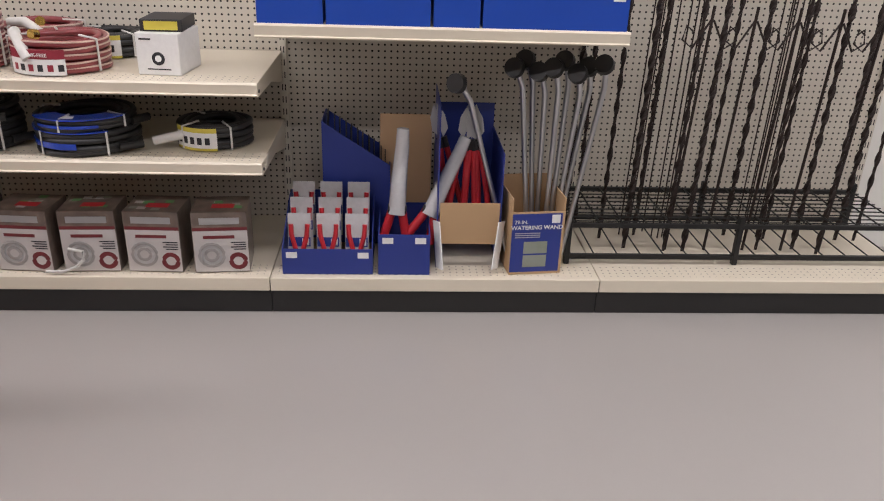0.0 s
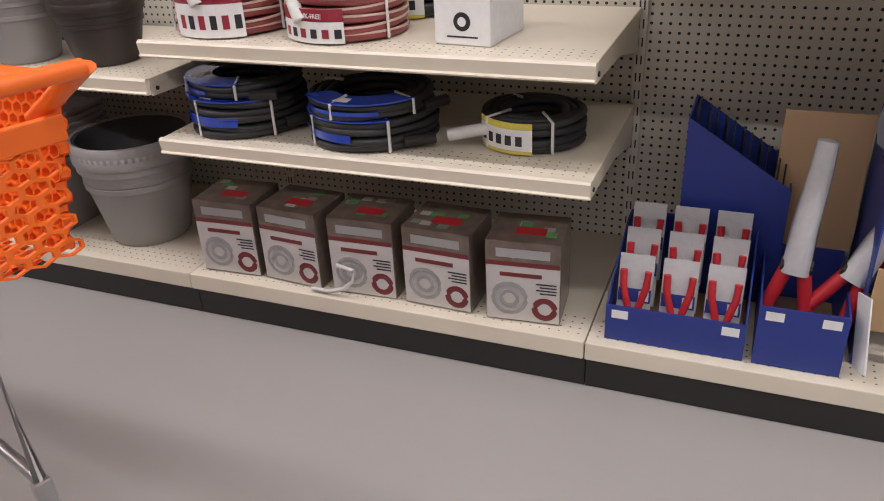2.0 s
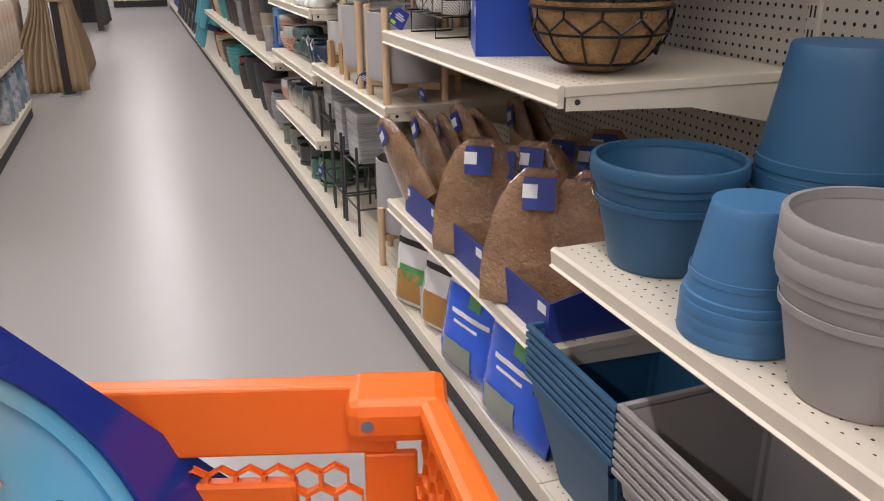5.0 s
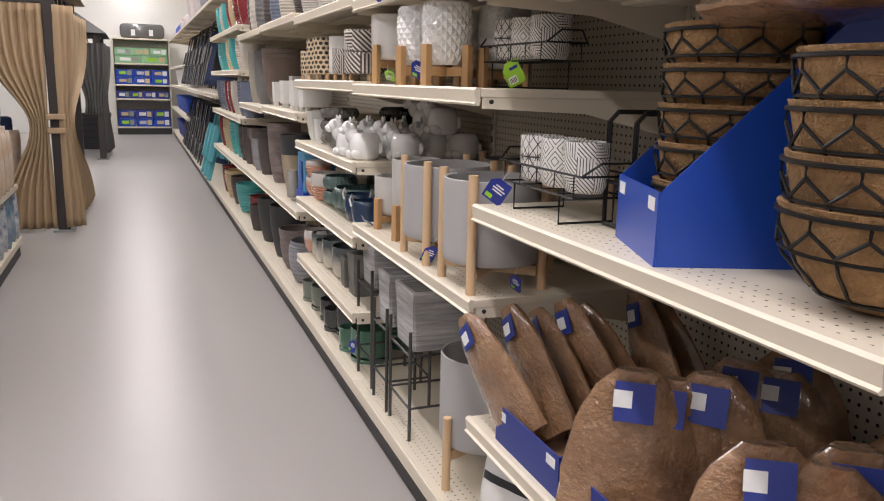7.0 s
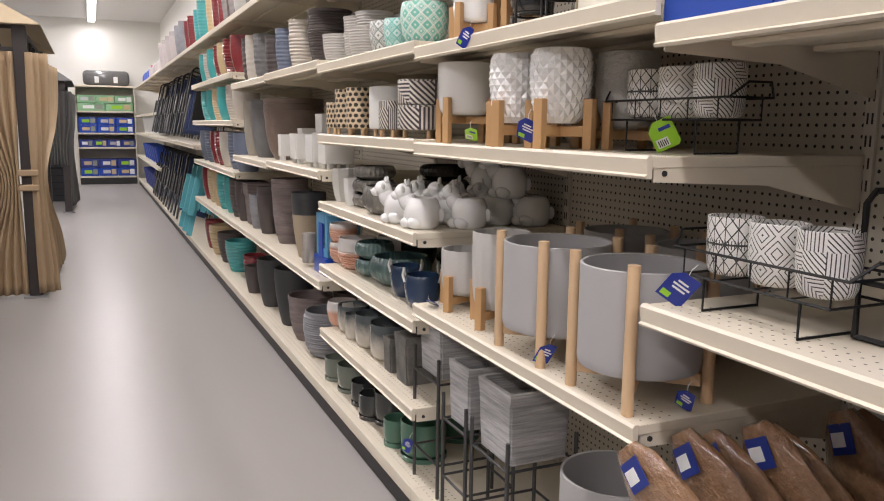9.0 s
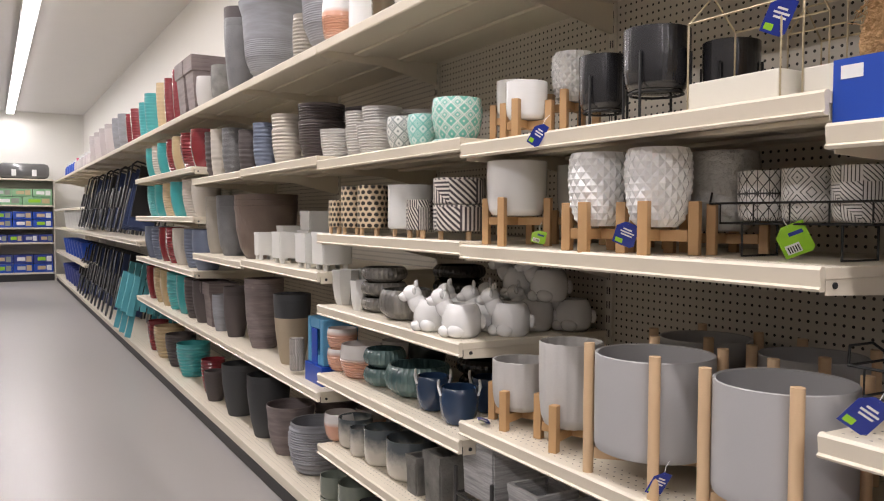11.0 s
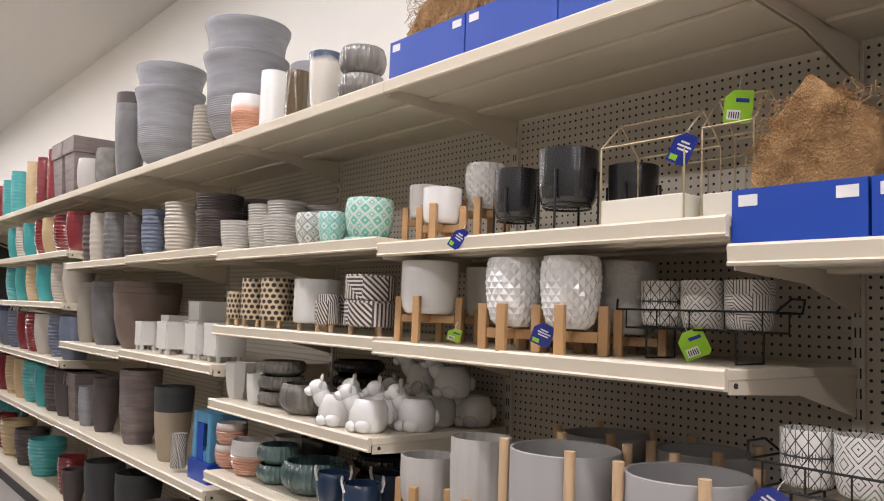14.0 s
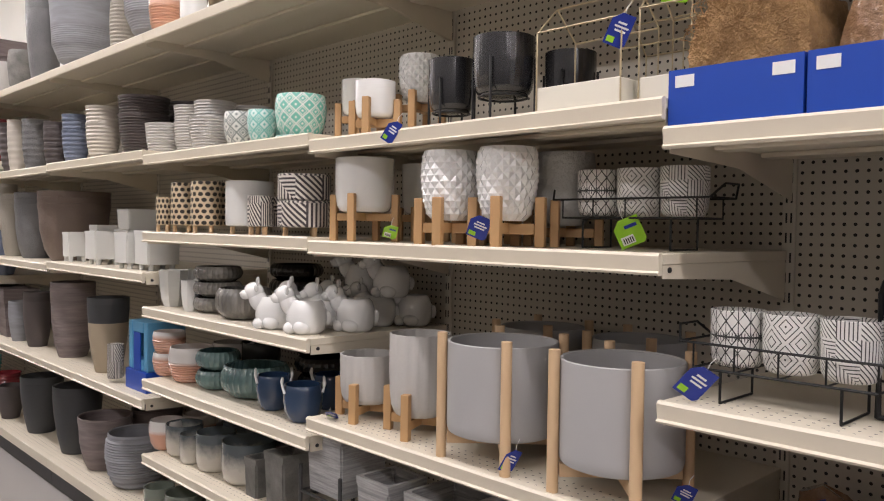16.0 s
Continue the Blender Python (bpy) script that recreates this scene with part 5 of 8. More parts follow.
M_BAGW = surface("white_glossy_bag", (0.70, 0.69, 0.66), 0.25, amount=0.05, coat=0.6, bump=0.2, grain=20)
M_BAGB = surface("bright_blue_bag", (0.005, 0.10, 0.72), 0.25, amount=0.06, coat=0.6, bump=0.2, grain=20)
M_ORANGE_PR = surface("orange_print", (0.55, 0.13, 0.03), 0.35, second=(0.35, 0.22, 0.05), amount=0.2, grain=30)
M_GREEN_PR = surface("green_print", (0.04, 0.22, 0.05), 0.35, second=(0.1, 0.3, 0.1), amount=0.2, grain=30)
M_LAWN = surface("lawn_print", (0.10, 0.14, 0.06), 0.35, second=(0.3, 0.32, 0.28), amount=0.2, grain=25)
D = 0.152
bag(-0.575, -0.20, D, 0.22, 0.31, 0.09, M_BAGW, ((0.3, 0.85, 0.1, 0.45, M_ORANGE_PR), (0.25, 0.8, 0.35, 0.52, M_GREEN_PR), (0.1, 0.9, 0.75, 0.82, M_INK)), 8, "white plant food bag with orange and green print", 25)
bag(-0.555, -0.41, D, 0.22, 0.31, 0.09, M_BAGW, ((0.3, 0.85, 0.1, 0.45, M_ORANGE_PR), (0.15, 0.85, 0.7, 0.77, M_INK)), 8, "white plant food bag with orange and green print", 20)
for y, r in ((-0.70, 12), (-1.00, 8)):
    bag(-0.585, y, D, 0.30, 0.32, 0.09, M_BAGB, ((0.35, 0.85, 0.08, 0.32, M_LAWN), (0.1, 0.9, 0.84, 0.97, M_BAGW), (0.3, 0.5, 0.70, 0.83, M_GREEN_PR), (0.15, 0.75, 0.585, 0.63, M_PAPER), (0.3, 0.7, 0.50, 0.53, M_PAPER)), 10, "bright blue lawn repair bag with a clear handle", r)

# ---- section with plastic pots ----
M_BLUEPOT = surface("petrol_blue_plastic", (0.022, 0.095, 0.19), 0.5, grain=90, amount=0.05, bump=0.05)
M_BLUEPOT2 = surface("mid_blue_plastic", (0.05, 0.17, 0.34), 0.5, grain=90, amount=0.05, bump=0.05)
M_GREYPOT = surface("warm_grey_plastic", (0.30, 0.285, 0.275), 0.5, grain=90, amount=0.04, bump=0.05)
M_BROWNPOT = surface("dark_brown_plastic", (0.036, 0.027, 0.024), 0.45, grain=90, amount=0.06, bump=0.05)
M_CREAMPOT = surface("cream_plastic", (0.52, 0.45, 0.36), 0.5, grain=90, amount=0.04, bump=0.05)
M_BLUGREY = surface("blue_grey_plastic", (0.11, 0.13, 0.155), 0.5, grain=90, amount=0.04, bump=0.05)


def tub(label, mat, x, y, z, r, h, count=1, dz=0.026, flip=False, group="plastic pots"):
    t0 = None
    for i in range(count):
        m = pose(x, y, z + (h if flip else 0) + i * dz, 180 if flip else 0, 0, 30 * i)
        if t0 is None:
            t0 = thing("plastic_pot", label, "plant pot", group, m)
            part("body", lathe(outline("taper", r * 0.965, h * 0.93, wall=0.004, floor_at=0.05), 56), mat, t0, smooth=40)
            bm = lathe([(r * .967, h * .86), (r * .995, h * .862), (r, h * .87), (r * 1.0, h * .985), (r * .985, h), (r * .93, h), (r * .925, h * .93)], 56)
            part("rim", bm, mat, t0, smooth=40)
            part("band", lathe([(r * .885, h * .60), (r * .905, h * .605), (r * .91, h * .66), (r * .90, h * .665)], 56), mat, t0, smooth=40)
        else:
            copy_thing(t0, m)


S = 0.754
tub("open petrol blue plastic plant pot", M_BLUEPOT, -0.45, -1.36, S, 0.150, 0.215)
tub("upturned petrol blue plastic plant pots", M_BLUEPOT, -0.19, -1.50, S, 0.15, 0.34, 4, 0.03, True)
tub("upturned petrol blue plastic plant pots", M_BLUEPOT, -0.15, -1.80, S, 0.12, 0.2, 2, 0.03, True)
tub("upturned mid blue plastic plant pots", M_BLUEPOT2, -0.515, -1.675, S, 0.1, 0.185, 3, 0.02, True)
tub("nested warm grey plastic plant pots", M_GREYPOT, -0.485, -1.885, S, 0.136, 0.215, 3, 0.024)
tub("dark brown plastic plant pot", M_BROWNPOT, -0.455, -2.17, S, 0.135, 0.185, 2, 0.02)
tub("cream plastic plant pot in a stack", M_CREAMPOT, -0.455, -2.17, S + 0.062, 0.135, 0.185)
tub("blue-grey plastic plant pot in a stack", M_BLUGREY, -0.455, -2.17, S + 0.088, 0.135, 0.185)
tub("dark brown plastic plant pot", M_BROWNPOT, -0.455, -2.17, S + 0.114, 0.135, 0.185, 2, 0.022)
tub("large warm grey plastic plant pot", M_GREYPOT, -0.40, -2.12, D, 0.19, 0.33, 2, 0.025)
tub("large dark plastic plant pot", M_CHARCOAL, -0.40, -2.12, D + 0.03, 0.18, 0.32)


def square_stack(label, mat, x, y, z, w, h, n, dz=0.021, rz=0):
    for i in range(n):
        m = pose(x, y, z + i * dz, 0, 0, rz)
        if i == 0:
            t = thing("square_plastic_pot", label, "plant pot", "square plastic pots", m)
            bm = bmesh.new()
            k, wl = w / 2, 0.004
            spec = [(k * .66, 0), (k * .93, h * .80), (k * .95, h * .80), (k * .985, h * .955)]
            ins = [(k * .985 - wl, h * .95), (k * .66 - wl, 0.01)]
            loops = []
            for a, zz in spec + ins:
                loops.append([bm.verts.new(p) for p in ((-a, -a, zz), (a, -a, zz), (a, a, zz), (-a, a, zz))])
            for p, q in zip(loops, loops[1:]):
                for j in range(4):
                    bm.faces.new((p[j], p[(j + 1) % 4], q[(j + 1) % 4], q[j]))
            bm.faces.new(loops[0][::-1])
            bm.faces.new(loops[-1])
            es = [e for e in bm.edges if abs(e.verts[0].co.z - e.verts[1].co.z) > 0.003]
            bmesh.ops.bevel(bm, geom=es, offset=0.012, segments=2, affect="EDGES")
            part("body", bm, mat, t)
            bm = bmesh.new()
            for s in (-1, 1):
                box(bm, s * k - 0.006, s * k + 0.006, -k - 0.006, k + 0.006, h * .955, h, 0.002)
                box(bm, -k + 0.0065, k - 0.0065, s * k - 0.006, s * k + 0.006, h * .955, h - 0.0005, 0.002)
            part("rim", bm, mat, t)
            first = t
        else:
            copy_thing(first, m)


square_stack("petrol blue square plastic planter in a nested stack", M_BLUEPOT, -0.455, -1.345, D, 0.36, 0.28, 7, 0.02)
square_stack("warm grey square plastic planter in a nested stack", M_GREYPOT, -0.455, -1.72, D, 0.36, 0.27, 8, 0.02)

# ---- hose section ----
M_HOSE_R = surface("maroon_hose", (0.25, 0.045, 0.05), 0.35, grain=40, amount=0.08, coat=0.3)
M_HOSE_W = surface("pale_hose_stripe", (0.62, 0.45, 0.38), 0.4)
M_HOSE_K = surface("black_hose", (0.022, 0.022, 0.023), 0.5, grain=40, amount=0.1)
M_BRASS = surface("brass", (0.62, 0.40, 0.10), 0.25, metal=1.0)
M_NYLON = surface("milky_plastic", (0.66, 0.65, 0.62), 0.35)
M_REDLAB = surface("red_label", (0.30, 0.03, 0.05), 0.35)
M_YEL = surface("yellow_label", (0.65, 0.55, 0.08), 0.35)
M_BLUELAB = surface("blue_label", (0.01, 0.05, 0.42), 0.25, coat=0.5)


def loop_pts(r, z, n=44, wob=0.004, seed=0, k=1.0):
    return [(math.cos(2 * math.pi * i / n) * (r + wob * math.sin(3 * 2 * math.pi * i / n + seed)), math.sin(2 * math.pi * i / n) * r * k, z + wob * 0.8 * math.sin(2 * 2 * math.pi * i / n + seed * 1.7)) for i in range(n)]


def sleeve(bm, r, a0, a1, z0, z1, n=12, th=0.002):
    """A curved label round a coil."""
    lo = []
    for i in range(n + 1):
        a = a0 + (a1 - a0) * i / n
        lo.append([bm.verts.new((math.cos(a) * q, math.sin(a) * q, z)) for q in (r, r + th) for z in (z0, z1)])
    for p, q in zip(lo, lo[1:]):
        for a, b in ((0, 1), (1, 3), (3, 2), (2, 0)):
            bm.faces.new((p[a], p[b], q[b], q[a]))
    bm.faces.new([lo[0][i] for i in (0, 1, 3, 2)])
    bm.faces.new([lo[-1][i] for i in (0, 2, 3, 1)])
    return bm


def words(text, size, mat, m, parent, name="lettering", depth=0.0005, bold=False):
    cu = bpy.data.curves.new(name, "FONT")
    cu.body, cu.size, cu.extrude, cu.align_x = text, size, depth, "CENTER"
    if bold:
        cu.offset = size * 0.012
    tmp = new("tmp", cu)
    me = bpy.data.meshes.new_from_object(tmp.evaluated_get(bpy.context.evaluated_depsgraph_get()))
    bpy.data.objects.remove(tmp)
    me.materials.clear()
    me.materials.append(mat)
    ob = new(name, me)
    ob.parent = parent
    ob.matrix_basis = m
    return ob


def hose_coil(x, y, z, r, layers, rz, kind="red"):
    red = kind == "red"
    t = thing("hose_coil", "coiled maroon garden hose with a red card sleeve" if red else "coiled black hose with a bright blue label" if kind == "blue" else "coiled black hose with a yellow label", "garden hose", kind + " hose coils", pose(x, y, z, 0, 0, rz))
    tr = 0.0115 if red else 0.011
    for l in range(layers):
        for k in range(2 if red else 3):
            part("hose_loop", wire(bmesh.new(), loop_pts(r - k * tr * 1.9, tr + l * tr * 1.9, seed=l * 2.1 + k), tr, 10, True), M_HOSE_R if red else M_HOSE_K, t, smooth=60)
        if red:
            part("stripe", wire(bmesh.new(), loop_pts(r + tr * 0.78, tr * 1.6 + l * tr * 1.9, seed=l * 2.1), tr * 0.3, 5, True), M_HOSE_W, t, "pale stripe along the hose", 60)
    top = layers * tr * 1.9
    for a in ((0.6, 2.0, 4.4) if red else (1.0, 2.7, 4.0)):
        c, s = math.cos(a), math.sin(a)
        pts = [((r + tr * 1.5) * c, (r + tr * 1.5) * s, 0.004), ((r + tr * 1.5) * c, (r + tr * 1.5) * s, top), ((r - tr * 5) * c, (r - tr * 5) * s, top + 0.006)]
        part("tie", wire(bmesh.new(), pts, 0.004, 6), M_NYLON, t, "milky cable tie")
    w = math.pi
    if red:
        part("card_sleeve", sleeve(bmesh.new(), r + tr * 1.25, w - 0.75, w + 0.55, 0.003, top * 0.5), M_PAPER, t, "white printed card sleeve")
        part("card_band", sleeve(bmesh.new(), r + tr * 1.25, w - 0.75, w + 0.55, top * 0.5 + .0005, top * 0.78), M_REDLAB, t, "red band of the card sleeve")
        for i in range(6):
            a = w - 0.6 + i * 0.2
            part("printed_mark", sleeve(bmesh.new(), r + tr * 1.25 + .0022, a, a + 0.11, top * 0.14, top * 0.34, 2, 0.0006), M_INK if i % 2 else M_REDLAB, t)
        words("KINK-FREE", 0.016, M_PAPER, pose(-(r + tr * 1.25 + .004) , 0.0, top * 0.58, 90, 0, -90), t, bold=True)
        part("hose_end", wire(bmesh.new(), [(-r * .3, r * .9, top + 0.01), (-r * .75, r * .65, top + 0.018), (-r * 1.02, r * .35, top * .8), (-r * 1.1, r * .2, top * .5)], 0.018, 10), M_NYLON, t, "hose end in a milky cap", 60)
        part("brass_coupling", rod(bmesh.new(), (-r * .6, r * .2, top + 0.012), (-r * .75, r * .25, top + 0.016), 0.017, 12), M_BRASS, t, "brass coupling")
    elif kind == "blue":
        part("label_sheet", sleeve(bmesh.new(), r - 0.06, w - 1.2, w + 0.9, top, top + 0.004, th=0.075), M_BLUELAB, t, "bright blue printed label")
        part("label_sheet", sleeve(bmesh.new(), r + tr * 1.1, w - 1.0, w + 0.3, top * .35, top * .6), M_BLUELAB, t, "bright blue printed label")
        part("badge", sleeve(bmesh.new(), r - 0.035, w - .5, w - .2, top + .0042, top + 0.005, 6, 0.03), M_PAPER, t, "pale label mark")
        part("hose_end", rod(bmesh.new(), (-r * .5, -r * .95, top * .3), (-r * .15, -r * 1.3, top * .3), 0.015, 12), M_BLACKPL, t, "black screw coupling")
    else:
        part("card_sleeve", sleeve(bmesh.new(), r + tr * 1.25, w - 0.7, w + 0.5, 0.012, top * 0.8), M_PAPER, t, "pale printed card sleeve")
        for z0, z1 in ((0.003, 0.0115), (top * .805, top)):
            part("card_band", sleeve(bmesh.new(), r + tr * 1.25, w - 0.7, w + 0.5, z0, z1), M_YEL, t, "yellow band of the card sleeve")
        for i in range(5):
            a = w - 0.6 + i * 0.2
            part("printed_mark", sleeve(bmesh.new(), r + tr * 1.25 + .0022, a, a + 0.12, top * 0.3, top * 0.6, 2, 0.0006), M_INK, t)
        part("hose_end", wire(bmesh.new(), [(-r * .9, r * .5, top * .6), (-r * 1.2, r * .8, top * .55), (-r * 1.35, r * 1.2, top * .4)], 0.016, 10), M_NYLON, t, "hose end in a milky cap", 60)


hose_coil(-0.42, -2.62, 0.860, 0.145, 8, 12)
hose_coil(-0.42, -2.97, 0.860, 0.145, 5, -8)
hose_coil(-0.15, -2.80, 0.860, 0.13, 5, 40)
hose_coil(-0.42, -2.62, 0.587, 0.158, 5, 5, "blue")
hose_coil(-0.42, -2.62, 0.587 + 0.108, 0.15, 2, -25, "blue")
hose_coil(-0.42, -3.02, 0.587, 0.165, 4, -12, "blue")
hose_coil(-0.43, -3.02, 0.587 + 0.087, 0.158, 2, 15, "blue")
hose_coil(-0.36, -3.45, 0.587, 0.125, 4, -15, "yellow")
hose_coil(-0.14, -3.05, 0.860, 0.12, 4, 0, "yellow")

t = thing("white_carton", "white hose reel carton with a printed wheel", "box", "", pose(-0.42, -3.33, 0.859, 0, 0, -6))
part("carton", boxm(-0.10, 0.10, -0.073, 0.073, 0, 0.138, 0.003), M_PAPER, t)
part("printed_wheel", rod(bmesh.new(), (-0.1008, 0.0, 0.055), (-0.1002, 0.0, 0.055), 0.022, 20), M_INK, t)
part("printed_hub", rod(bmesh.new(), (-0.1015, 0.0, 0.055), (-0.1009, 0.0, 0.055), 0.011, 16), M_PAPER, t)
part("printed_line", boxm(-0.1008, -0.1002, -0.04, 0.04, 0.018, 0.022), M_INK, t)
part("printed_line", boxm(-0.1008, -0.1002, 0.02, 0.06, 0.115, 0.121), M_INK, t)
t = thing("yellow_carton", "black and yellow hose carton lying on top", "box", "", pose(-0.40, -3.33, 0.9975))
part("carton", boxm(-0.09, 0.09, -0.07, 0.07, 0, 0.04, 0.003), M_HOSE_K, t)
part("label", boxm(-0.0915, -0.0905, -0.055, 0.055, 0.006, 0.034), M_YEL, t)

M_PRINT_TOP = surface("dark_garden_print", (0.03, 0.022, 0.022), 0.3, second=(0.20, 0.15, 0.12), grain=60, amount=0.3, stain=30, coat=0.4)
M_PRINT_FACE = surface("pale_product_print", (0.62, 0.60, 0.58), 0.3, second=(0.45, 0.42, 0.41), grain=10, amount=0.08, coat=0.4)
M_PRINT_RED = surface("dark_red_print", (0.16, 0.02, 0.025), 0.35)
for i, y in enumerate((-2.565, -2.79, -3.015, -3.245, -3.475)):
    t = thing("hose_carton", "printed metal hose carton, dark top and pale front", "box", "hose cartons", pose(-0.49, y, D, 0, 0, (3, -4, 2, -2, 5)[i]))
    part("carton", boxm(-0.085, 0.085, -0.098, 0.098, 0, 0.235, 0.003), M_PRINT_TOP, t)
    part("front_print", boxm(-0.0865, -0.0855, -0.096, 0.096, 0.004, 0.165), M_PRINT_FACE, t, "pale printed front")
    part("title_band", boxm(-0.0865, -0.0855, -0.096, 0.096, 0.166, 0.178), M_PRINT_RED, t, "dark red band")
    part("title_bar", boxm(-0.0865, -0.0855, -0.07, 0.07, 0.19, 0.215), M_STEEL, t, "silver title lettering bar")
    part("logo_bar", boxm(-0.04, 0.0, -0.05, 0.03, 0.2355, 0.2362), M_REDGRIP, t, "red mark on the top")
    part("title_line", boxm(-0.0872, -0.0866, -0.05, 0.06, 0.135, 0.147), M_PRINT_RED, t)
    for q, (yy, zz, r) in enumerate(((0.035, 0.07, 0.044), (-0.058, 0.045, 0.026))):
        for k in range(3 if q == 0 else 1):
            bm = wire(bmesh.new(), [(-0.0868 - 0.0004 * k, yy + math.cos(a * .4189) * (r - 0.011 * k), zz + math.sin(a * .4189) * (r - 0.011 * k)) for a in range(15)], 0.0062 if q == 0 else 0.009, 5, True)
            for v in bm.verts:
                v.co.x = -0.0868 + (v.co.x + 0.0868) * 0.1
            part("printed_coil", bm, (M_STEEL if k == 1 else M_GREYPOT) if q == 0 else M_PRINT_RED, t, "printed coil picture")
    for k in range(4):
        part("small_print", boxm(-0.0872, -0.0866, -0.088, -0.045 + 0.01 * (k % 2), 0.09 + 0.009 * k, 0.094 + 0.009 * k), M_INK, t)
    for k in range(7):
        p = (random.Random(i * 9 + k).uniform(-.07, .05), random.Random(i * 7 + k).uniform(-.08, .06))
        part("printed_plant", boxm(p[0], p[0] + 0.024, p[1], p[1] + 0.03, 0.2354 + k * 0.00002, 0.2358 + k * 0.00002, m=pose(0, 0, 0, 0, 0, 0)), (M_GREEN_PR, M_LAWN, M_PRINT_FACE)[k % 3], t, "printed garden picture")
t = thing("hose_hook", "white plastic hook lying on a carton front", "hook", "", pose(-0.60, -2.95, D))
part("hook", wire(bmesh.new(), [(0.0, 0.09, 0.01), (-0.005, 0.03, 0.012), (-0.005, -0.02, 0.03), (-0.005, -0.05, 0.06), (0, -0.05, 0.09), (0, 0.0, 0.1)], 0.006, 8), M_NYLON, t, smooth=60)


# ---- pruning tools and watering wands ----
M_KRAFT = surface("kraft_card", (0.50, 0.33, 0.18), 0.8, grain=40, amount=0.05)
M_CLEAR = surface("cloudy_bubble_wrap", (0.52, 0.52, 0.53), 0.25, grain=60, amount=0.12, bump=0.6, depth=0.004, coat=0.6)
M_PINKPACK = surface("red_blister_pack", (0.55, 0.10, 0.10), 0.25, second=(0.7, 0.45, 0.43), grain=14, amount=0.2, coat=0.8)
D = 0.152
card_tray(-0.585, -0.25, -4.03, -3.70, D, 0.10, 0.21, M_BLUEBOX_MATT)
for r in range(3):
    for i in range(3):
        t = thing("pruner_pack", "red pruning shears in a clear hanging pack", "garden tool", "pruner packs", pose(-0.55 + 0.09 * r, -3.76 - 0.105 * i, D + 0.006 + 0.03 * r, 0, 10, 0))
        part("backing_card", boxm(-0.001, 0.001, -0.042, 0.042, 0.0, 0.21), M_CLEAR, t)
        part("blue_label", boxm(-0.0025, -0.0012, -0.04, 0.04, 0.085, 0.12), M_BLUEBOX_MATT, t)
        part("price_sticker", boxm(-0.0035, -0.0026, -0.035, -0.01, 0.09, 0.115), M_PAPER, t)
        for s in (-1, 1):
            part("handle", wire(bmesh.new(), [(-0.008, s * 0.03, 0.17), (-0.01, s * 0.028, 0.13), (-0.01, s * 0.012, 0.07)], 0.009, 8), M_REDGRIP, t, smooth=60)
            part("blade", wire(bmesh.new(), [(-0.008, s * 0.012, 0.07), (-0.008, -s * 0.004, 0.02)], 0.006, 6), M_STEEL, t)
t = thing("card_box", "tall blue card box with a sloping open side", "display box", "tool boxes", pose(-0.20, -3.96, D))
for x in (-0.10, 0.096):
    bm = bmesh.new()
    pts = [(-0.13, 0.0), (0.13, 0.0), (0.13, 0.50), (-0.13, 0.33)]
    f, g = [bm.verts.new((x, p[0], p[1])) for p in pts], [bm.verts.new((x + 0.004, p[0], p[1])) for p in pts]
    for k in range(4):
        bm.faces.new((f[k], f[(k + 1) % 4], g[(k + 1) % 4], g[k]))
    bm.faces.new(f)
    bm.faces.new(g[::-1])
    part("panel", bm, M_BLUEBOX_MATT, t, "navy panel with a sloping top")
for y, h in ((-0.13, 0.33), (0.126, 0.50)):
    part("panel", boxm(-0.0955, 0.0955, y, y + 0.004, 0, h), M_BLUEBOX_MATT, t)
for i in range(11):
    y = 0.11 - 0.022 * i
    part("saw_blade", boxm(-0.07 + 0.01 * (i % 3), 0.0, y - 0.002, y + 0.002, 0.05, 0.525 - 0.0145 * i, m=pose(0, 0, 0, 0, 0, 6 * (i % 2))), M_BLACKPL, t, "black saw sleeve")
card_tray(-0.585, -0.25, -4.24, -4.05, D, 0.16, 0.16, M_BLUEBOX_MATT)
t = thing("tool_display", "brown cardboard back of a tool display", "display box", "tool boxes", pose(-0.25, -4.15, D))
part("back_panel", boxm(0.0, 0.006, -0.10, 0.10, 0.161, 0.52), M_CARD, t)
for y, ry, rx in ((-4.11, 5, 4), (-4.20, 12, 24)):
    t = thing("wrapped_loppers", "red-handled loppers wrapped in bubble wrap", "garden tool", "wrapped loppers", pose(-0.48, y, D + 0.10, rx, ry, 0))
    part("wrap", lathe([(0, 0.1), (0.032, 0.1), (0.03, 0.2), (0.024, 0.36), (0.022, 0.42), (0, 0.425)], 14, lambda a, q: 1 + 0.12 * math.sin(3 * a + 9 * q)), M_CLEAR, t, "cloudy bubble wrap", 50)
    for s in (-1, 1):
        part("handle", wire(bmesh.new(), [(0, s * 0.045, 0.0), (0, s * 0.03, 0.06), (0, s * 0.018, 0.115)], 0.017, 10), M_REDGRIP, t, smooth=60)
    part("pivot", rod(bmesh.new(), (0, -0.035, 0.115), (0, 0.035, 0.115), 0.018, 10), M_BLACKPL, t)
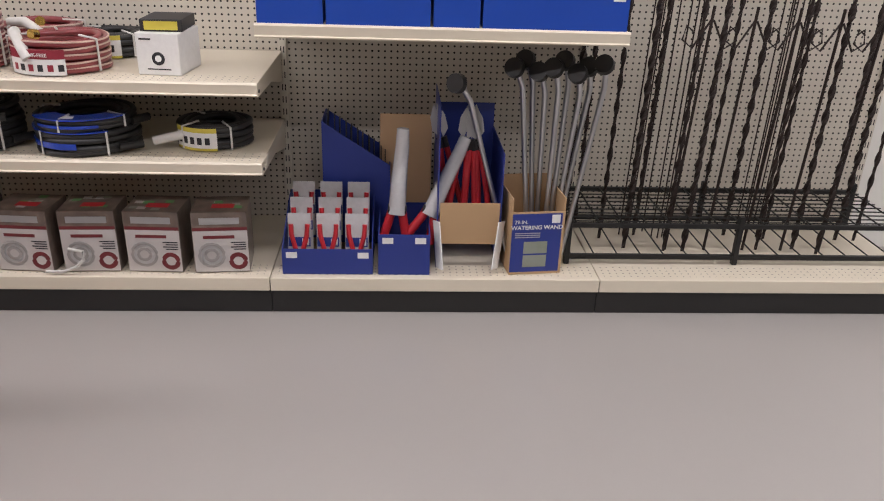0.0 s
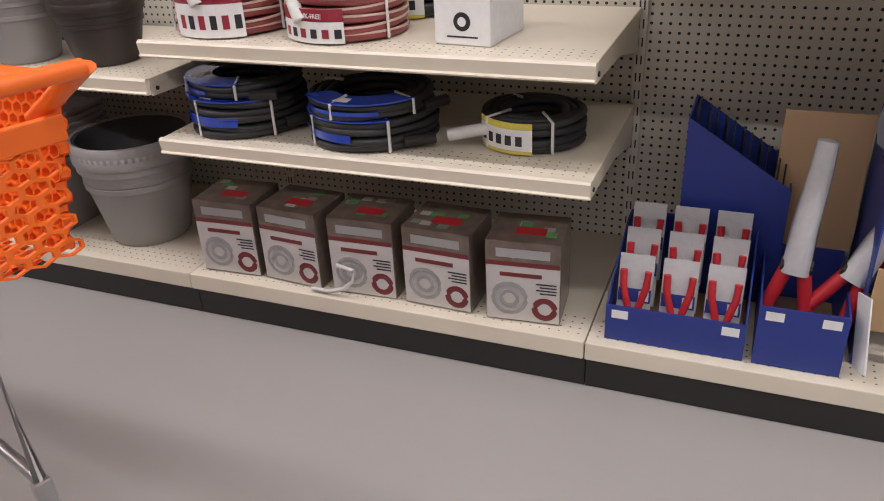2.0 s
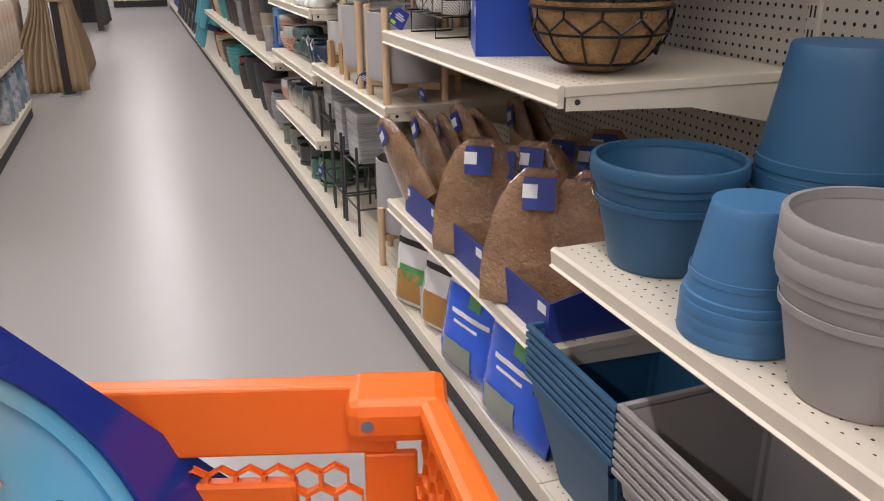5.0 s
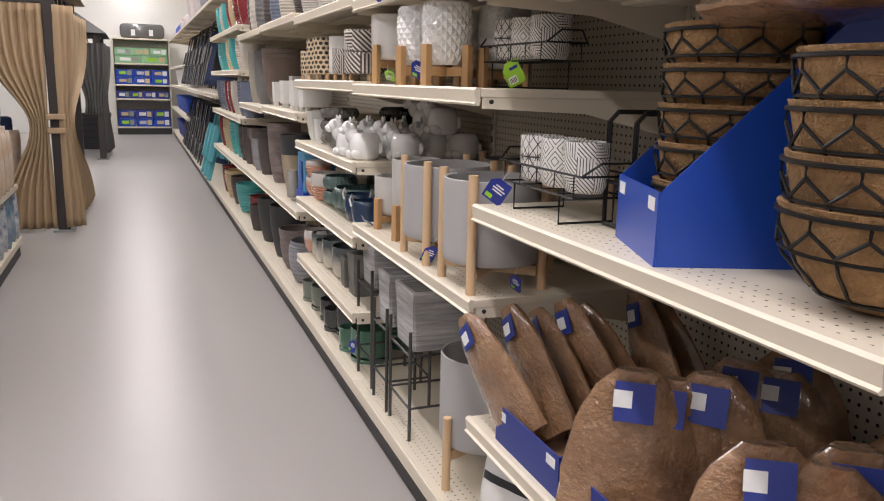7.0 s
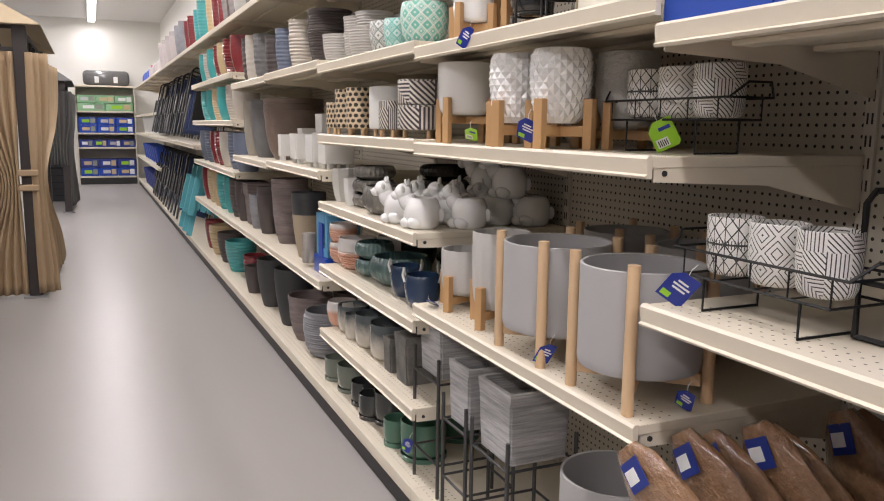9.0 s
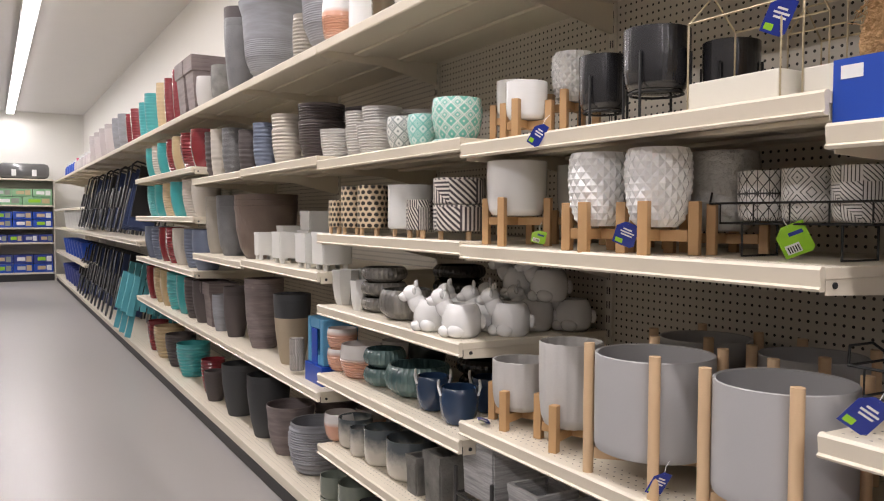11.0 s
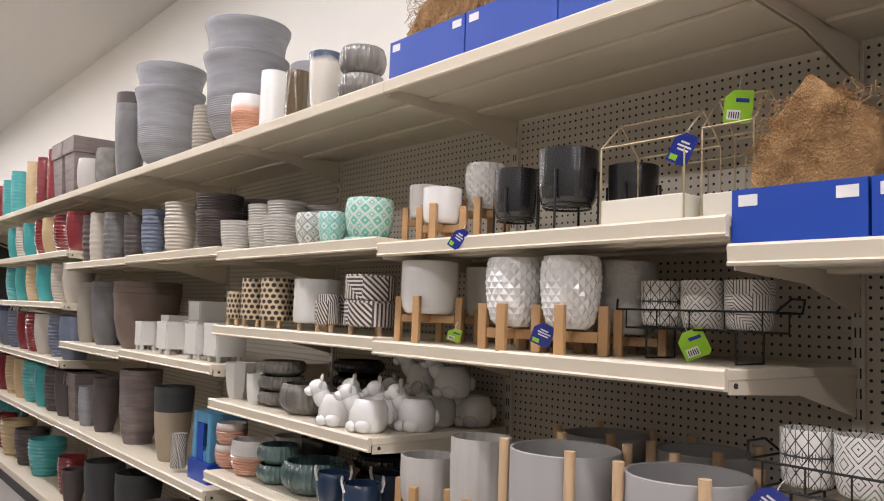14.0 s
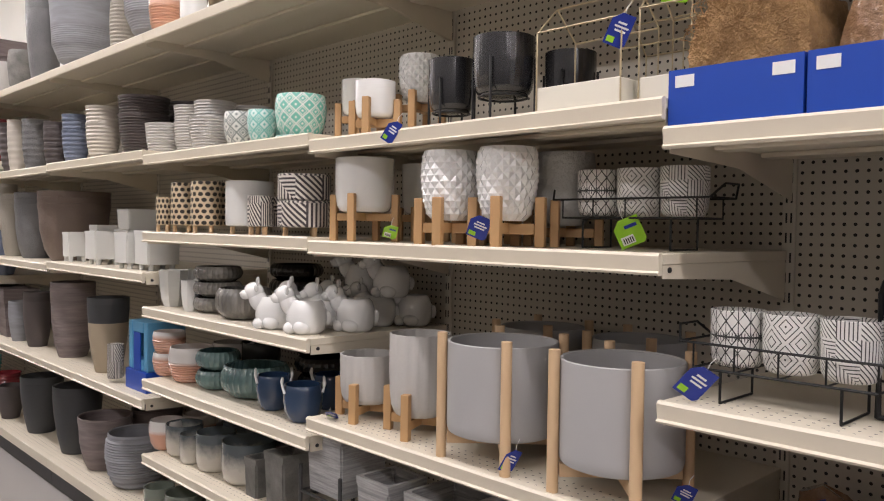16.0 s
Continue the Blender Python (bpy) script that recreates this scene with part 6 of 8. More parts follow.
# open blue box with loppers
t = thing("tool_box", "torn open blue card box holding long loppers", "display box", "tool boxes", pose(-0.32, -4.385, D))
for b in ((-0.20, 0.16, 0.115, 0.119, 0, 0.62), (-0.20, 0.16, -0.119, -0.115, 0, 0.45), (0.155, 0.16, -0.1145, 0.1145, 0, 0.55)):
    part("panel", boxm(*b), M_BLUEBOX_MATT, t)
part("torn_flap", boxm(-0.003, 0.0, -0.11, 0.11, 0, 0.17, m=pose(-0.20, 0, 0.10, 0, -6, 0)), M_KRAFT, t, "folded kraft card flap")
part("side_flap", boxm(-0.06, 0.0, -0.002, 0.002, -0.10, 0.08, m=pose(-0.205, 0.125, 0.11, 0, 14, 20)), M_PAPER, t, "white torn side flap")
part("side_flap", boxm(-0.06, 0.0, -0.002, 0.002, -0.10, 0.08, m=pose(-0.205, -0.125, 0.11, 0, 14, -30)), M_PAPER, t, "white torn side flap")
for i, (y, dy) in enumerate(((-4.33, 0.03), (-4.40, -0.01), (-4.45, -0.03), (-4.36, 0.0))):
    t = thing("loppers", "long-handled loppers with red grips and steel blades", "garden tool", "loppers", pose(-0.44 + 0.05 * (i // 3), y, D + 0.10, -6 * (i - 1), 8, 0))
    for s in (-1, 1):
        part("handle", wire(bmesh.new(), [(0, s * 0.03, 0.02), (0, s * 0.022, 0.2), (0, s * 0.012, 0.33)], 0.011, 8), M_REDGRIP, t, smooth=60)
        part("ferrule", rod(bmesh.new(), (0, s * 0.012, 0.33), (0, s * 0.008, 0.37), 0.012, 8), M_BLACKPL, t)
        bm = bmesh.new()
        pts = [(s * 0.006, 0.37), (s * 0.03, 0.40), (s * 0.028, 0.45), (s * 0.005, 0.50), (-s * 0.006, 0.44)]
        a, b = [bm.verts.new((-0.004 + s * 0.003, p[0], p[1])) for p in pts], [bm.verts.new((0.001 + s * 0.003, p[0], p[1])) for p in pts]
        for k in range(5):
            bm.faces.new((a[k], a[(k + 1) % 5], b[(k + 1) % 5], b[k]))
        bm.faces.new(a)
        bm.faces.new(b[::-1])
        part("blade", bm, M_STEEL, t, "steel blade")
# wand box
t = thing("wand_box", "blue and white card box of watering wands", "display box", "", pose(-0.47, -4.625, D, 0, 0, 6))
for b in ((-0.10, -0.096, -0.10, 0.10, 0, 0.25), (0.096, 0.10, -0.10, 0.10, 0, 0.33), (-0.0955, 0.0955, 0.096, 0.10, 0, 0.30), (-0.0955, 0.0955, -0.10, -0.096, 0, 0.30)):
    part("panel", boxm(*b), M_KRAFT, t, "card panel")
part("front_print", boxm(-0.1015, -0.1005, -0.09, 0.098, 0.01, 0.243), M_BLUEBOX_MATT, t, "navy printed front")
words("29-IN.", 0.02, M_PAPER, pose(-0.1025, 0.065, 0.205, 90, 0, -90), t)
words("WATERING WAND", 0.0225, M_PAPER, pose(-0.1025, 0.004, 0.182, 90, 0, -90), t, bold=True)
for z0 in (0.165, 0.157, 0.149):
    part("small_print", boxm(-0.1022, -0.1016, -0.01, 0.085, z0, z0 + 0.0035), M_STEEL, t)
for z0 in (0.085, 0.03):
    part("printed_photo", boxm(-0.1022, -0.1016, -0.04, 0.05, z0, z0 + 0.048), M_LAWN, t, "small printed garden photo")
part("sticker", boxm(-0.1022, -0.1016, -0.082, -0.05, 0.205, 0.238), M_PAPER, t)
for i in range(9):
    a = (i - 4) / 4
    t = thing("watering_wand", "silver watering wand with a black round head", "watering wand", "watering wands", pose(-0.50 + 0.018 * (i % 4), -4.60 - 0.018 * i if i else -4.54, D + 0.05, 9 * a + 2 if i else -16, 5 + 2 * (i % 3), 0))
    L0 = 0.60 + 0.02 * (i % 3)
    part("tube", wire(bmesh.new(), [(0, 0, 0), (0, 0, L0), (-0.02, 0.015, L0 + 0.05)], 0.0105, 10), M_STEEL, t, smooth=60)
    part("neck", rod(bmesh.new(), (-0.02, 0.015, L0 + 0.05), (-0.035, 0.028, L0 + 0.075), 0.016, 12), M_STEEL, t)
    part("head", rod(bmesh.new(), (-0.035, 0.028, L0 + 0.075), (-0.055, 0.04, L0 + 0.082), 0.036, 18, 0.034), M_BLACKPL, t, "black spray head")
# boxes on the shelf above
for y0, y1 in ((-3.875, -3.665), (-4.22, -3.885), (-4.38, -4.23), (-4.865, -4.39)):
    card_tray(-0.60, -0.2, y0, y1, 1.05, 0.13, 0.2)
for y in (-4.05, -4.3, -4.55, -4.7):
    t = thing("hose_nozzle", "grey and black hose nozzle in a card tray", "garden tool", "hose nozzles", pose(-0.50, y, 1.058, 0, 0, 60))
    part("body", lathe([(0, 0), (0.03, 0), (0.03, 0.06), (0.02, 0.08), (0.022, 0.12), (0, 0.12)], 14), M_BLACKPL, t, smooth=40)
    part("tip", lathe([(0, 0.121), (0.024, 0.121), (0.028, 0.145), (0, 0.15)], 14), M_STEEL, t, smooth=40)

# ---- garden stake rack ----
t = thing("stake_rack", "low black metal rack full of garden stakes", "rack", "", pose(0, 0, D))
Y0, Y1, XA, XB = -6.12, -4.765, -0.47, -0.06
M_RACK = surface("black_rack_steel", (0.02, 0.02, 0.02), 0.45, metal=0.4)
for z in (0.03, 0.16):
    for x in (XA, XB):
        part("rail", boxm(x - 0.009, x + 0.009, Y0, Y1, z - 0.009, z + 0.009, 0.002), M_RACK, t)
for x in (XA, XB):
    for y in (Y0 + 0.01, (Y0 + Y1) / 2, Y1 - 0.01):
        part("post", boxm(x - 0.012, x + 0.012, y - 0.01, y + 0.01, 0.0, 0.20, 0.002), M_RACK, t)
for i in range(9):
    x = XA + 0.012 + (XB - XA - 0.024) * (i + .5) / 9
    part("long_wire", rod(bmesh.new(), (x, Y0, 0.163), (x, Y1, 0.163), 0.003), M_RACK, t)
for i in range(15):
    y = Y0 + 0.03 + (Y1 - Y0 - 0.06) * i / 14
    for z in (0.03, 0.17):
        part("cross_wire", rod(bmesh.new(), (XA, y, z), (XB, y, z), 0.003), M_RACK, t)


def twisted(bm, a, b, r, turns=14):
    a, b = Vector(a), Vector(b)
    q = (b - a).to_track_quat("Z", "Y").to_matrix()
    n = turns * 6
    prev = None
    for i in range(n + 1):
        ang = 2 * math.pi * turns * i / n / 2
        ring = [bm.verts.new(a.lerp(b, i / n) + q @ Vector((math.cos(ang + k * math.pi / 2) * r * (1.3 if k % 2 else 0.75), math.sin(ang + k * math.pi / 2) * r * (1.3 if k % 2 else 0.75), 0))) for k in range(4)]
        if prev:
            for k in range(4):
                bm.faces.new((prev[k], prev[(k + 1) % 4], ring[(k + 1) % 4], ring[k]))
        prev = ring
    return bm


rnd = random.Random(11)
M_STAKE = surface("dark_bronze_stake", (0.03, 0.02, 0.017), 0.45, metal=0.5)
for i in range(17):
    y = -4.80 - i * 0.078
    x = -0.40 + 0.30 * rnd.random()
    t = thing("garden_stake", "tall twisted dark metal garden stake", "garden stake", "twisted stakes", pose(x, y, D + 0.012))
    dy = -0.015 - 0.004 * i * rnd.uniform(0.6, 1.2) * 0.5
    part("shaft", twisted(bmesh.new(), (0, 0, 0), (0.02, dy * 1.3, 1.35), 0.0085 + 0.002 * (i % 3 == 0)), M_STAKE, t)
for i in range(16):
    y = -5.05 - 0.022 * i - (0.3 if i > 8 else 0)
    t = thing("garden_stake", "thin straight black metal garden stake", "garden stake", "thin stakes", pose(-0.28 + 0.15 * rnd.random(), y, D + 0.012))
    part("shaft", rod(bmesh.new(), (0, 0, 0), (0.03, -0.04, 1.3), 0.0032, 6), M_STAKE, t)
for i in range(5):
    y = -5.2 - 0.16 * i
    t = thing("shepherd_hook", "black metal shepherd hook with curled arms", "garden stake", "shepherd hooks", pose(-0.36, y, D + 0.012))
    part("shaft", rod(bmesh.new(), (0, 0, 0), (0.0, -0.04, 0.95), 0.006), M_STAKE, t)
    for s in (-1, 1):
        part("arm", wire(bmesh.new(), [(0, -0.04 + s * 0.005, 0.9), (0, -0.04 + s * 0.06, 0.80), (0, -0.04 + s * 0.1, 0.83), (0, -0.04 + s * 0.09, 0.88), (0, -0.04 + s * 0.065, 0.86)], 0.004), M_STAKE, t)

# ---- the orange cart with its load ----
M_ORANGE = surface("orange_plastic", (0.95, 0.17, 0.012), 0.38, grain=60, amount=0.05, bump=0.05, stain=6)
M_CHROME = surface("zinc_tube", (0.5, 0.5, 0.5), 0.3, metal=0.9)
CART = pose(-1.16, -1.97, 0, 0, 0, -17.8)
cart = thing("shopping_cart", "orange plastic shopping cart with honeycomb sides, half full", "shopping cart", "", CART)
BW, BL, ZT, ZB = 0.50, 0.86, 0.95, 0.635


def hexgrid(bm, w, h, pitch, th, bar, skip=None, m=None):
    """A honeycomb sheet in its own x (across) and y (up), th thick along z."""
    r = pitch / math.sqrt(3)
    start = len(bm.verts)
    made = []
    rows = int(h / (1.5 * r)) + 1
    for j in range(rows):
        for i in range(int(w / pitch) + 1):
            cx, cy = (i + 0.5 * (j % 2)) * pitch + pitch / 2, j * 1.5 * r + r
            if cx + pitch / 2 > w + 1e-4 or cy + r > h + 1e-4 or (skip and skip(cx, cy)):
                continue
            rings = []
            for rad, z in ((r, 0), (r - bar, 0), (r - bar, th), (r, th)):
                rings.append([bm.verts.new((cx + math.cos(math.pi / 6 + k * math.pi / 3) * rad, cy + math.sin(math.pi / 6 + k * math.pi / 3) * rad, z)) for k in range(6)])
            made += [v for g in rings for v in g]
            for g0, g1 in zip(rings, rings[1:]):
                for k in range(6):
                    bm.faces.new((g0[k], g0[(k + 1) % 6], g1[(k + 1) % 6], g1[k]))
    if m is not None:
        bmesh.ops.transform(bm, matrix=m, verts=made)
    return bm


def frame_of(origin, across, up):
    a, u = Vector(across).normalized(), Vector(up).normalized()
    n = a.cross(u)
    return Matrix(((a.x, u.x, n.x, origin[0]), (a.y, u.y, n.y, origin[1]), (a.z, u.z, n.z, origin[2]), (0, 0, 0, 1)))


# rim
part("rim_front", boxm(-BW - 0.012, 0.012, -0.014, 0.014, ZT - 0.012, ZT + 0.012, 0.008), M_ORANGE, cart)
for x in (0, -BW):
    part("rim_side", boxm(x - 0.014, x + 0.014, -BL, -0.0145, ZT - 0.012, ZT + 0.012, 0.008), M_ORANGE, cart)
part("corner_cap", boxm(-0.075, 0.019, -0.05, 0.019, ZT - 0.03, ZT + 0.0135, 0.012), M_ORANGE, cart)
part("screw", rod(bmesh.new(), (-0.055, -0.0515, ZT - 0.008), (-0.055, -0.0495, ZT - 0.008), 0.006, 10), M_CHROME, cart)
# front panel: it leans inwards to the floor
FP = frame_of((-BW + 0.03, -0.055, ZB - 0.005), (1, 0, 0), (0, 0.045, ZT - ZB))
HX = BW - 0.06
part("front_band", boxm(0, HX, 0.266, 0.335, -0.006, 0.006, 0.003, m=FP), M_ORANGE, cart)
part("front_foot", boxm(0, HX, 0.0, 0.06, -0.006, 0.006, 0.003, m=FP), M_ORANGE, cart)
part("front_post", boxm(HX - 0.031, HX + 0.02, 0.0605, 0.2655, -0.006, 0.006, 0.003, m=FP), M_ORANGE, cart)
part("front_post", boxm(0, 0.031, 0.0605, 0.2655, -0.006, 0.006, 0.003, m=FP), M_ORANGE, cart)
tagged(part("front_honeycomb", hexgrid(bmesh.new(), HX - 0.058, 0.21, 0.027, 0.010, 0.0022, m=FP @ Matrix.Translation((0.029, 0.059, -0.005))), M_ORANGE, cart), kind="stuff")
part("front_plaque", boxm(0.10, HX - 0.096, 0.165, 0.239, -0.009, 0.009, 0.004, m=FP), M_ORANGE, cart, "blank raised plaque")
# sides
for nm, x, s in (("right", 0.0, -1), ("left", -BW, 1)):
    m = frame_of((x + s * 0.045, -BL + 0.02, ZB - 0.002), (0, 1, 0), (-s * 0.04, 0, ZT - ZB))
    tagged(part("side_honeycomb", hexgrid(bmesh.new(), BL - 0.05, 0.335, 0.026, 0.012, 0.003, m=m), M_ORANGE, cart, "fine honeycomb side panel"), kind="stuff")
m = frame_of((-BW + 0.045, -BL + 0.02, ZB), (1, 0, 0), (0, 1, 0))
tagged(part("floor_grid", hexgrid(bmesh.new(), BW - 0.09, BL - 0.08, 0.030, 0.008, 0.004, m=m), M_ORANGE, cart, "honeycomb basket floor"), kind="stuff")
part("back_band", boxm(-BW + 0.015, -0.015, -BL - 0.008, -BL + 0.008, ZT - 0.10, ZT - 0.05, 0.004), M_ORANGE, cart)
m = frame_of((-BW + 0.02, -BL + 0.004, ZB), (1, 0, 0), (0, 0, 1))
tagged(part("back_honeycomb", hexgrid(bmesh.new(), BW - 0.04, ZT - ZB - 0.095, 0.030, 0.008, 0.004, m=m), M_ORANGE, cart, "honeycomb rear gate"), kind="stuff")
for x in (-0.02, -BW + 0.02):
    part("handle_arm", wire(bmesh.new(), [(x, -BL + 0.05, ZT - 0.06), (x, -BL - 0.04, ZT + 0.0), (x, -BL - 0.10, ZT + 0.04)], 0.014, 10), M_ORANGE, cart, smooth=60)
part("push_handle", rod(bmesh.new(), (-BW + 0.02, -BL - 0.10, ZT + 0.04), (-0.02, -BL - 0.10, ZT + 0.04), 0.016, 14), M_ORANGE, cart, smooth=60)
for x in (-0.07, -BW + 0.07):
    part("frame_tube", wire(bmesh.new(), [(x, -BL + 0.04, ZB - 0.01), (x, -BL + 0.02, 0.2), (x, -0.1, 0.16), (x, -0.12, 0.11)], 0.013, 10), M_CHROME, cart, smooth=60)
    for y in (-BL + 0.02, -0.12):
        w = part("wheel", rod(bmesh.new(), (x - 0.014, y, 0.06), (x + 0.014, y, 0.06), 0.0598, 24), M_BLACKPL, cart, "black rubber wheel", 40)
        part("hub", rod(bmesh.new(), (x - 0.017, y, 0.06), (x + 0.017, y, 0.06), 0.022, 14), M_CHROME, w)
        part("fork", boxm(x - 0.018, x + 0.018, y - 0.012, y + 0.012, 0.121, 0.2, 0.003), M_CHROME, cart)

# the basket widens to the handle
for ob in cart.children:
    if ob.name.split(".")[0] in ("rim_side", "side_honeycomb", "floor_grid", "back_band", "back_honeycomb", "handle_arm", "push_handle"):
        for v in ob.data.vertices:
            v.co.x = -BW / 2 + (v.co.x + BW / 2) * (1 + 0.9 * max(0.0, -v.co.y - 0.02))

# bird bath carton: its face leans back over the basket's side
M_CARTON_BLUE = surface("deep_blue_print", (0.010, 0.03, 0.30), 0.28, grain=30, amount=0.06, coat=0.4)
M_GRAVEL = surface("dark_gravel_print", (0.06, 0.05, 0.055), 0.4, second=(0.30, 0.25, 0.26), grain=130, amount=0.3, coat=0.3)
M_CARTON_WHITE = surface("pale_carton_base", (0.62, 0.53, 0.51), 0.6, amount=0.04)
M_DISH = surface("painted_glass_sky", (0.62, 0.60, 0.40), 0.12, second=(0.40, 0.56, 0.48), grain=14, amount=0.08, stain=9, coat=1.0)
dnt = M_DISH.node_tree
dsep = dnt.nodes.new("ShaderNodeSeparateXYZ")
dnt.links.new(coords(dnt), dsep.inputs[0])
dfac = maths(dnt, "ADD", maths(dnt, "ADD", dsep.outputs[0], maths(dnt, "MULTIPLY", dsep.outputs[1], 0.55)), maths(dnt, "MULTIPLY", noise_of(dnt, coords(dnt), 14.0), 0.06))
dold = dnt.nodes["Principled BSDF"].inputs["Base Color"].links[0].from_socket
dnt.links.new(mixed(dnt, ramp(dnt, dfac, 0.0, 0.16), dold, (0.13, 0.52, 0.80)), dnt.nodes["Principled BSDF"].inputs["Base Color"])
M_TURTLE = surface("teal_glass_shell", (0.025, 0.27, 0.33), 0.2, second=(0.01, 0.13, 0.18), grain=40, amount=0.14, bump=0.3, coat=1.0)
M_SKIN = surface("green_glass_scales", (0.16, 0.33, 0.20), 0.2, second=(0.22, 0.24, 0.08), grain=22, amount=0.16, bump=0.4, coat=1.0)
M_SCALLOP = surface("red_glass_scallop", (0.42, 0.02, 0.02), 0.2, second=(0.30, 0.015, 0.02), grain=12, amount=0.1, coat=1.0)
M_SCALLOP_TIP = surface("cream_glass_scallop", (0.62, 0.47, 0.40), 0.2, coat=1.0)
M_AQUALINE = surface("aqua_paint_line", (0.01, 0.30, 0.48), 0.2, coat=1.0)
M_SEAWEED = surface("seaweed_paint", (0.04, 0.24, 0.25), 0.2, coat=1.0)
M_CORAL = surface("pale_coral_print", (0.30, 0.45, 0.44), 0.5, second=(0.1, 0.2, 0.2), grain=60, amount=0.2)
M_SOLAR = surface("solar_cell", (0.03, 0.018, 0.018), 0.15, coat=1.0)
BOXM = CART @ Matrix.Translation((-0.298, -0.255, 0.955)) @ Euler((0.696, 0.934, 0.667)).to_matrix().to_4x4()
carton = thing("bird_bath_carton", "deep blue window carton holding a painted glass turtle bird bath", "box", "", BOXM)
EA, EB, W2, H2, DP = 0.197, 0.163, 0.25, 0.20, 0.12
# front card with an oval window
bm = bmesh.new()
N = 64
rim, edge, cutoff = [], [], []
for i in range(N):
    a = 2 * math.pi * i / N
    c, s = math.cos(a), math.sin(a)
    rim.append((EA * c, EB * s))
    k = min(W2 / abs(c) if abs(c) > 1e-6 else 9, H2 / abs(s) if abs(s) > 1e-6 else 9)
    edge.append((k * c, k * s))
for z in (0.0, -0.004):
    for lst in (rim, edge):
        cutoff.append([bm.verts.new((p[0], p[1], z)) for p in lst])
for a, b in ((0, 1), (1, 3), (3, 2), (2, 0)):
    for i in range(N):
        f = bm.faces.new((cutoff[a][i], cutoff[a][(i + 1) % N], cutoff[b][(i + 1) % N], cutoff[b][i]))
        mid = f.calc_center_median()
        f.material_index = 1 if mid.x > 0.02 and (mid.y < -0.02 or mid.x > 0.2) else 0
ob = part("window_front", bm, [M_CARTON_BLUE, M_GRAVEL], carton, "blue front card with a large oval window")
for b, mt, lb in (((-W2, W2, -H2, -H2 + 0.003, -DP, -0.0045), M_CARTON_WHITE, "pale unprinted base"), ((-W2, W2, H2 - 0.003, H2, -DP, -0.0045), M_CARTON_BLUE, "blue top"), ((-W2, -W2 + 0.003, -H2 + .0035, H2 - .0035, -DP, -0.0045), M_CARTON_BLUE, "blue side"), ((W2 - 0.003, W2, -H2 + .0035, H2 - .0035, -DP, -0.0045), M_GRAVEL, "dark printed side"), ((-W2 + .0035, W2 - .0035, -H2 + .0035, H2 - .0035, -DP, -DP + 0.003), M_CARTON_BLUE, "blue back")):
    part("card_panel", boxm(*b), mt, carton, lb)
dish = part("glass_dish", lathe([(0, -0.045), (0.08, -0.042), (0.15, -0.034), (0.19, -0.018), (0.20, -0.008), (0.196, -0.006), (0.18, -0.012)], 56), M_DISH, carton, "sky blue painted glass dish", 60)
dish.matrix_basis = Matrix.Diagonal((1.0, 0.84, 1.0, 1.0))


def lens(x, y, a, b, h, mat, nm, lb="", rz=0, z=-0.04, k=1.0, ripple=0):
    bm = bmesh.new()
    lathe([(0, 0), (1.0, 0.0), (0.93, 0.35), (0.72, 0.68), (0.4, 0.92), (0, 1.0)], 40 if a > 0.02 else 12, (lambda q, w: 1 + 0.06 * math.cos(ripple * q)) if ripple else None, bm)
    bmesh.ops.transform(bm, matrix=pose(x, y, z, 0, 0, rz) @ Matrix.Diagonal((a, b, h, 1)), verts=bm.verts[:])
    return part(nm, bm, mat, carton, lb, 50)


lens(-0.048, -0.052, 0.082, 0.066, 0.036, M_TURTLE, "turtle_shell", "domed teal glass shell", 14)
for i in range(3):
    rr = 0.8 - 0.22 * i
    bm = wire(bmesh.new(), [(-0.048 + math.cos(a * .3142) * 0.082 * rr, -0.052 + math.sin(a * .3142) * 0.066 * rr, -0.038 + 0.036 * (1 - rr ** 2.2)) for a in range(20)], 0.0014, 5, True)
    part("shell_groove", bm, M_SEAWEED, carton, "raised shell line", 60)
for i in range(10):
    a = i * 0.6283
    p = lambda q: (-0.048 + math.cos(a) * 0.082 * q, -0.052 + math.sin(a) * 0.066 * q, -0.038 + 0.036 * (1 - q ** 2.2))
    part("shell_groove", wire(bmesh.new(), [p(0.45), p(0.7), p(0.96)], 0.0014, 5), M_SEAWEED, carton, "raised shell line")
for i in range(30):
    q = 0.25 + 0.68 * ((i * 0.618) % 1.0) ** 0.5
    a = i * 2.399
    lens(-0.048 + math.cos(a) * 0.082 * q, -0.052 + math.sin(a) * 0.066 * q, 0.0105, 0.0085, 0.0022, M_TURTLE, "shell_scute", "", math.degrees(a), z=-0.0385 + 0.036 * (1 - q ** 2.2), ripple=6)
for cx, cy, ln, wd, rz in ((-0.125, 0.008, 0.055, 0.016, 10), (0.06, -0.085, 0.055, 0.016, -32), (0.016, 0.018, 0.03, 0.02, -30)):
    for i in range(26):
        u, v = ((i * 0.618) % 1.0) * 2 - 1, ((i * 0.382 + 0.13 * i) % 1.0) * 2 - 1
        v *= math.sqrt(max(0.0, 1 - u * u))
        ca, sa = math.cos(math.radians(rz)), math.sin(math.radians(rz))
        lens(cx + ca * u * ln - sa * v * wd, cy + sa * u * ln + ca * v * wd, 0.0055, 0.0042, 0.003, M_SKIN, "scale", "", rz + 30, z=-0.040 + 0.0145 * (1 - 0.6 * u * u) * (1.35 if ln < 0.04 else 1.0), k=1.0)
lens(-0.026, -0.042, 0.031, 0.029, 0.008, M_BLACKPL, "solar_collar", "black collar", z=-0.008)
part("solar_cell", boxm(-0.041, -0.011, -0.055, -0.029, 0.0, 0.0025, 0.001), M_SOLAR, carton, "small brown solar cell")
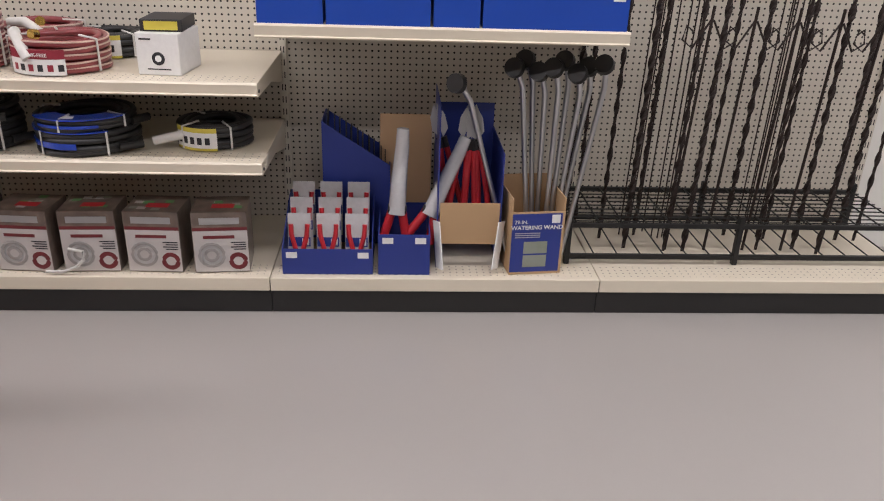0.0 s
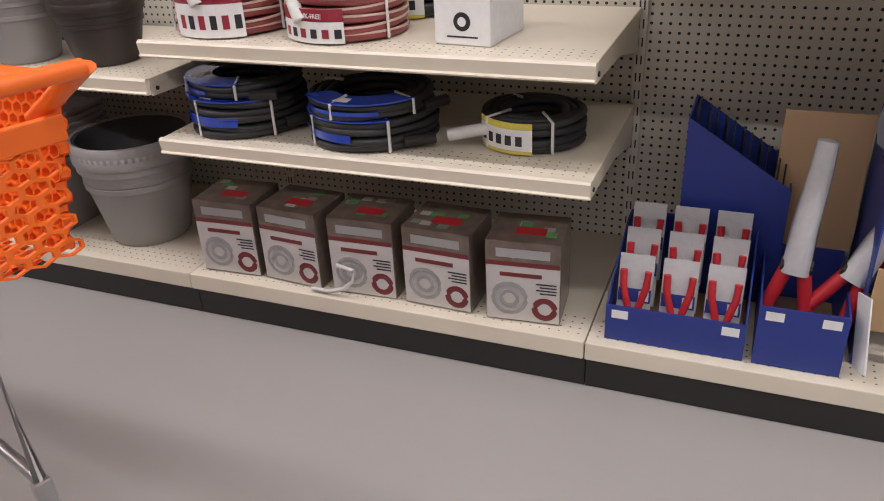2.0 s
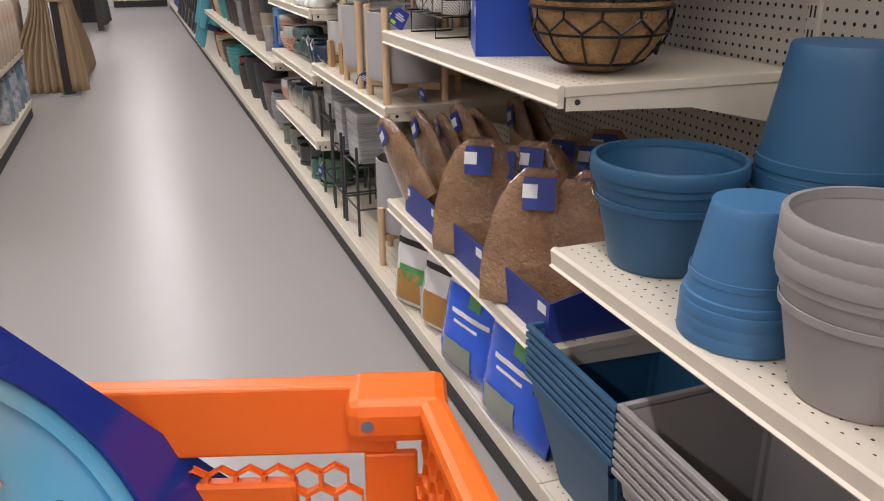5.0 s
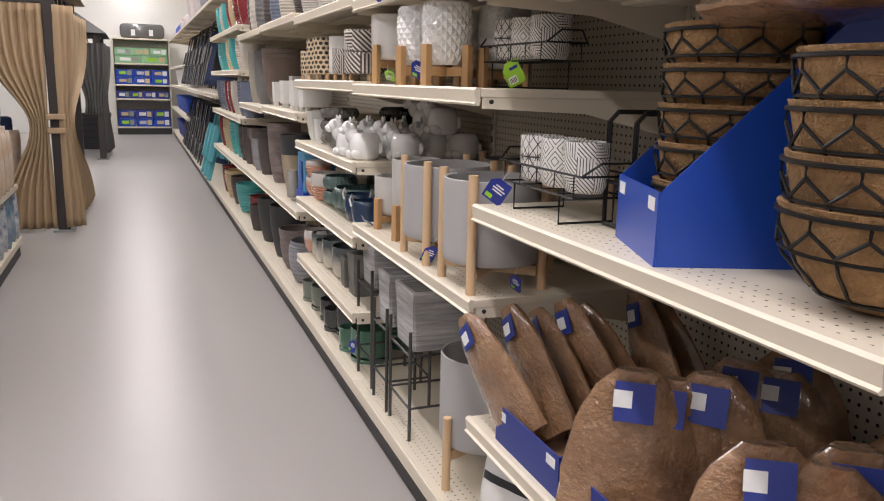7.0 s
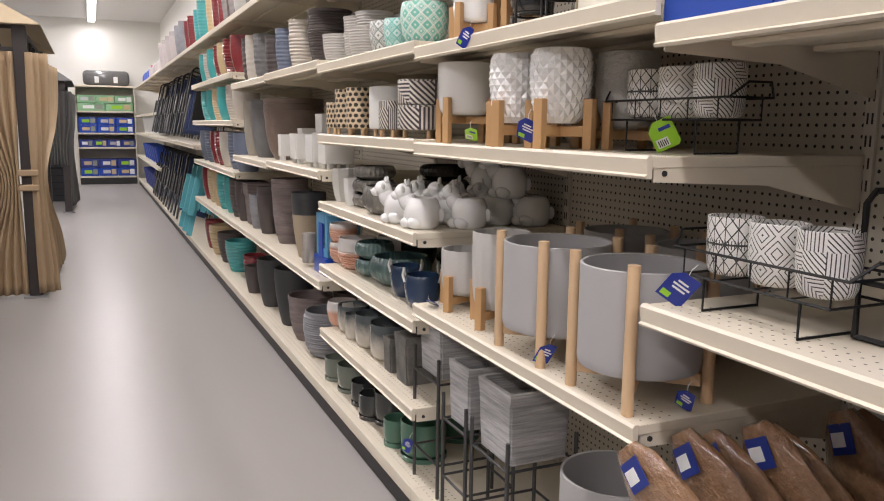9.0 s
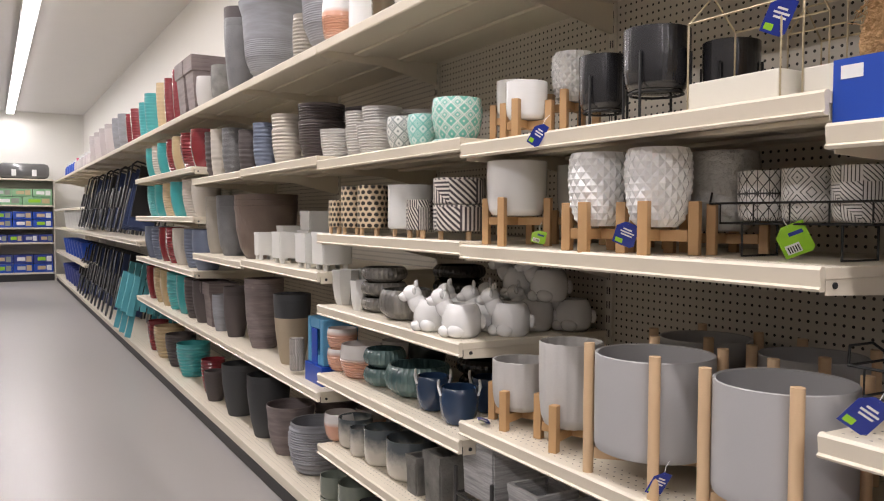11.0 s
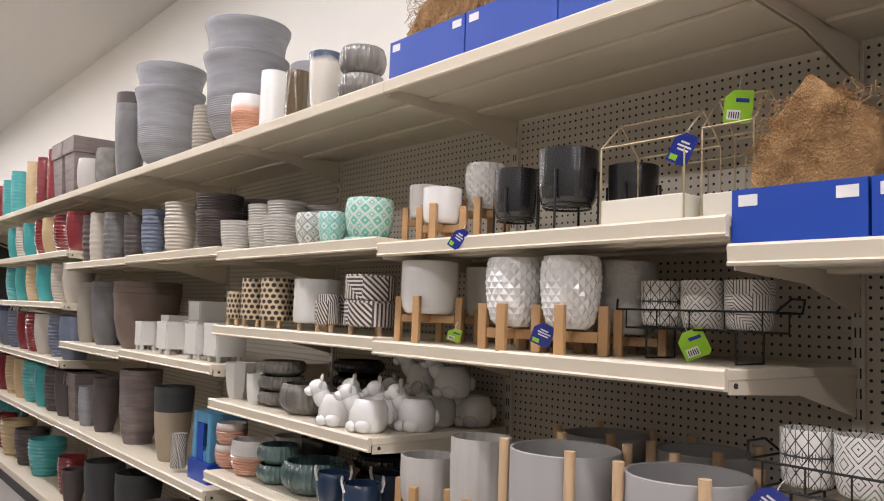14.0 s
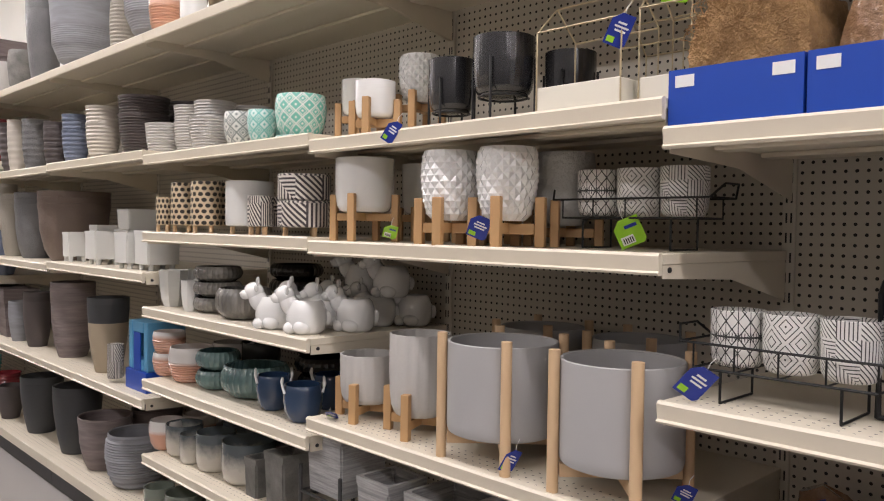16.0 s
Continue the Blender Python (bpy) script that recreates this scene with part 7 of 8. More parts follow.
lens(0.016, 0.018, 0.036, 0.027, 0.02, M_SKIN, "turtle_head", "green scaled head", -30)
for x, y in ((-0.008, 0.032), (0.039, -0.002)):
    lens(x, y, 0.007, 0.006, 0.01, M_BLACKPL, "eye", "dark round eye", z=-0.028)
lens(-0.125, 0.008, 0.06, 0.022, 0.014, M_SKIN, "flipper", "green scaled flipper", 10)
lens(0.06, -0.085, 0.06, 0.022, 0.014, M_SKIN, "flipper", "green scaled flipper", -32)
for i in range(9):
    a = math.radians(300 + (i - 4) * 10.5) - 0.25
    bm = bmesh.new()
    p0 = Vector((-0.066, 0.118, -0.03))
    d = Vector((math.cos(a + 0.25), math.sin(a + 0.25), 0))
    rod(bm, p0, p0 + d * 0.062 + Vector((0, 0, 0.006)), 0.0025, 8, 0.0068)
    part("scallop_rib", bm, M_SCALLOP, carton, "red glass scallop rib", 60)
    bm = bmesh.new()
    rod(bm, p0 + d * 0.0622 + Vector((0, 0, 0.006)), p0 + d * 0.078 + Vector((0, 0, 0.003)), 0.0069, 8, 0.0075)
    part("scallop_tip", bm, M_SCALLOP_TIP, carton, "cream scallop tip", 60)
lens(-0.066, 0.124, 0.022, 0.011, 0.012, M_SCALLOP, "scallop_hinge", z=-0.032)
def smooth_line(pts, n=6):
    """Points along a soft curve through the given ones."""
    out = []
    for i in range(len(pts) - 1):
        p = [Vector(pts[max(0, min(len(pts) - 1, i + k))]) for k in (-1, 0, 1, 2)]
        for j in range(n):
            u = j / n
            out.append(0.5 * (2 * p[1] + (p[2] - p[0]) * u + (2 * p[0] - 5 * p[1] + 4 * p[2] - p[3]) * u * u + (3 * p[1] - p[0] - 3 * p[2] + p[3]) * u ** 3))
    return out + [Vector(pts[-1])]


for pts in ([(0.06, 0.105), (0.075, 0.075), (0.09, 0.05), (0.10, 0.01), (0.12, -0.04), (0.13, -0.09)], [(0.075, 0.075), (0.05, 0.06), (0.045, 0.04), (0.06, 0.035)], [(0.10, 0.02), (0.13, 0.03), (0.15, 0.06)], [(0.12, -0.03), (0.155, -0.02), (0.17, -0.05), (0.155, -0.065)], [(0.10, 0.0), (0.075, -0.005), (0.07, -0.025), (0.085, -0.03)]):
    part("painted_swirl", wire(bmesh.new(), [(p[0], p[1], -0.034 + 0.06 * (p[0] ** 2 + p[1] ** 2) / 0.06) for p in smooth_line(pts)], 0.003, 6), M_AQUALINE, carton, "aqua painted swirl", 60)
for x, y, r in ((-0.14, 0.075, 15), (-0.11, 0.068, -5), (-0.155, 0.085, 60), (-0.13, 0.105, 35), (-0.10, 0.125, 20), (-0.125, 0.07, 75), (-0.095, 0.09, 60), (-0.165, 0.06, 90)):
    lens(x, y, 0.026, 0.007, 0.003, M_SEAWEED, "painted_leaf", "teal painted leaf", r, z=-0.027)
random.seed(3)
for i in range(22):
    lens(0.03 + 0.045 * random.random(), -0.183 + 0.03 * random.random(), 0.007, 0.005, 0.004, M_CORAL, "printed_coral", "", 0, 0.0005)
# lettering and badge
for i, (tx, v) in enumerate((("TURTLE", -0.137), ("SOLAR GLASS", -0.162), ("BIRD BATH", -0.187))):
    ob = words(tx, 0.0265, M_PAPER, pose(-0.243, v, 0.0006), carton, depth=0.0003)
    ob.matrix_basis = pose(-0.243 + max(q.co.x for q in ob.data.vertices), v, 0.0008)
part("badge", boxm(-0.235, -0.11, 0.172, 0.186, 0.0005, 0.0012, 0.0003), M_TAGGREEN, carton, "green oval brand badge")
part("badge_bar", boxm(-0.229, -0.116, 0.175, 0.183, 0.0015, 0.0019), M_CARTON_BLUE, carton)
lens(-0.175, 0.192, 0.018, 0.006, 0.002, M_TAGGREEN, "badge_leaf", "green leaf", 60, 0.0015)
lens(-0.155, 0.188, 0.013, 0.005, 0.002, M_TAGGREEN, "badge_leaf", "green leaf", 10, 0.0015)


# spray bottles
M_SPRAYBLUE = surface("cobalt_plastic", (0.004, 0.03, 0.70), 0.2, coat=0.8, amount=0.03)
M_SPRAYBODY = surface("dark_blue_bottle", (0.02, 0.04, 0.42), 0.15, coat=0.8, amount=0.05, trans=0.15)
M_LILAC = surface("lilac_label", (0.48, 0.46, 0.62), 0.35, amount=0.05, grain=10)


def spray_bottle(m):
    t = thing("spray_bottle", "blue cleaner spray bottle with a white nozzle", "spray bottle", "spray bottles", m)
    body = part("bottle", lathe([(0, 0), (0.05, 0), (0.055, 0.008), (0.055, 0.12), (0.05, 0.15), (0.03, 0.185), (0.016, 0.2), (0.016, 0.212), (0, 0.213)], 32), M_SPRAYBODY, t, smooth=40)
    body.matrix_basis = Matrix.Diagonal((1.0, 0.62, 1.0, 1.0))
    lab = part("front_label", sleeve(bmesh.new(), 0.056, math.pi * 1.5 - 0.9, math.pi * 1.5 + 0.9, 0.015, 0.125), M_LILAC, t, "lilac front label")
    lab.matrix_basis = Matrix.Diagonal((1.0, 0.63, 1.0, 1.0))
    part("brand_bar", boxm(-0.03, 0.03, -0.0372, -0.0362, 0.08, 0.10, m=pose(0, 0, 0, 0, -12, 0)), M_CARTON_BLUE, t, "dark brand mark")
    part("red_bar", boxm(-0.03, 0.03, -0.0372, -0.0362, 0.064, 0.074, m=pose(0, 0, 0, 0, -12, 0)), M_REDGRIP, t)
    words("POWER", 0.016, M_CARTON_BLUE, pose(0.0, -0.0368, 0.045, 90, 0, 0), t)
    words("10X", 0.022, M_REDGRIP, pose(0.0, -0.0362, 0.132, 90, 0, 0), t)
    part("collar", lathe([(0, 0.2), (0.021, 0.2), (0.021, 0.228), (0.016, 0.235), (0, 0.235)], 24, mod=flutes(12, 0.03)), M_NYLON, t, "milky collar", 40)
    bm = bmesh.new()
    prof = [(0.02, 0.235), (0.022, 0.25), (0.042, 0.262), (0.04, 0.276), (0.0, 0.282), (-0.05, 0.272), (-0.055, 0.258), (-0.018, 0.25), (-0.016, 0.235)]
    a, b = [bm.verts.new((p[0], -0.014, p[1])) for p in prof], [bm.verts.new((p[0], 0.014, p[1])) for p in prof]
    for i in range(len(prof)):
        j = (i + 1) % len(prof)
        bm.faces.new((a[i], a[j], b[j], b[i]))
    bm.faces.new(a)
    bm.faces.new(b[::-1])
    bmesh.ops.bevel(bm, geom=[e for e in bm.edges], offset=0.004, segments=2, affect="EDGES")
    part("spray_head", bm, M_SPRAYBLUE, t, "cobalt blue spray head", 50)
    part("nozzle", rod(bmesh.new(), (-0.055, 0, 0.266), (-0.07, 0, 0.267), 0.009, 12, 0.008), M_PAPER, t, "white nozzle")
    part("trigger", wire(bmesh.new(), [(-0.03, 0, 0.252), (-0.045, 0, 0.23), (-0.05, 0, 0.205)], 0.006, 8), M_PAPER, t, "white trigger", 60)


ZF = ZB + 0.0095
spray_bottle(CART @ pose(0.004, -0.41, ZF, 0, 0, 10) @ Matrix.Scale(0.9, 4))
spray_bottle(CART @ pose(0.004, -0.285, ZF, 0, 0, -64) @ Matrix.Scale(0.93, 4))
# toy cartons
M_OCEAN = surface("ocean_print", (0.02, 0.30, 0.50), 0.25, second=(0.02, 0.05, 0.35), grain=22, amount=0.3, stain=12, coat=0.5)
M_OCEAN2 = surface("pale_ocean_print", (0.03, 0.28, 0.46), 0.45, second=(0.10, 0.42, 0.52), grain=22, amount=0.25, coat=0.05)
for i, (x, y, z, r) in enumerate(((-0.125, -0.27, ZF, 4), (-0.125, -0.26, ZF + 0.078, 7))):
    t = thing("toy_carton", "blue ocean-print toy carton lying in the cart", "box", "toy cartons", CART @ pose(x, y, z, 0, 0, r) @ Matrix.Diagonal((0.75, 1.0, 1.0, 1.0)))
    part("carton", boxm(-0.075, 0.075, -0.11, 0.11, 0, 0.075, 0.002), M_OCEAN, t)
    part("top_print", boxm(-0.07, 0.07, -0.085, 0.07, 0.0755, 0.0765), M_OCEAN2, t, "pale sea print")
    for k, (px, py) in enumerate(((-0.02, -0.02), (0.02, 0.03), (0.01, -0.05))):
        part("printed_fish", boxm(px - 0.018, px + 0.018, py - 0.006, py + 0.006, 0.0768, 0.0772, m=None), M_REDGRIP if k else M_PAPER, t, "small printed fish shape")
    words("GO!", 0.035, M_PAPER, pose(0.03, -0.1108, 0.02, 90, 0, 0), t, bold=True)
t = thing("pink_packet", "bright pink packet with a yellow corner", "packet", "", CART @ pose(-0.12, -0.53, ZF, 18, 0, -10))
part("packet", boxm(-0.07, 0.07, -0.05, 0.05, 0, 0.02, 0.004), surface("hot_pink_print", (0.70, 0.02, 0.12), 0.3), t)
part("corner_flash", boxm(-0.068, -0.005, 0.01, 0.048, 0.0203, 0.0212), M_YEL, t)
words("NEW!", 0.02, M_REDGRIP, pose(-0.036, 0.022, 0.0216), t, bold=True)


# ---- folding chairs and goods further along the run ----
M_NAVYCLOTH = surface("navy_sling_cloth", (0.03, 0.05, 0.13), 0.7, grain=90, amount=0.1)
M_BLACKTUBE = surface("black_tube", (0.015, 0.015, 0.016), 0.35)
M_AQUACHAIR = surface("aqua_resin", (0.10, 0.38, 0.44), 0.5, amount=0.05)
M_GREYTUBE = surface("grey_tube", (0.35, 0.35, 0.35), 0.4, metal=0.6)
M_WHITEPL = surface("white_plastic", (0.72, 0.72, 0.70), 0.4)


def folded_chair(x, y, z, rx, ry, cloth, h=0.92):
    t = thing("folding_chair", "folded black chair with a navy cloth sling", "folding chair", "folding chairs", pose(x, y, z, rx, ry, 8))
    for s in (-1, 1):
        part("frame_tube", wire(bmesh.new(), [(s * 0.24, 0, 0.01), (s * 0.24, 0.01, h - 0.05), (s * 0.2, 0.01, h)], 0.011, 8), M_BLACKTUBE, t)
        part("leg_tube", wire(bmesh.new(), [(s * 0.22, 0.05, 0.02), (s * 0.2, 0.04, h * 0.62)], 0.011, 8), M_BLACKTUBE if cloth else M_GREYTUBE, t)
        part("armrest", boxm(s * 0.25 - 0.02, s * 0.25 + 0.02, 0.03, 0.06, h * 0.35, h * 0.65, 0.006), M_BLACKTUBE, t)
    part("top_rail", rod(bmesh.new(), (-0.2, 0.01, h), (0.2, 0.01, h), 0.011), M_BLACKTUBE, t)
    part("sling", boxm(-0.15, 0.15, 0.004, 0.012, h * 0.25, h - 0.03, 0.003), M_NAVYCLOTH if cloth else M_BLACKTUBE, t, "dark cloth sling")
    part("seat", boxm(-0.16, 0.13, 0.022, 0.034, 0.12, h * 0.6, 0.004), M_NAVYCLOTH, t, "dark cloth seat")


for i in range(13):
    folded_chair(-0.44, 8.35 + 0.37 * i, 1.215, -16 - 3 * (i % 3), 17 + 2 * (i % 2), i % 3, 0.88)
for i in range(11):
    folded_chair(-0.44, 9.2 + 0.40 * i, 0.155, -20 - 3 * (i % 2), 18, i % 2, 0.92)
for i in range(3):
    t = thing("slatted_chair", "folded aqua slatted garden chair leaning over", "folding chair", "aqua chairs", pose(-0.47, 7.75 + 0.42 * i, 0.155, -24, 20, 6))
    for s in range(6):
        part("slat", boxm(-0.22 + 0.075 * s, -0.16 + 0.075 * s, 0, 0.016, 0.3, 0.86 - 0.02 * abs(s - 2.5), 0.004), M_AQUACHAIR, t)
    for z in (0.36, 0.6, 0.78):
        part("cross_slat", boxm(-0.22, 0.22, 0.018, 0.034, z, z + 0.05, 0.004), M_AQUACHAIR, t)
    for s in (-1, 1):
        part("leg", boxm(s * 0.2 - 0.03, s * 0.2 + 0.03, 0.036, 0.055, 0.0, 0.62, 0.004), M_AQUACHAIR, t)
        part("arm", boxm(s * 0.25 - 0.035, s * 0.25 + 0.035, -0.04, -0.02, 0.2, 0.66, 0.004), M_AQUACHAIR, t)
for i in range(7):
    y = 13.6 + 0.55 * i
    for z, mt, lb, r, h in ((1.215, M_WHITEPL, "white plastic bucket", 0.14, 0.34), (0.705, M_BLUEBOX, "blue plastic bucket", 0.15, 0.30), (0.152, M_BLUEBOX_MATT, "dark blue plastic bucket", 0.16, 0.34)):
        planter(lb + " on a shelf", mt, -0.43, y, z, r, h, "taper", n=20, group="buckets", cat="bucket")
M_PINK = surface("pink_plastic", (0.65, 0.12, 0.2), 0.4)
for i in range(9):
    y = 12.9 + 0.5 * i
    t = thing("drinks_jug", "blue plastic jug with a pale lid", "jug", "plastic jugs", pose(-0.45, y, 2.197))
    part("jug", lathe([(0, 0), (0.08, 0), (0.085, 0.02), (0.08, 0.2), (0.05, 0.26), (0, 0.262)], 18), M_BLUEBOX if i > 4 else M_PALEPOT, t, smooth=40)
    part("lid", lathe([(0, 0.263), (0.045, 0.263), (0.045, 0.31), (0, 0.312)], 16), M_PINK if i == 4 else M_WHITEPL, t, "pale screw lid", 40)

# ---- end shelves ----
t = thing("end_shelf_unit", "grey end shelf unit stacked with boxed garden goods", "shelf unit", "", pose(-1.25, 18.8, 0))
part("back", boxm(-0.64, 0.64, 0.50, 0.53, 0.0, 2.27), M_PEG, t)
for s in (-1, 1):
    part("side", boxm(s * 0.63 - 0.012, s * 0.63 + 0.012, 0.0, 0.498, 0.0, 2.25), M_UPRIGHT, t)
for z in (0.19, 0.86, 1.19, 1.69, 2.27):
    part("shelf_board", boxm(-0.615, 0.615, -0.01, 0.495, z - 0.035, z, 0.003), M_SHELF, t)
part("kick_plate", boxm(-0.615, 0.615, 0.0, 0.02, 0.0, 0.15), M_KICK, t)
M_GREENBOX = surface("green_printed_carton", (0.02, 0.26, 0.08), 0.4, second=(0.3, 0.5, 0.3), grain=8, amount=0.15)
M_CLEARBAG = surface("clear_grey_bag", (0.12, 0.12, 0.12), 0.25, grain=10, amount=0.1, coat=0.6)
random.seed(21)
for z, h, n, mt, lb in ((0.191, 0.20, 3, M_BLUEBOX, "blue"), (0.392, 0.20, 3, M_BLUEBOX_MATT, "navy"), (0.861, 0.18, 4, M_BLUEBOX_MATT, "navy"), (1.191, 0.18, 3, M_BLUEBOX, "blue"), (1.372, 0.18, 3, M_BLUEBOX, "blue"), (1.691, 0.18, 2, M_GREENBOX, "green"), (1.872, 0.18, 3, M_GREENBOX, "green")):
    for i in range(n):
        w = 1.2 / n
        t = thing("goods_carton", lb + " printed carton on the end shelves", "box", lb + " cartons", pose(-1.25 - 0.6 + w * (i + .5), 18.84, z))
        part("carton", boxm(-w / 2 + 0.006, w / 2 - 0.006, 0, 0.4, 0, h - 0.008, 0.004), mt, t)
        part("label", boxm(-w * 0.3, w * 0.1, -0.0025, -0.0005, h * 0.3, h * 0.7), (M_PAPER, M_TAGGREEN, M_STEEL, M_TAN)[(i + int(z * 10)) % 4], t, "pale printed panel")
        part("picture", boxm(w * 0.15, w * 0.4, -0.0025, -0.0005, h * 0.2, h * 0.8), (M_LAWN, M_TAN, M_PAPER)[i % 3], t, "small printed picture")
t = thing("cushion_bag", "large clear bag with grey cushions on the top shelf", "bag", "", pose(-1.2, 19.0, 2.271))
part("bag", boxm(-0.5, 0.5, -0.16, 0.2, 0, 0.34, 0.09), M_CLEARBAG, t, smooth=50)
for x in (-0.25, 0.15):
    part("bag_tag", boxm(x, x + 0.09, -0.1635, -0.161, 0.06, 0.2), M_PAPER, t)

# ---- the aisle's other side ----
M_CUSHION = surface("blue_white_print_cloth", (0.04, 0.09, 0.20), 0.7, second=(0.62, 0.64, 0.64), grain=34, amount=0.3, bump=0.2, stain=20)
M_FLORAL = surface("pale_floral_cloth", (0.72, 0.66, 0.58), 0.7, second=(0.58, 0.42, 0.28), grain=14, amount=0.12, bump=0.2, stain=8, coat=0.4)
M_BLUEFLOR = surface("pale_blue_floral_cloth", (0.5, 0.55, 0.52), 0.8, second=(0.1, 0.2, 0.3), grain=12, amount=0.16, stain=9, coat=0.4)
t = thing("side_shelf_unit", "cream shop shelf unit holding outdoor cushions", "shelf unit", "", pose(-2.30, 0, 0))
YA, YB = 1.2, 4.93
part("kick_plate", boxm(-0.55, -0.02, YA, YB, 0, 0.098), M_KICK, t, "black kick plate")
part("base_deck", boxm(-0.6, 0.0, YA, YB, 0.10, 0.15, 0.003), M_SHELF, t)
part("back", boxm(-0.63, -0.602, YA, YB, 0.0, 1.9), M_PEG, t)
for z in (0.56, 1.0, 1.5):
    part("shelf_board", boxm(-0.6, -0.05 if z > 0.6 else 0.0, YA, YB, z - 0.04, z, 0.003), M_SHELF, t)


def cushion(x, y, z, w, h, th, mat, lb, ry=0, rz=0):
    t = thing("cushion", lb, "cushion", "outdoor cushions", pose(x, y, z, 0, ry, rz))
    bm = bmesh.new()
    bmesh.ops.create_cube(bm, size=1.0)
    bmesh.ops.subdivide_edges(bm, edges=bm.edges[:], cuts=7, use_grid_fill=True)
    for v in bm.verts:
        u, q = v.co.y * 2, v.co.z * 2
        k = (max(0, 1 - u ** 6) * max(0, 1 - q ** 6)) ** 0.4
        v.co = Vector((v.co.x * th * (0.3 + 0.7 * k), v.co.y * w * (1 - 0.05 * abs(q) ** 4), (v.co.z + 0.5) * h))
    part("pad", bm, mat, t, smooth=60)


for i in range(9):
    cushion(-2.52 - 0.01 * (i % 3), 4.84 - 0.13 * i, 0.152, 0.44, 0.37, 0.11, M_CUSHION if i % 2 == 0 else M_BLUEFLOR, "blue and white patterned seat cushion standing on end", 0, 90 + 3 * (i % 3))
for i in range(6):
    cushion(-2.535, 4.70 - 0.2 * i, 0.562, 0.5, 0.42, 0.17, M_FLORAL, "pale floral cushion in a clear bag", 0, 90 + 4 * (i % 2))
for i in range(4):
    cushion(-2.55, 4.70 - 0.2 * i, 1.002, 0.42, 0.46, 0.16, M_BLUEFLOR, "pale blue floral cushion in a clear bag", 0, 90)
    cushion(-2.55, 4.70 - 0.2 * i, 1.502, 0.42, 0.36, 0.16, M_BLUEFLOR if i % 2 else M_FLORAL, "pale blue floral cushion in a clear bag", 0, 90)

M_POST = surface("dark_brown_post", (0.045, 0.037, 0.035), 0.5, grain=40, amount=0.1)
M_CURTAIN = surface("tan_curtain_cloth", (0.44, 0.32, 0.195), 0.8, grain=120, amount=0.06, bump=0.15, stain=3)
M_CURTAIN_G = surface("grey_curtain_cloth", (0.11, 0.11, 0.105), 0.8, grain=120, amount=0.06, stain=3)
M_CANOPY = surface("tan_canopy_cloth", (0.42, 0.34, 0.22), 0.8, grain=90, amount=0.05)


def curtain(parent, a, b, z0, z1, pinch_at, pinch, mat, folds=9, deep=0.035, name="curtain", to=0.5):
    """A hanging cloth from plan point a to b, gathered at a height."""
    a, b = Vector(a), Vector(b)
    d = b - a
    nrm = Vector((-d.y, d.x)).normalized()
    bm = bmesh.new()
    nu, nv = folds * 8, 24
    rows = []
    for j in range(nv + 1):
        v = j / nv
        z = z0 + (z1 - z0) * v
        k = 1 - (1 - pinch) * math.exp(-((z - pinch_at) / (0.38 if z > pinch_at else 0.5)) ** 2)
        row = []
        for i in range(nu + 1):
            u = i / nu
            p = a + d * (to + (u - to) * k)
            off = deep * (0.5 + 0.5 * k) * math.sin(u * folds * 2 * math.pi + 0.6 * math.sin(3 * v)) + 0.012 * math.sin(7 * u + 4 * v)
            p = p + nrm * off
            row.append(bm.verts.new((p.x, p.y, z)))
        rows.append(row)
    for j in range(nv):
        for i in range(nu):
            bm.faces.new((rows[j][i], rows[j][i + 1], rows[j + 1][i + 1], rows[j + 1][i]))
    ob = part(name, bm, mat, parent, "", 70)
    ob.modifiers.new("thickness", "SOLIDIFY").thickness = 0.004
    return ob


def gazebo(x, y, dx, dy, post, cloth, canopy, hgt, label):
    """A display gazebo; its nearest post stands at x, y and it runs to -x and +y."""
    t = thing("gazebo", label, "gazebo", "gazebos", pose(0, 0, 0))
    for px, py in ((x, y), (x - dx, y), (x, y + dy), (x - dx, y + dy)):
        part("post", boxm(px - 0.05, px + 0.05, py - 0.05, py + 0.05, 0.02, hgt, 0.004), post, t)
        part("foot_plate", boxm(px - 0.09, px + 0.09, py - 0.09, py + 0.09, 0.0, 0.018, 0.002), M_GREYTUBE, t)
    for z in (hgt - 0.2, hgt - 0.03):
        part("beam", boxm(x - dx, x, y - 0.02, y + 0.02, z, z + 0.03, 0.003), post, t)
        part("beam", boxm(x - 0.02, x + 0.02, y + 0.021, y + dy, z, z + 0.03, 0.003), post, t)
    n = 10
    for i in range(n):
        q = (i + .5) / n
        part("lattice_bar", boxm(-0.006, 0.006, -0.008, 0.008, 0, 0.17, m=pose(x - dx * q, y, hgt - 0.172, 0, 20 if i % 2 else -20, 0)), post, t)
        part("lattice_bar", boxm(-0.008, 0.008, -0.006, 0.006, 0, 0.17, m=pose(x, y + dy * q, hgt - 0.172, 20 if i % 2 else -20, 0, 0)), post, t)
    bm = bmesh.new()
    e = 0.16
    lo = [bm.verts.new(p) for p in ((x + e, y - e, hgt + 0.0), (x - dx - e, y - e, hgt), (x - dx - e, y + dy + e, hgt), (x + e, y + dy + e, hgt))]
    mid = [bm.verts.new((v.co.x * 0.55 + (x - dx / 2) * 0.45, v.co.y * 0.55 + (y + dy / 2) * 0.45, hgt + 0.42)) for v in lo]
    for i in range(4):
        bm.faces.new((lo[i], lo[(i + 1) % 4], mid[(i + 1) % 4], mid[i]))
    bm.faces.new(mid)
    ob = part("canopy", bm, canopy, t)
    ob.modifiers.new("thickness", "SOLIDIFY").thickness = 0.008
    return t


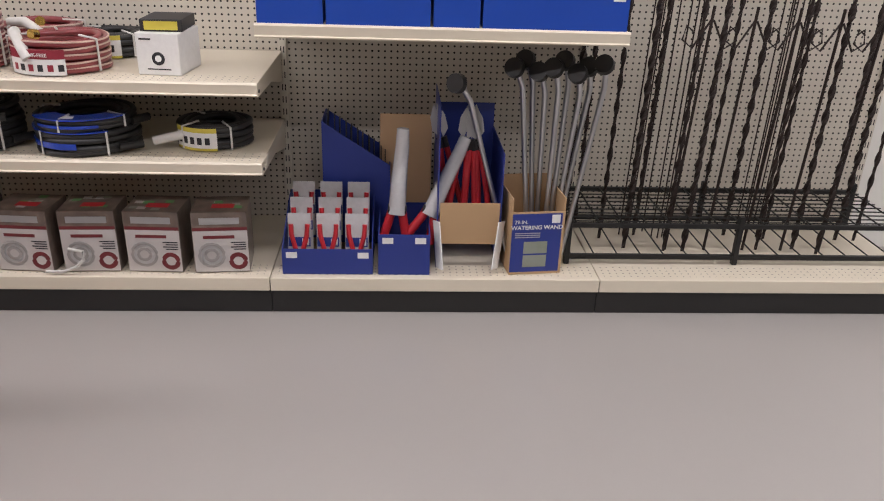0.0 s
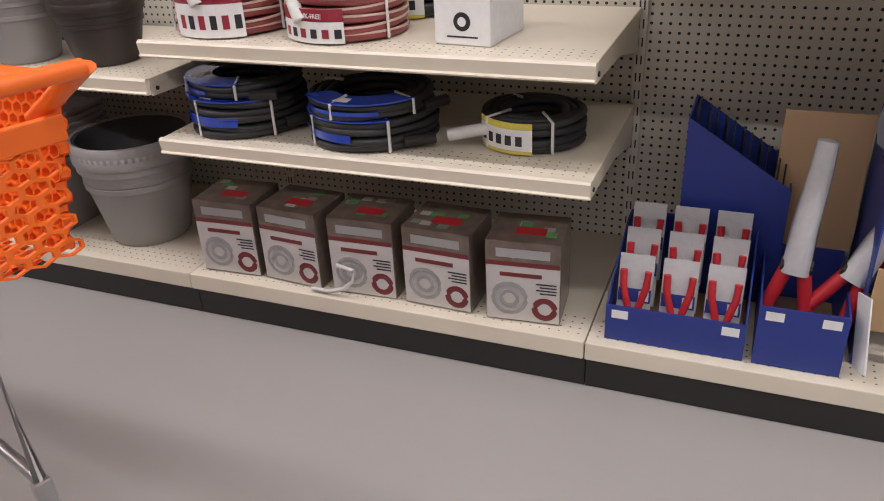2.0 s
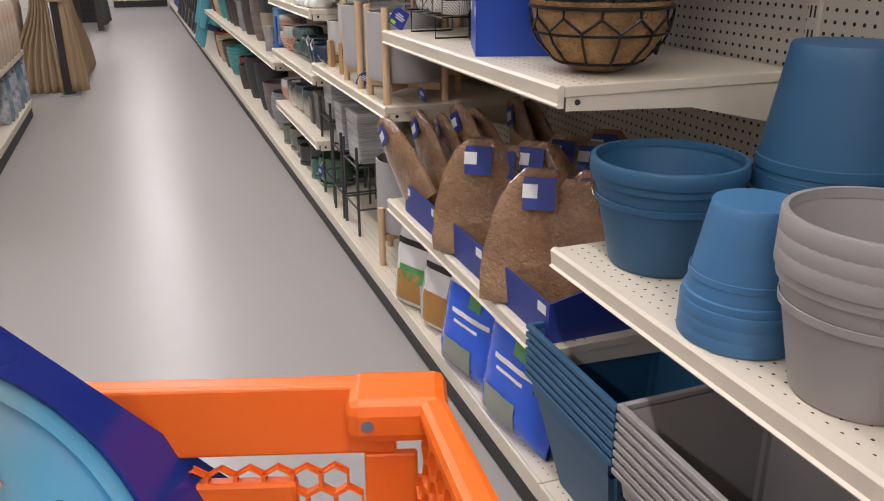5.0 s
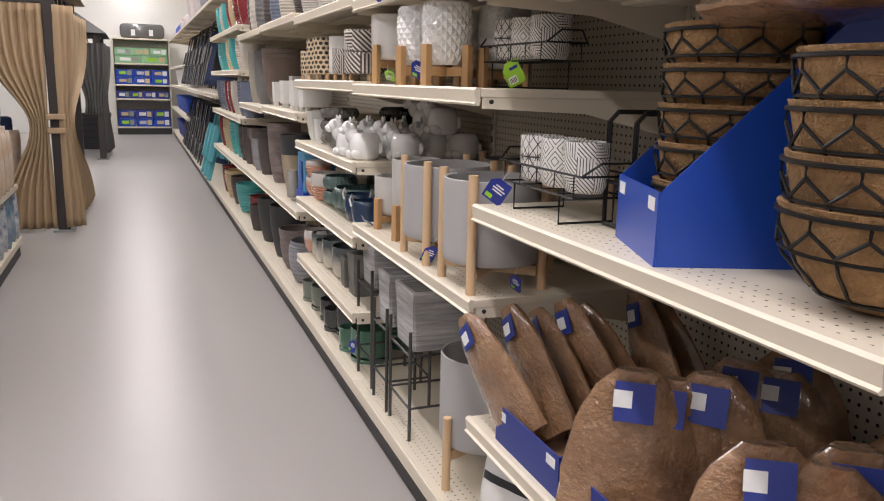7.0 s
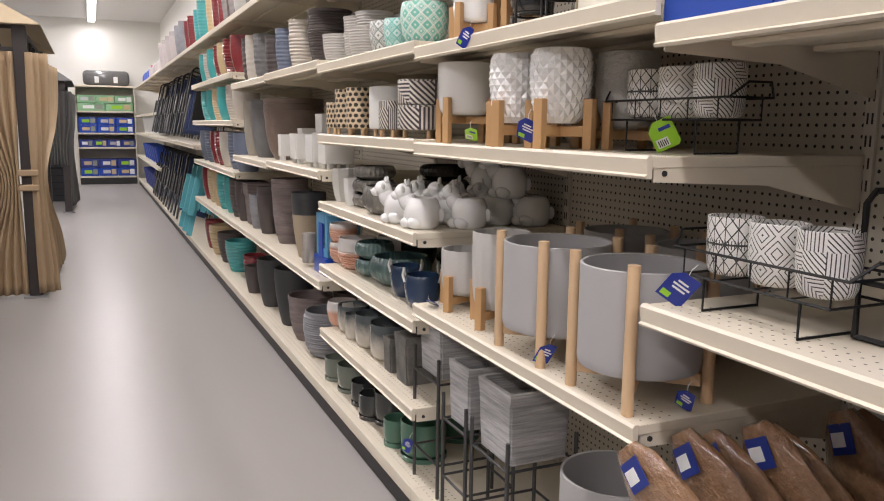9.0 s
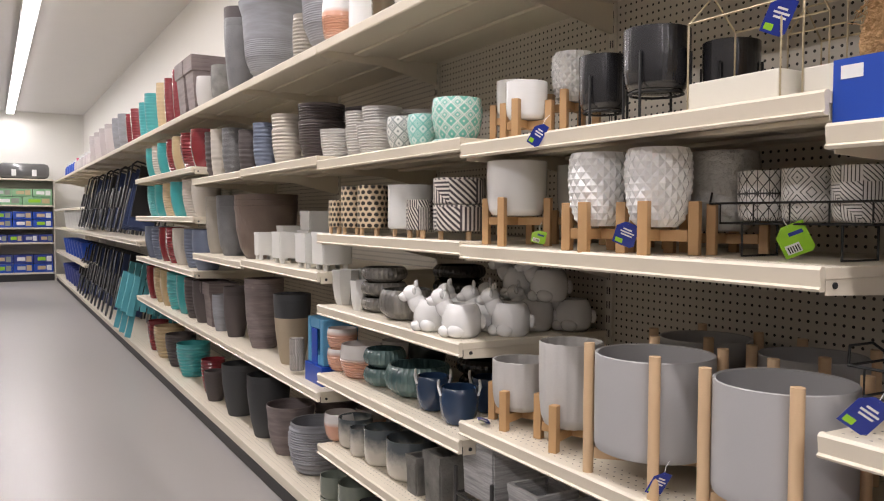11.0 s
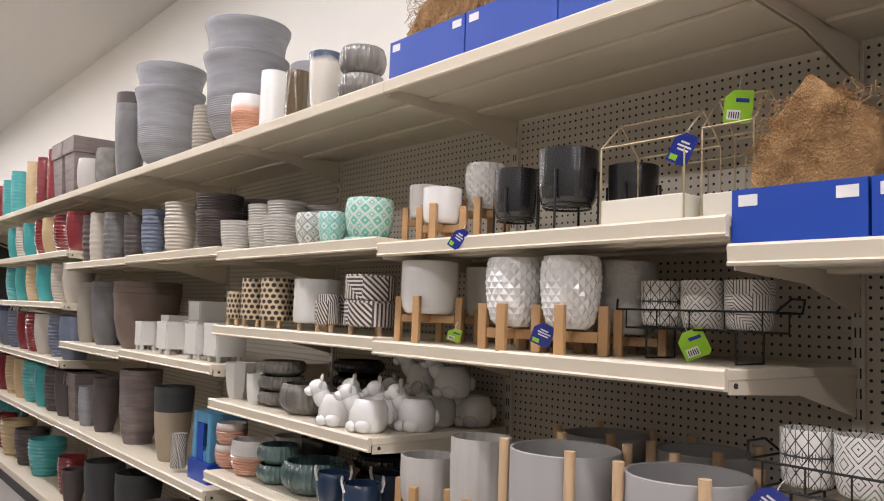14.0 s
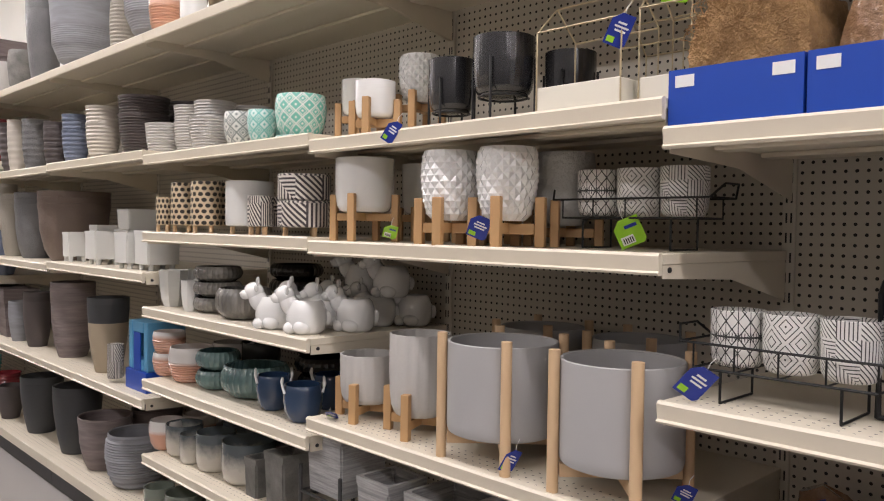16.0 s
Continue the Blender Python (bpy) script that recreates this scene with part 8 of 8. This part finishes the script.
g = gazebo(-2.08, 5.95, 2.6, 2.6, M_POST, M_CURTAIN, M_CANOPY, 2.18, "display gazebo with dark posts and tied tan curtains")
curtain(g, (-2.62, 5.89), (-2.13, 5.87), 0.04, 1.97, 0.95, 0.3, M_CURTAIN, 7, 0.03, to=0.95)
curtain(g, (-2.05, 5.86), (-1.90, 5.98), 0.04, 1.97, 0.95, 0.55, M_CURTAIN, 3, 0.022, to=0.1)
curtain(g, (-2.0, 6.05), (-1.93, 7.9), 0.06, 1.97, 0.95, 0.22, M_CURTAIN, 9, 0.04, to=0.02)
for z in (0.88, 1.0):
    part("tie_band", boxm(-2.15, -2.0, 5.85, 6.0, z, z + 0.05, 0.01), M_CURTAIN, g, "tan tie band")
t = thing("patio_chair", "dark cushioned patio chair under the gazebo", "chair", "", pose(-2.72, 6.5, 0, 0, 0, 20))
part("seat", boxm(-0.28, 0.28, -0.28, 0.28, 0.36, 0.46, 0.03), M_NAVYCLOTH, t, smooth=50)
part("backrest", boxm(-0.28, 0.28, 0.24, 0.34, 0.462, 0.98, 0.03), M_NAVYCLOTH, t, smooth=50)
for x in (-0.25, 0.25):
    for y in (-0.25, 0.27):
        part("leg", rod(bmesh.new(), (x, y, 0), (x, y, 0.36), 0.015), M_BLACKTUBE, t)
    part("arm", boxm(x - 0.03, x + 0.03, -0.26, 0.23, 0.6, 0.63, 0.008), M_BLACKTUBE, t)
cushion(-2.66, 6.42, 0.465, 0.42, 0.42, 0.12, M_FLORAL, "striped pale cushion on the patio chair", -12, 110)
g = gazebo(-1.98, 12.6, 2.2, 2.0, M_POST, M_CURTAIN_G, M_CURTAIN_G, 2.06, "grey display gazebo with tied grey curtains")
curtain(g, (-2.35, 12.55), (-1.85, 12.55), 0.75, 1.9, 0.95, 0.5, M_CURTAIN_G, 6, 0.03, to=0.6)
curtain(g, (-1.9, 12.7), (-1.86, 14.2), 0.1, 1.9, 0.95, 0.3, M_CURTAIN_G, 7, 0.04, to=0.02)
t = thing("storage_box", "dark grey plastic outdoor storage box", "storage box", "", pose(-2.15, 14.95, 0))
part("body", boxm(-0.24, 0.24, -0.3, 0.3, 0, 0.6, 0.012), M_CHARCOAL, t)
part("lid", boxm(-0.26, 0.26, -0.32, 0.32, 0.602, 0.68, 0.015), M_CHARCOAL, t)
for i in range(4):
    part("groove", boxm(-0.23, 0.23, -0.304, -0.3005, 0.1 + 0.12 * i, 0.11 + 0.12 * i), M_BLACKPL, t)
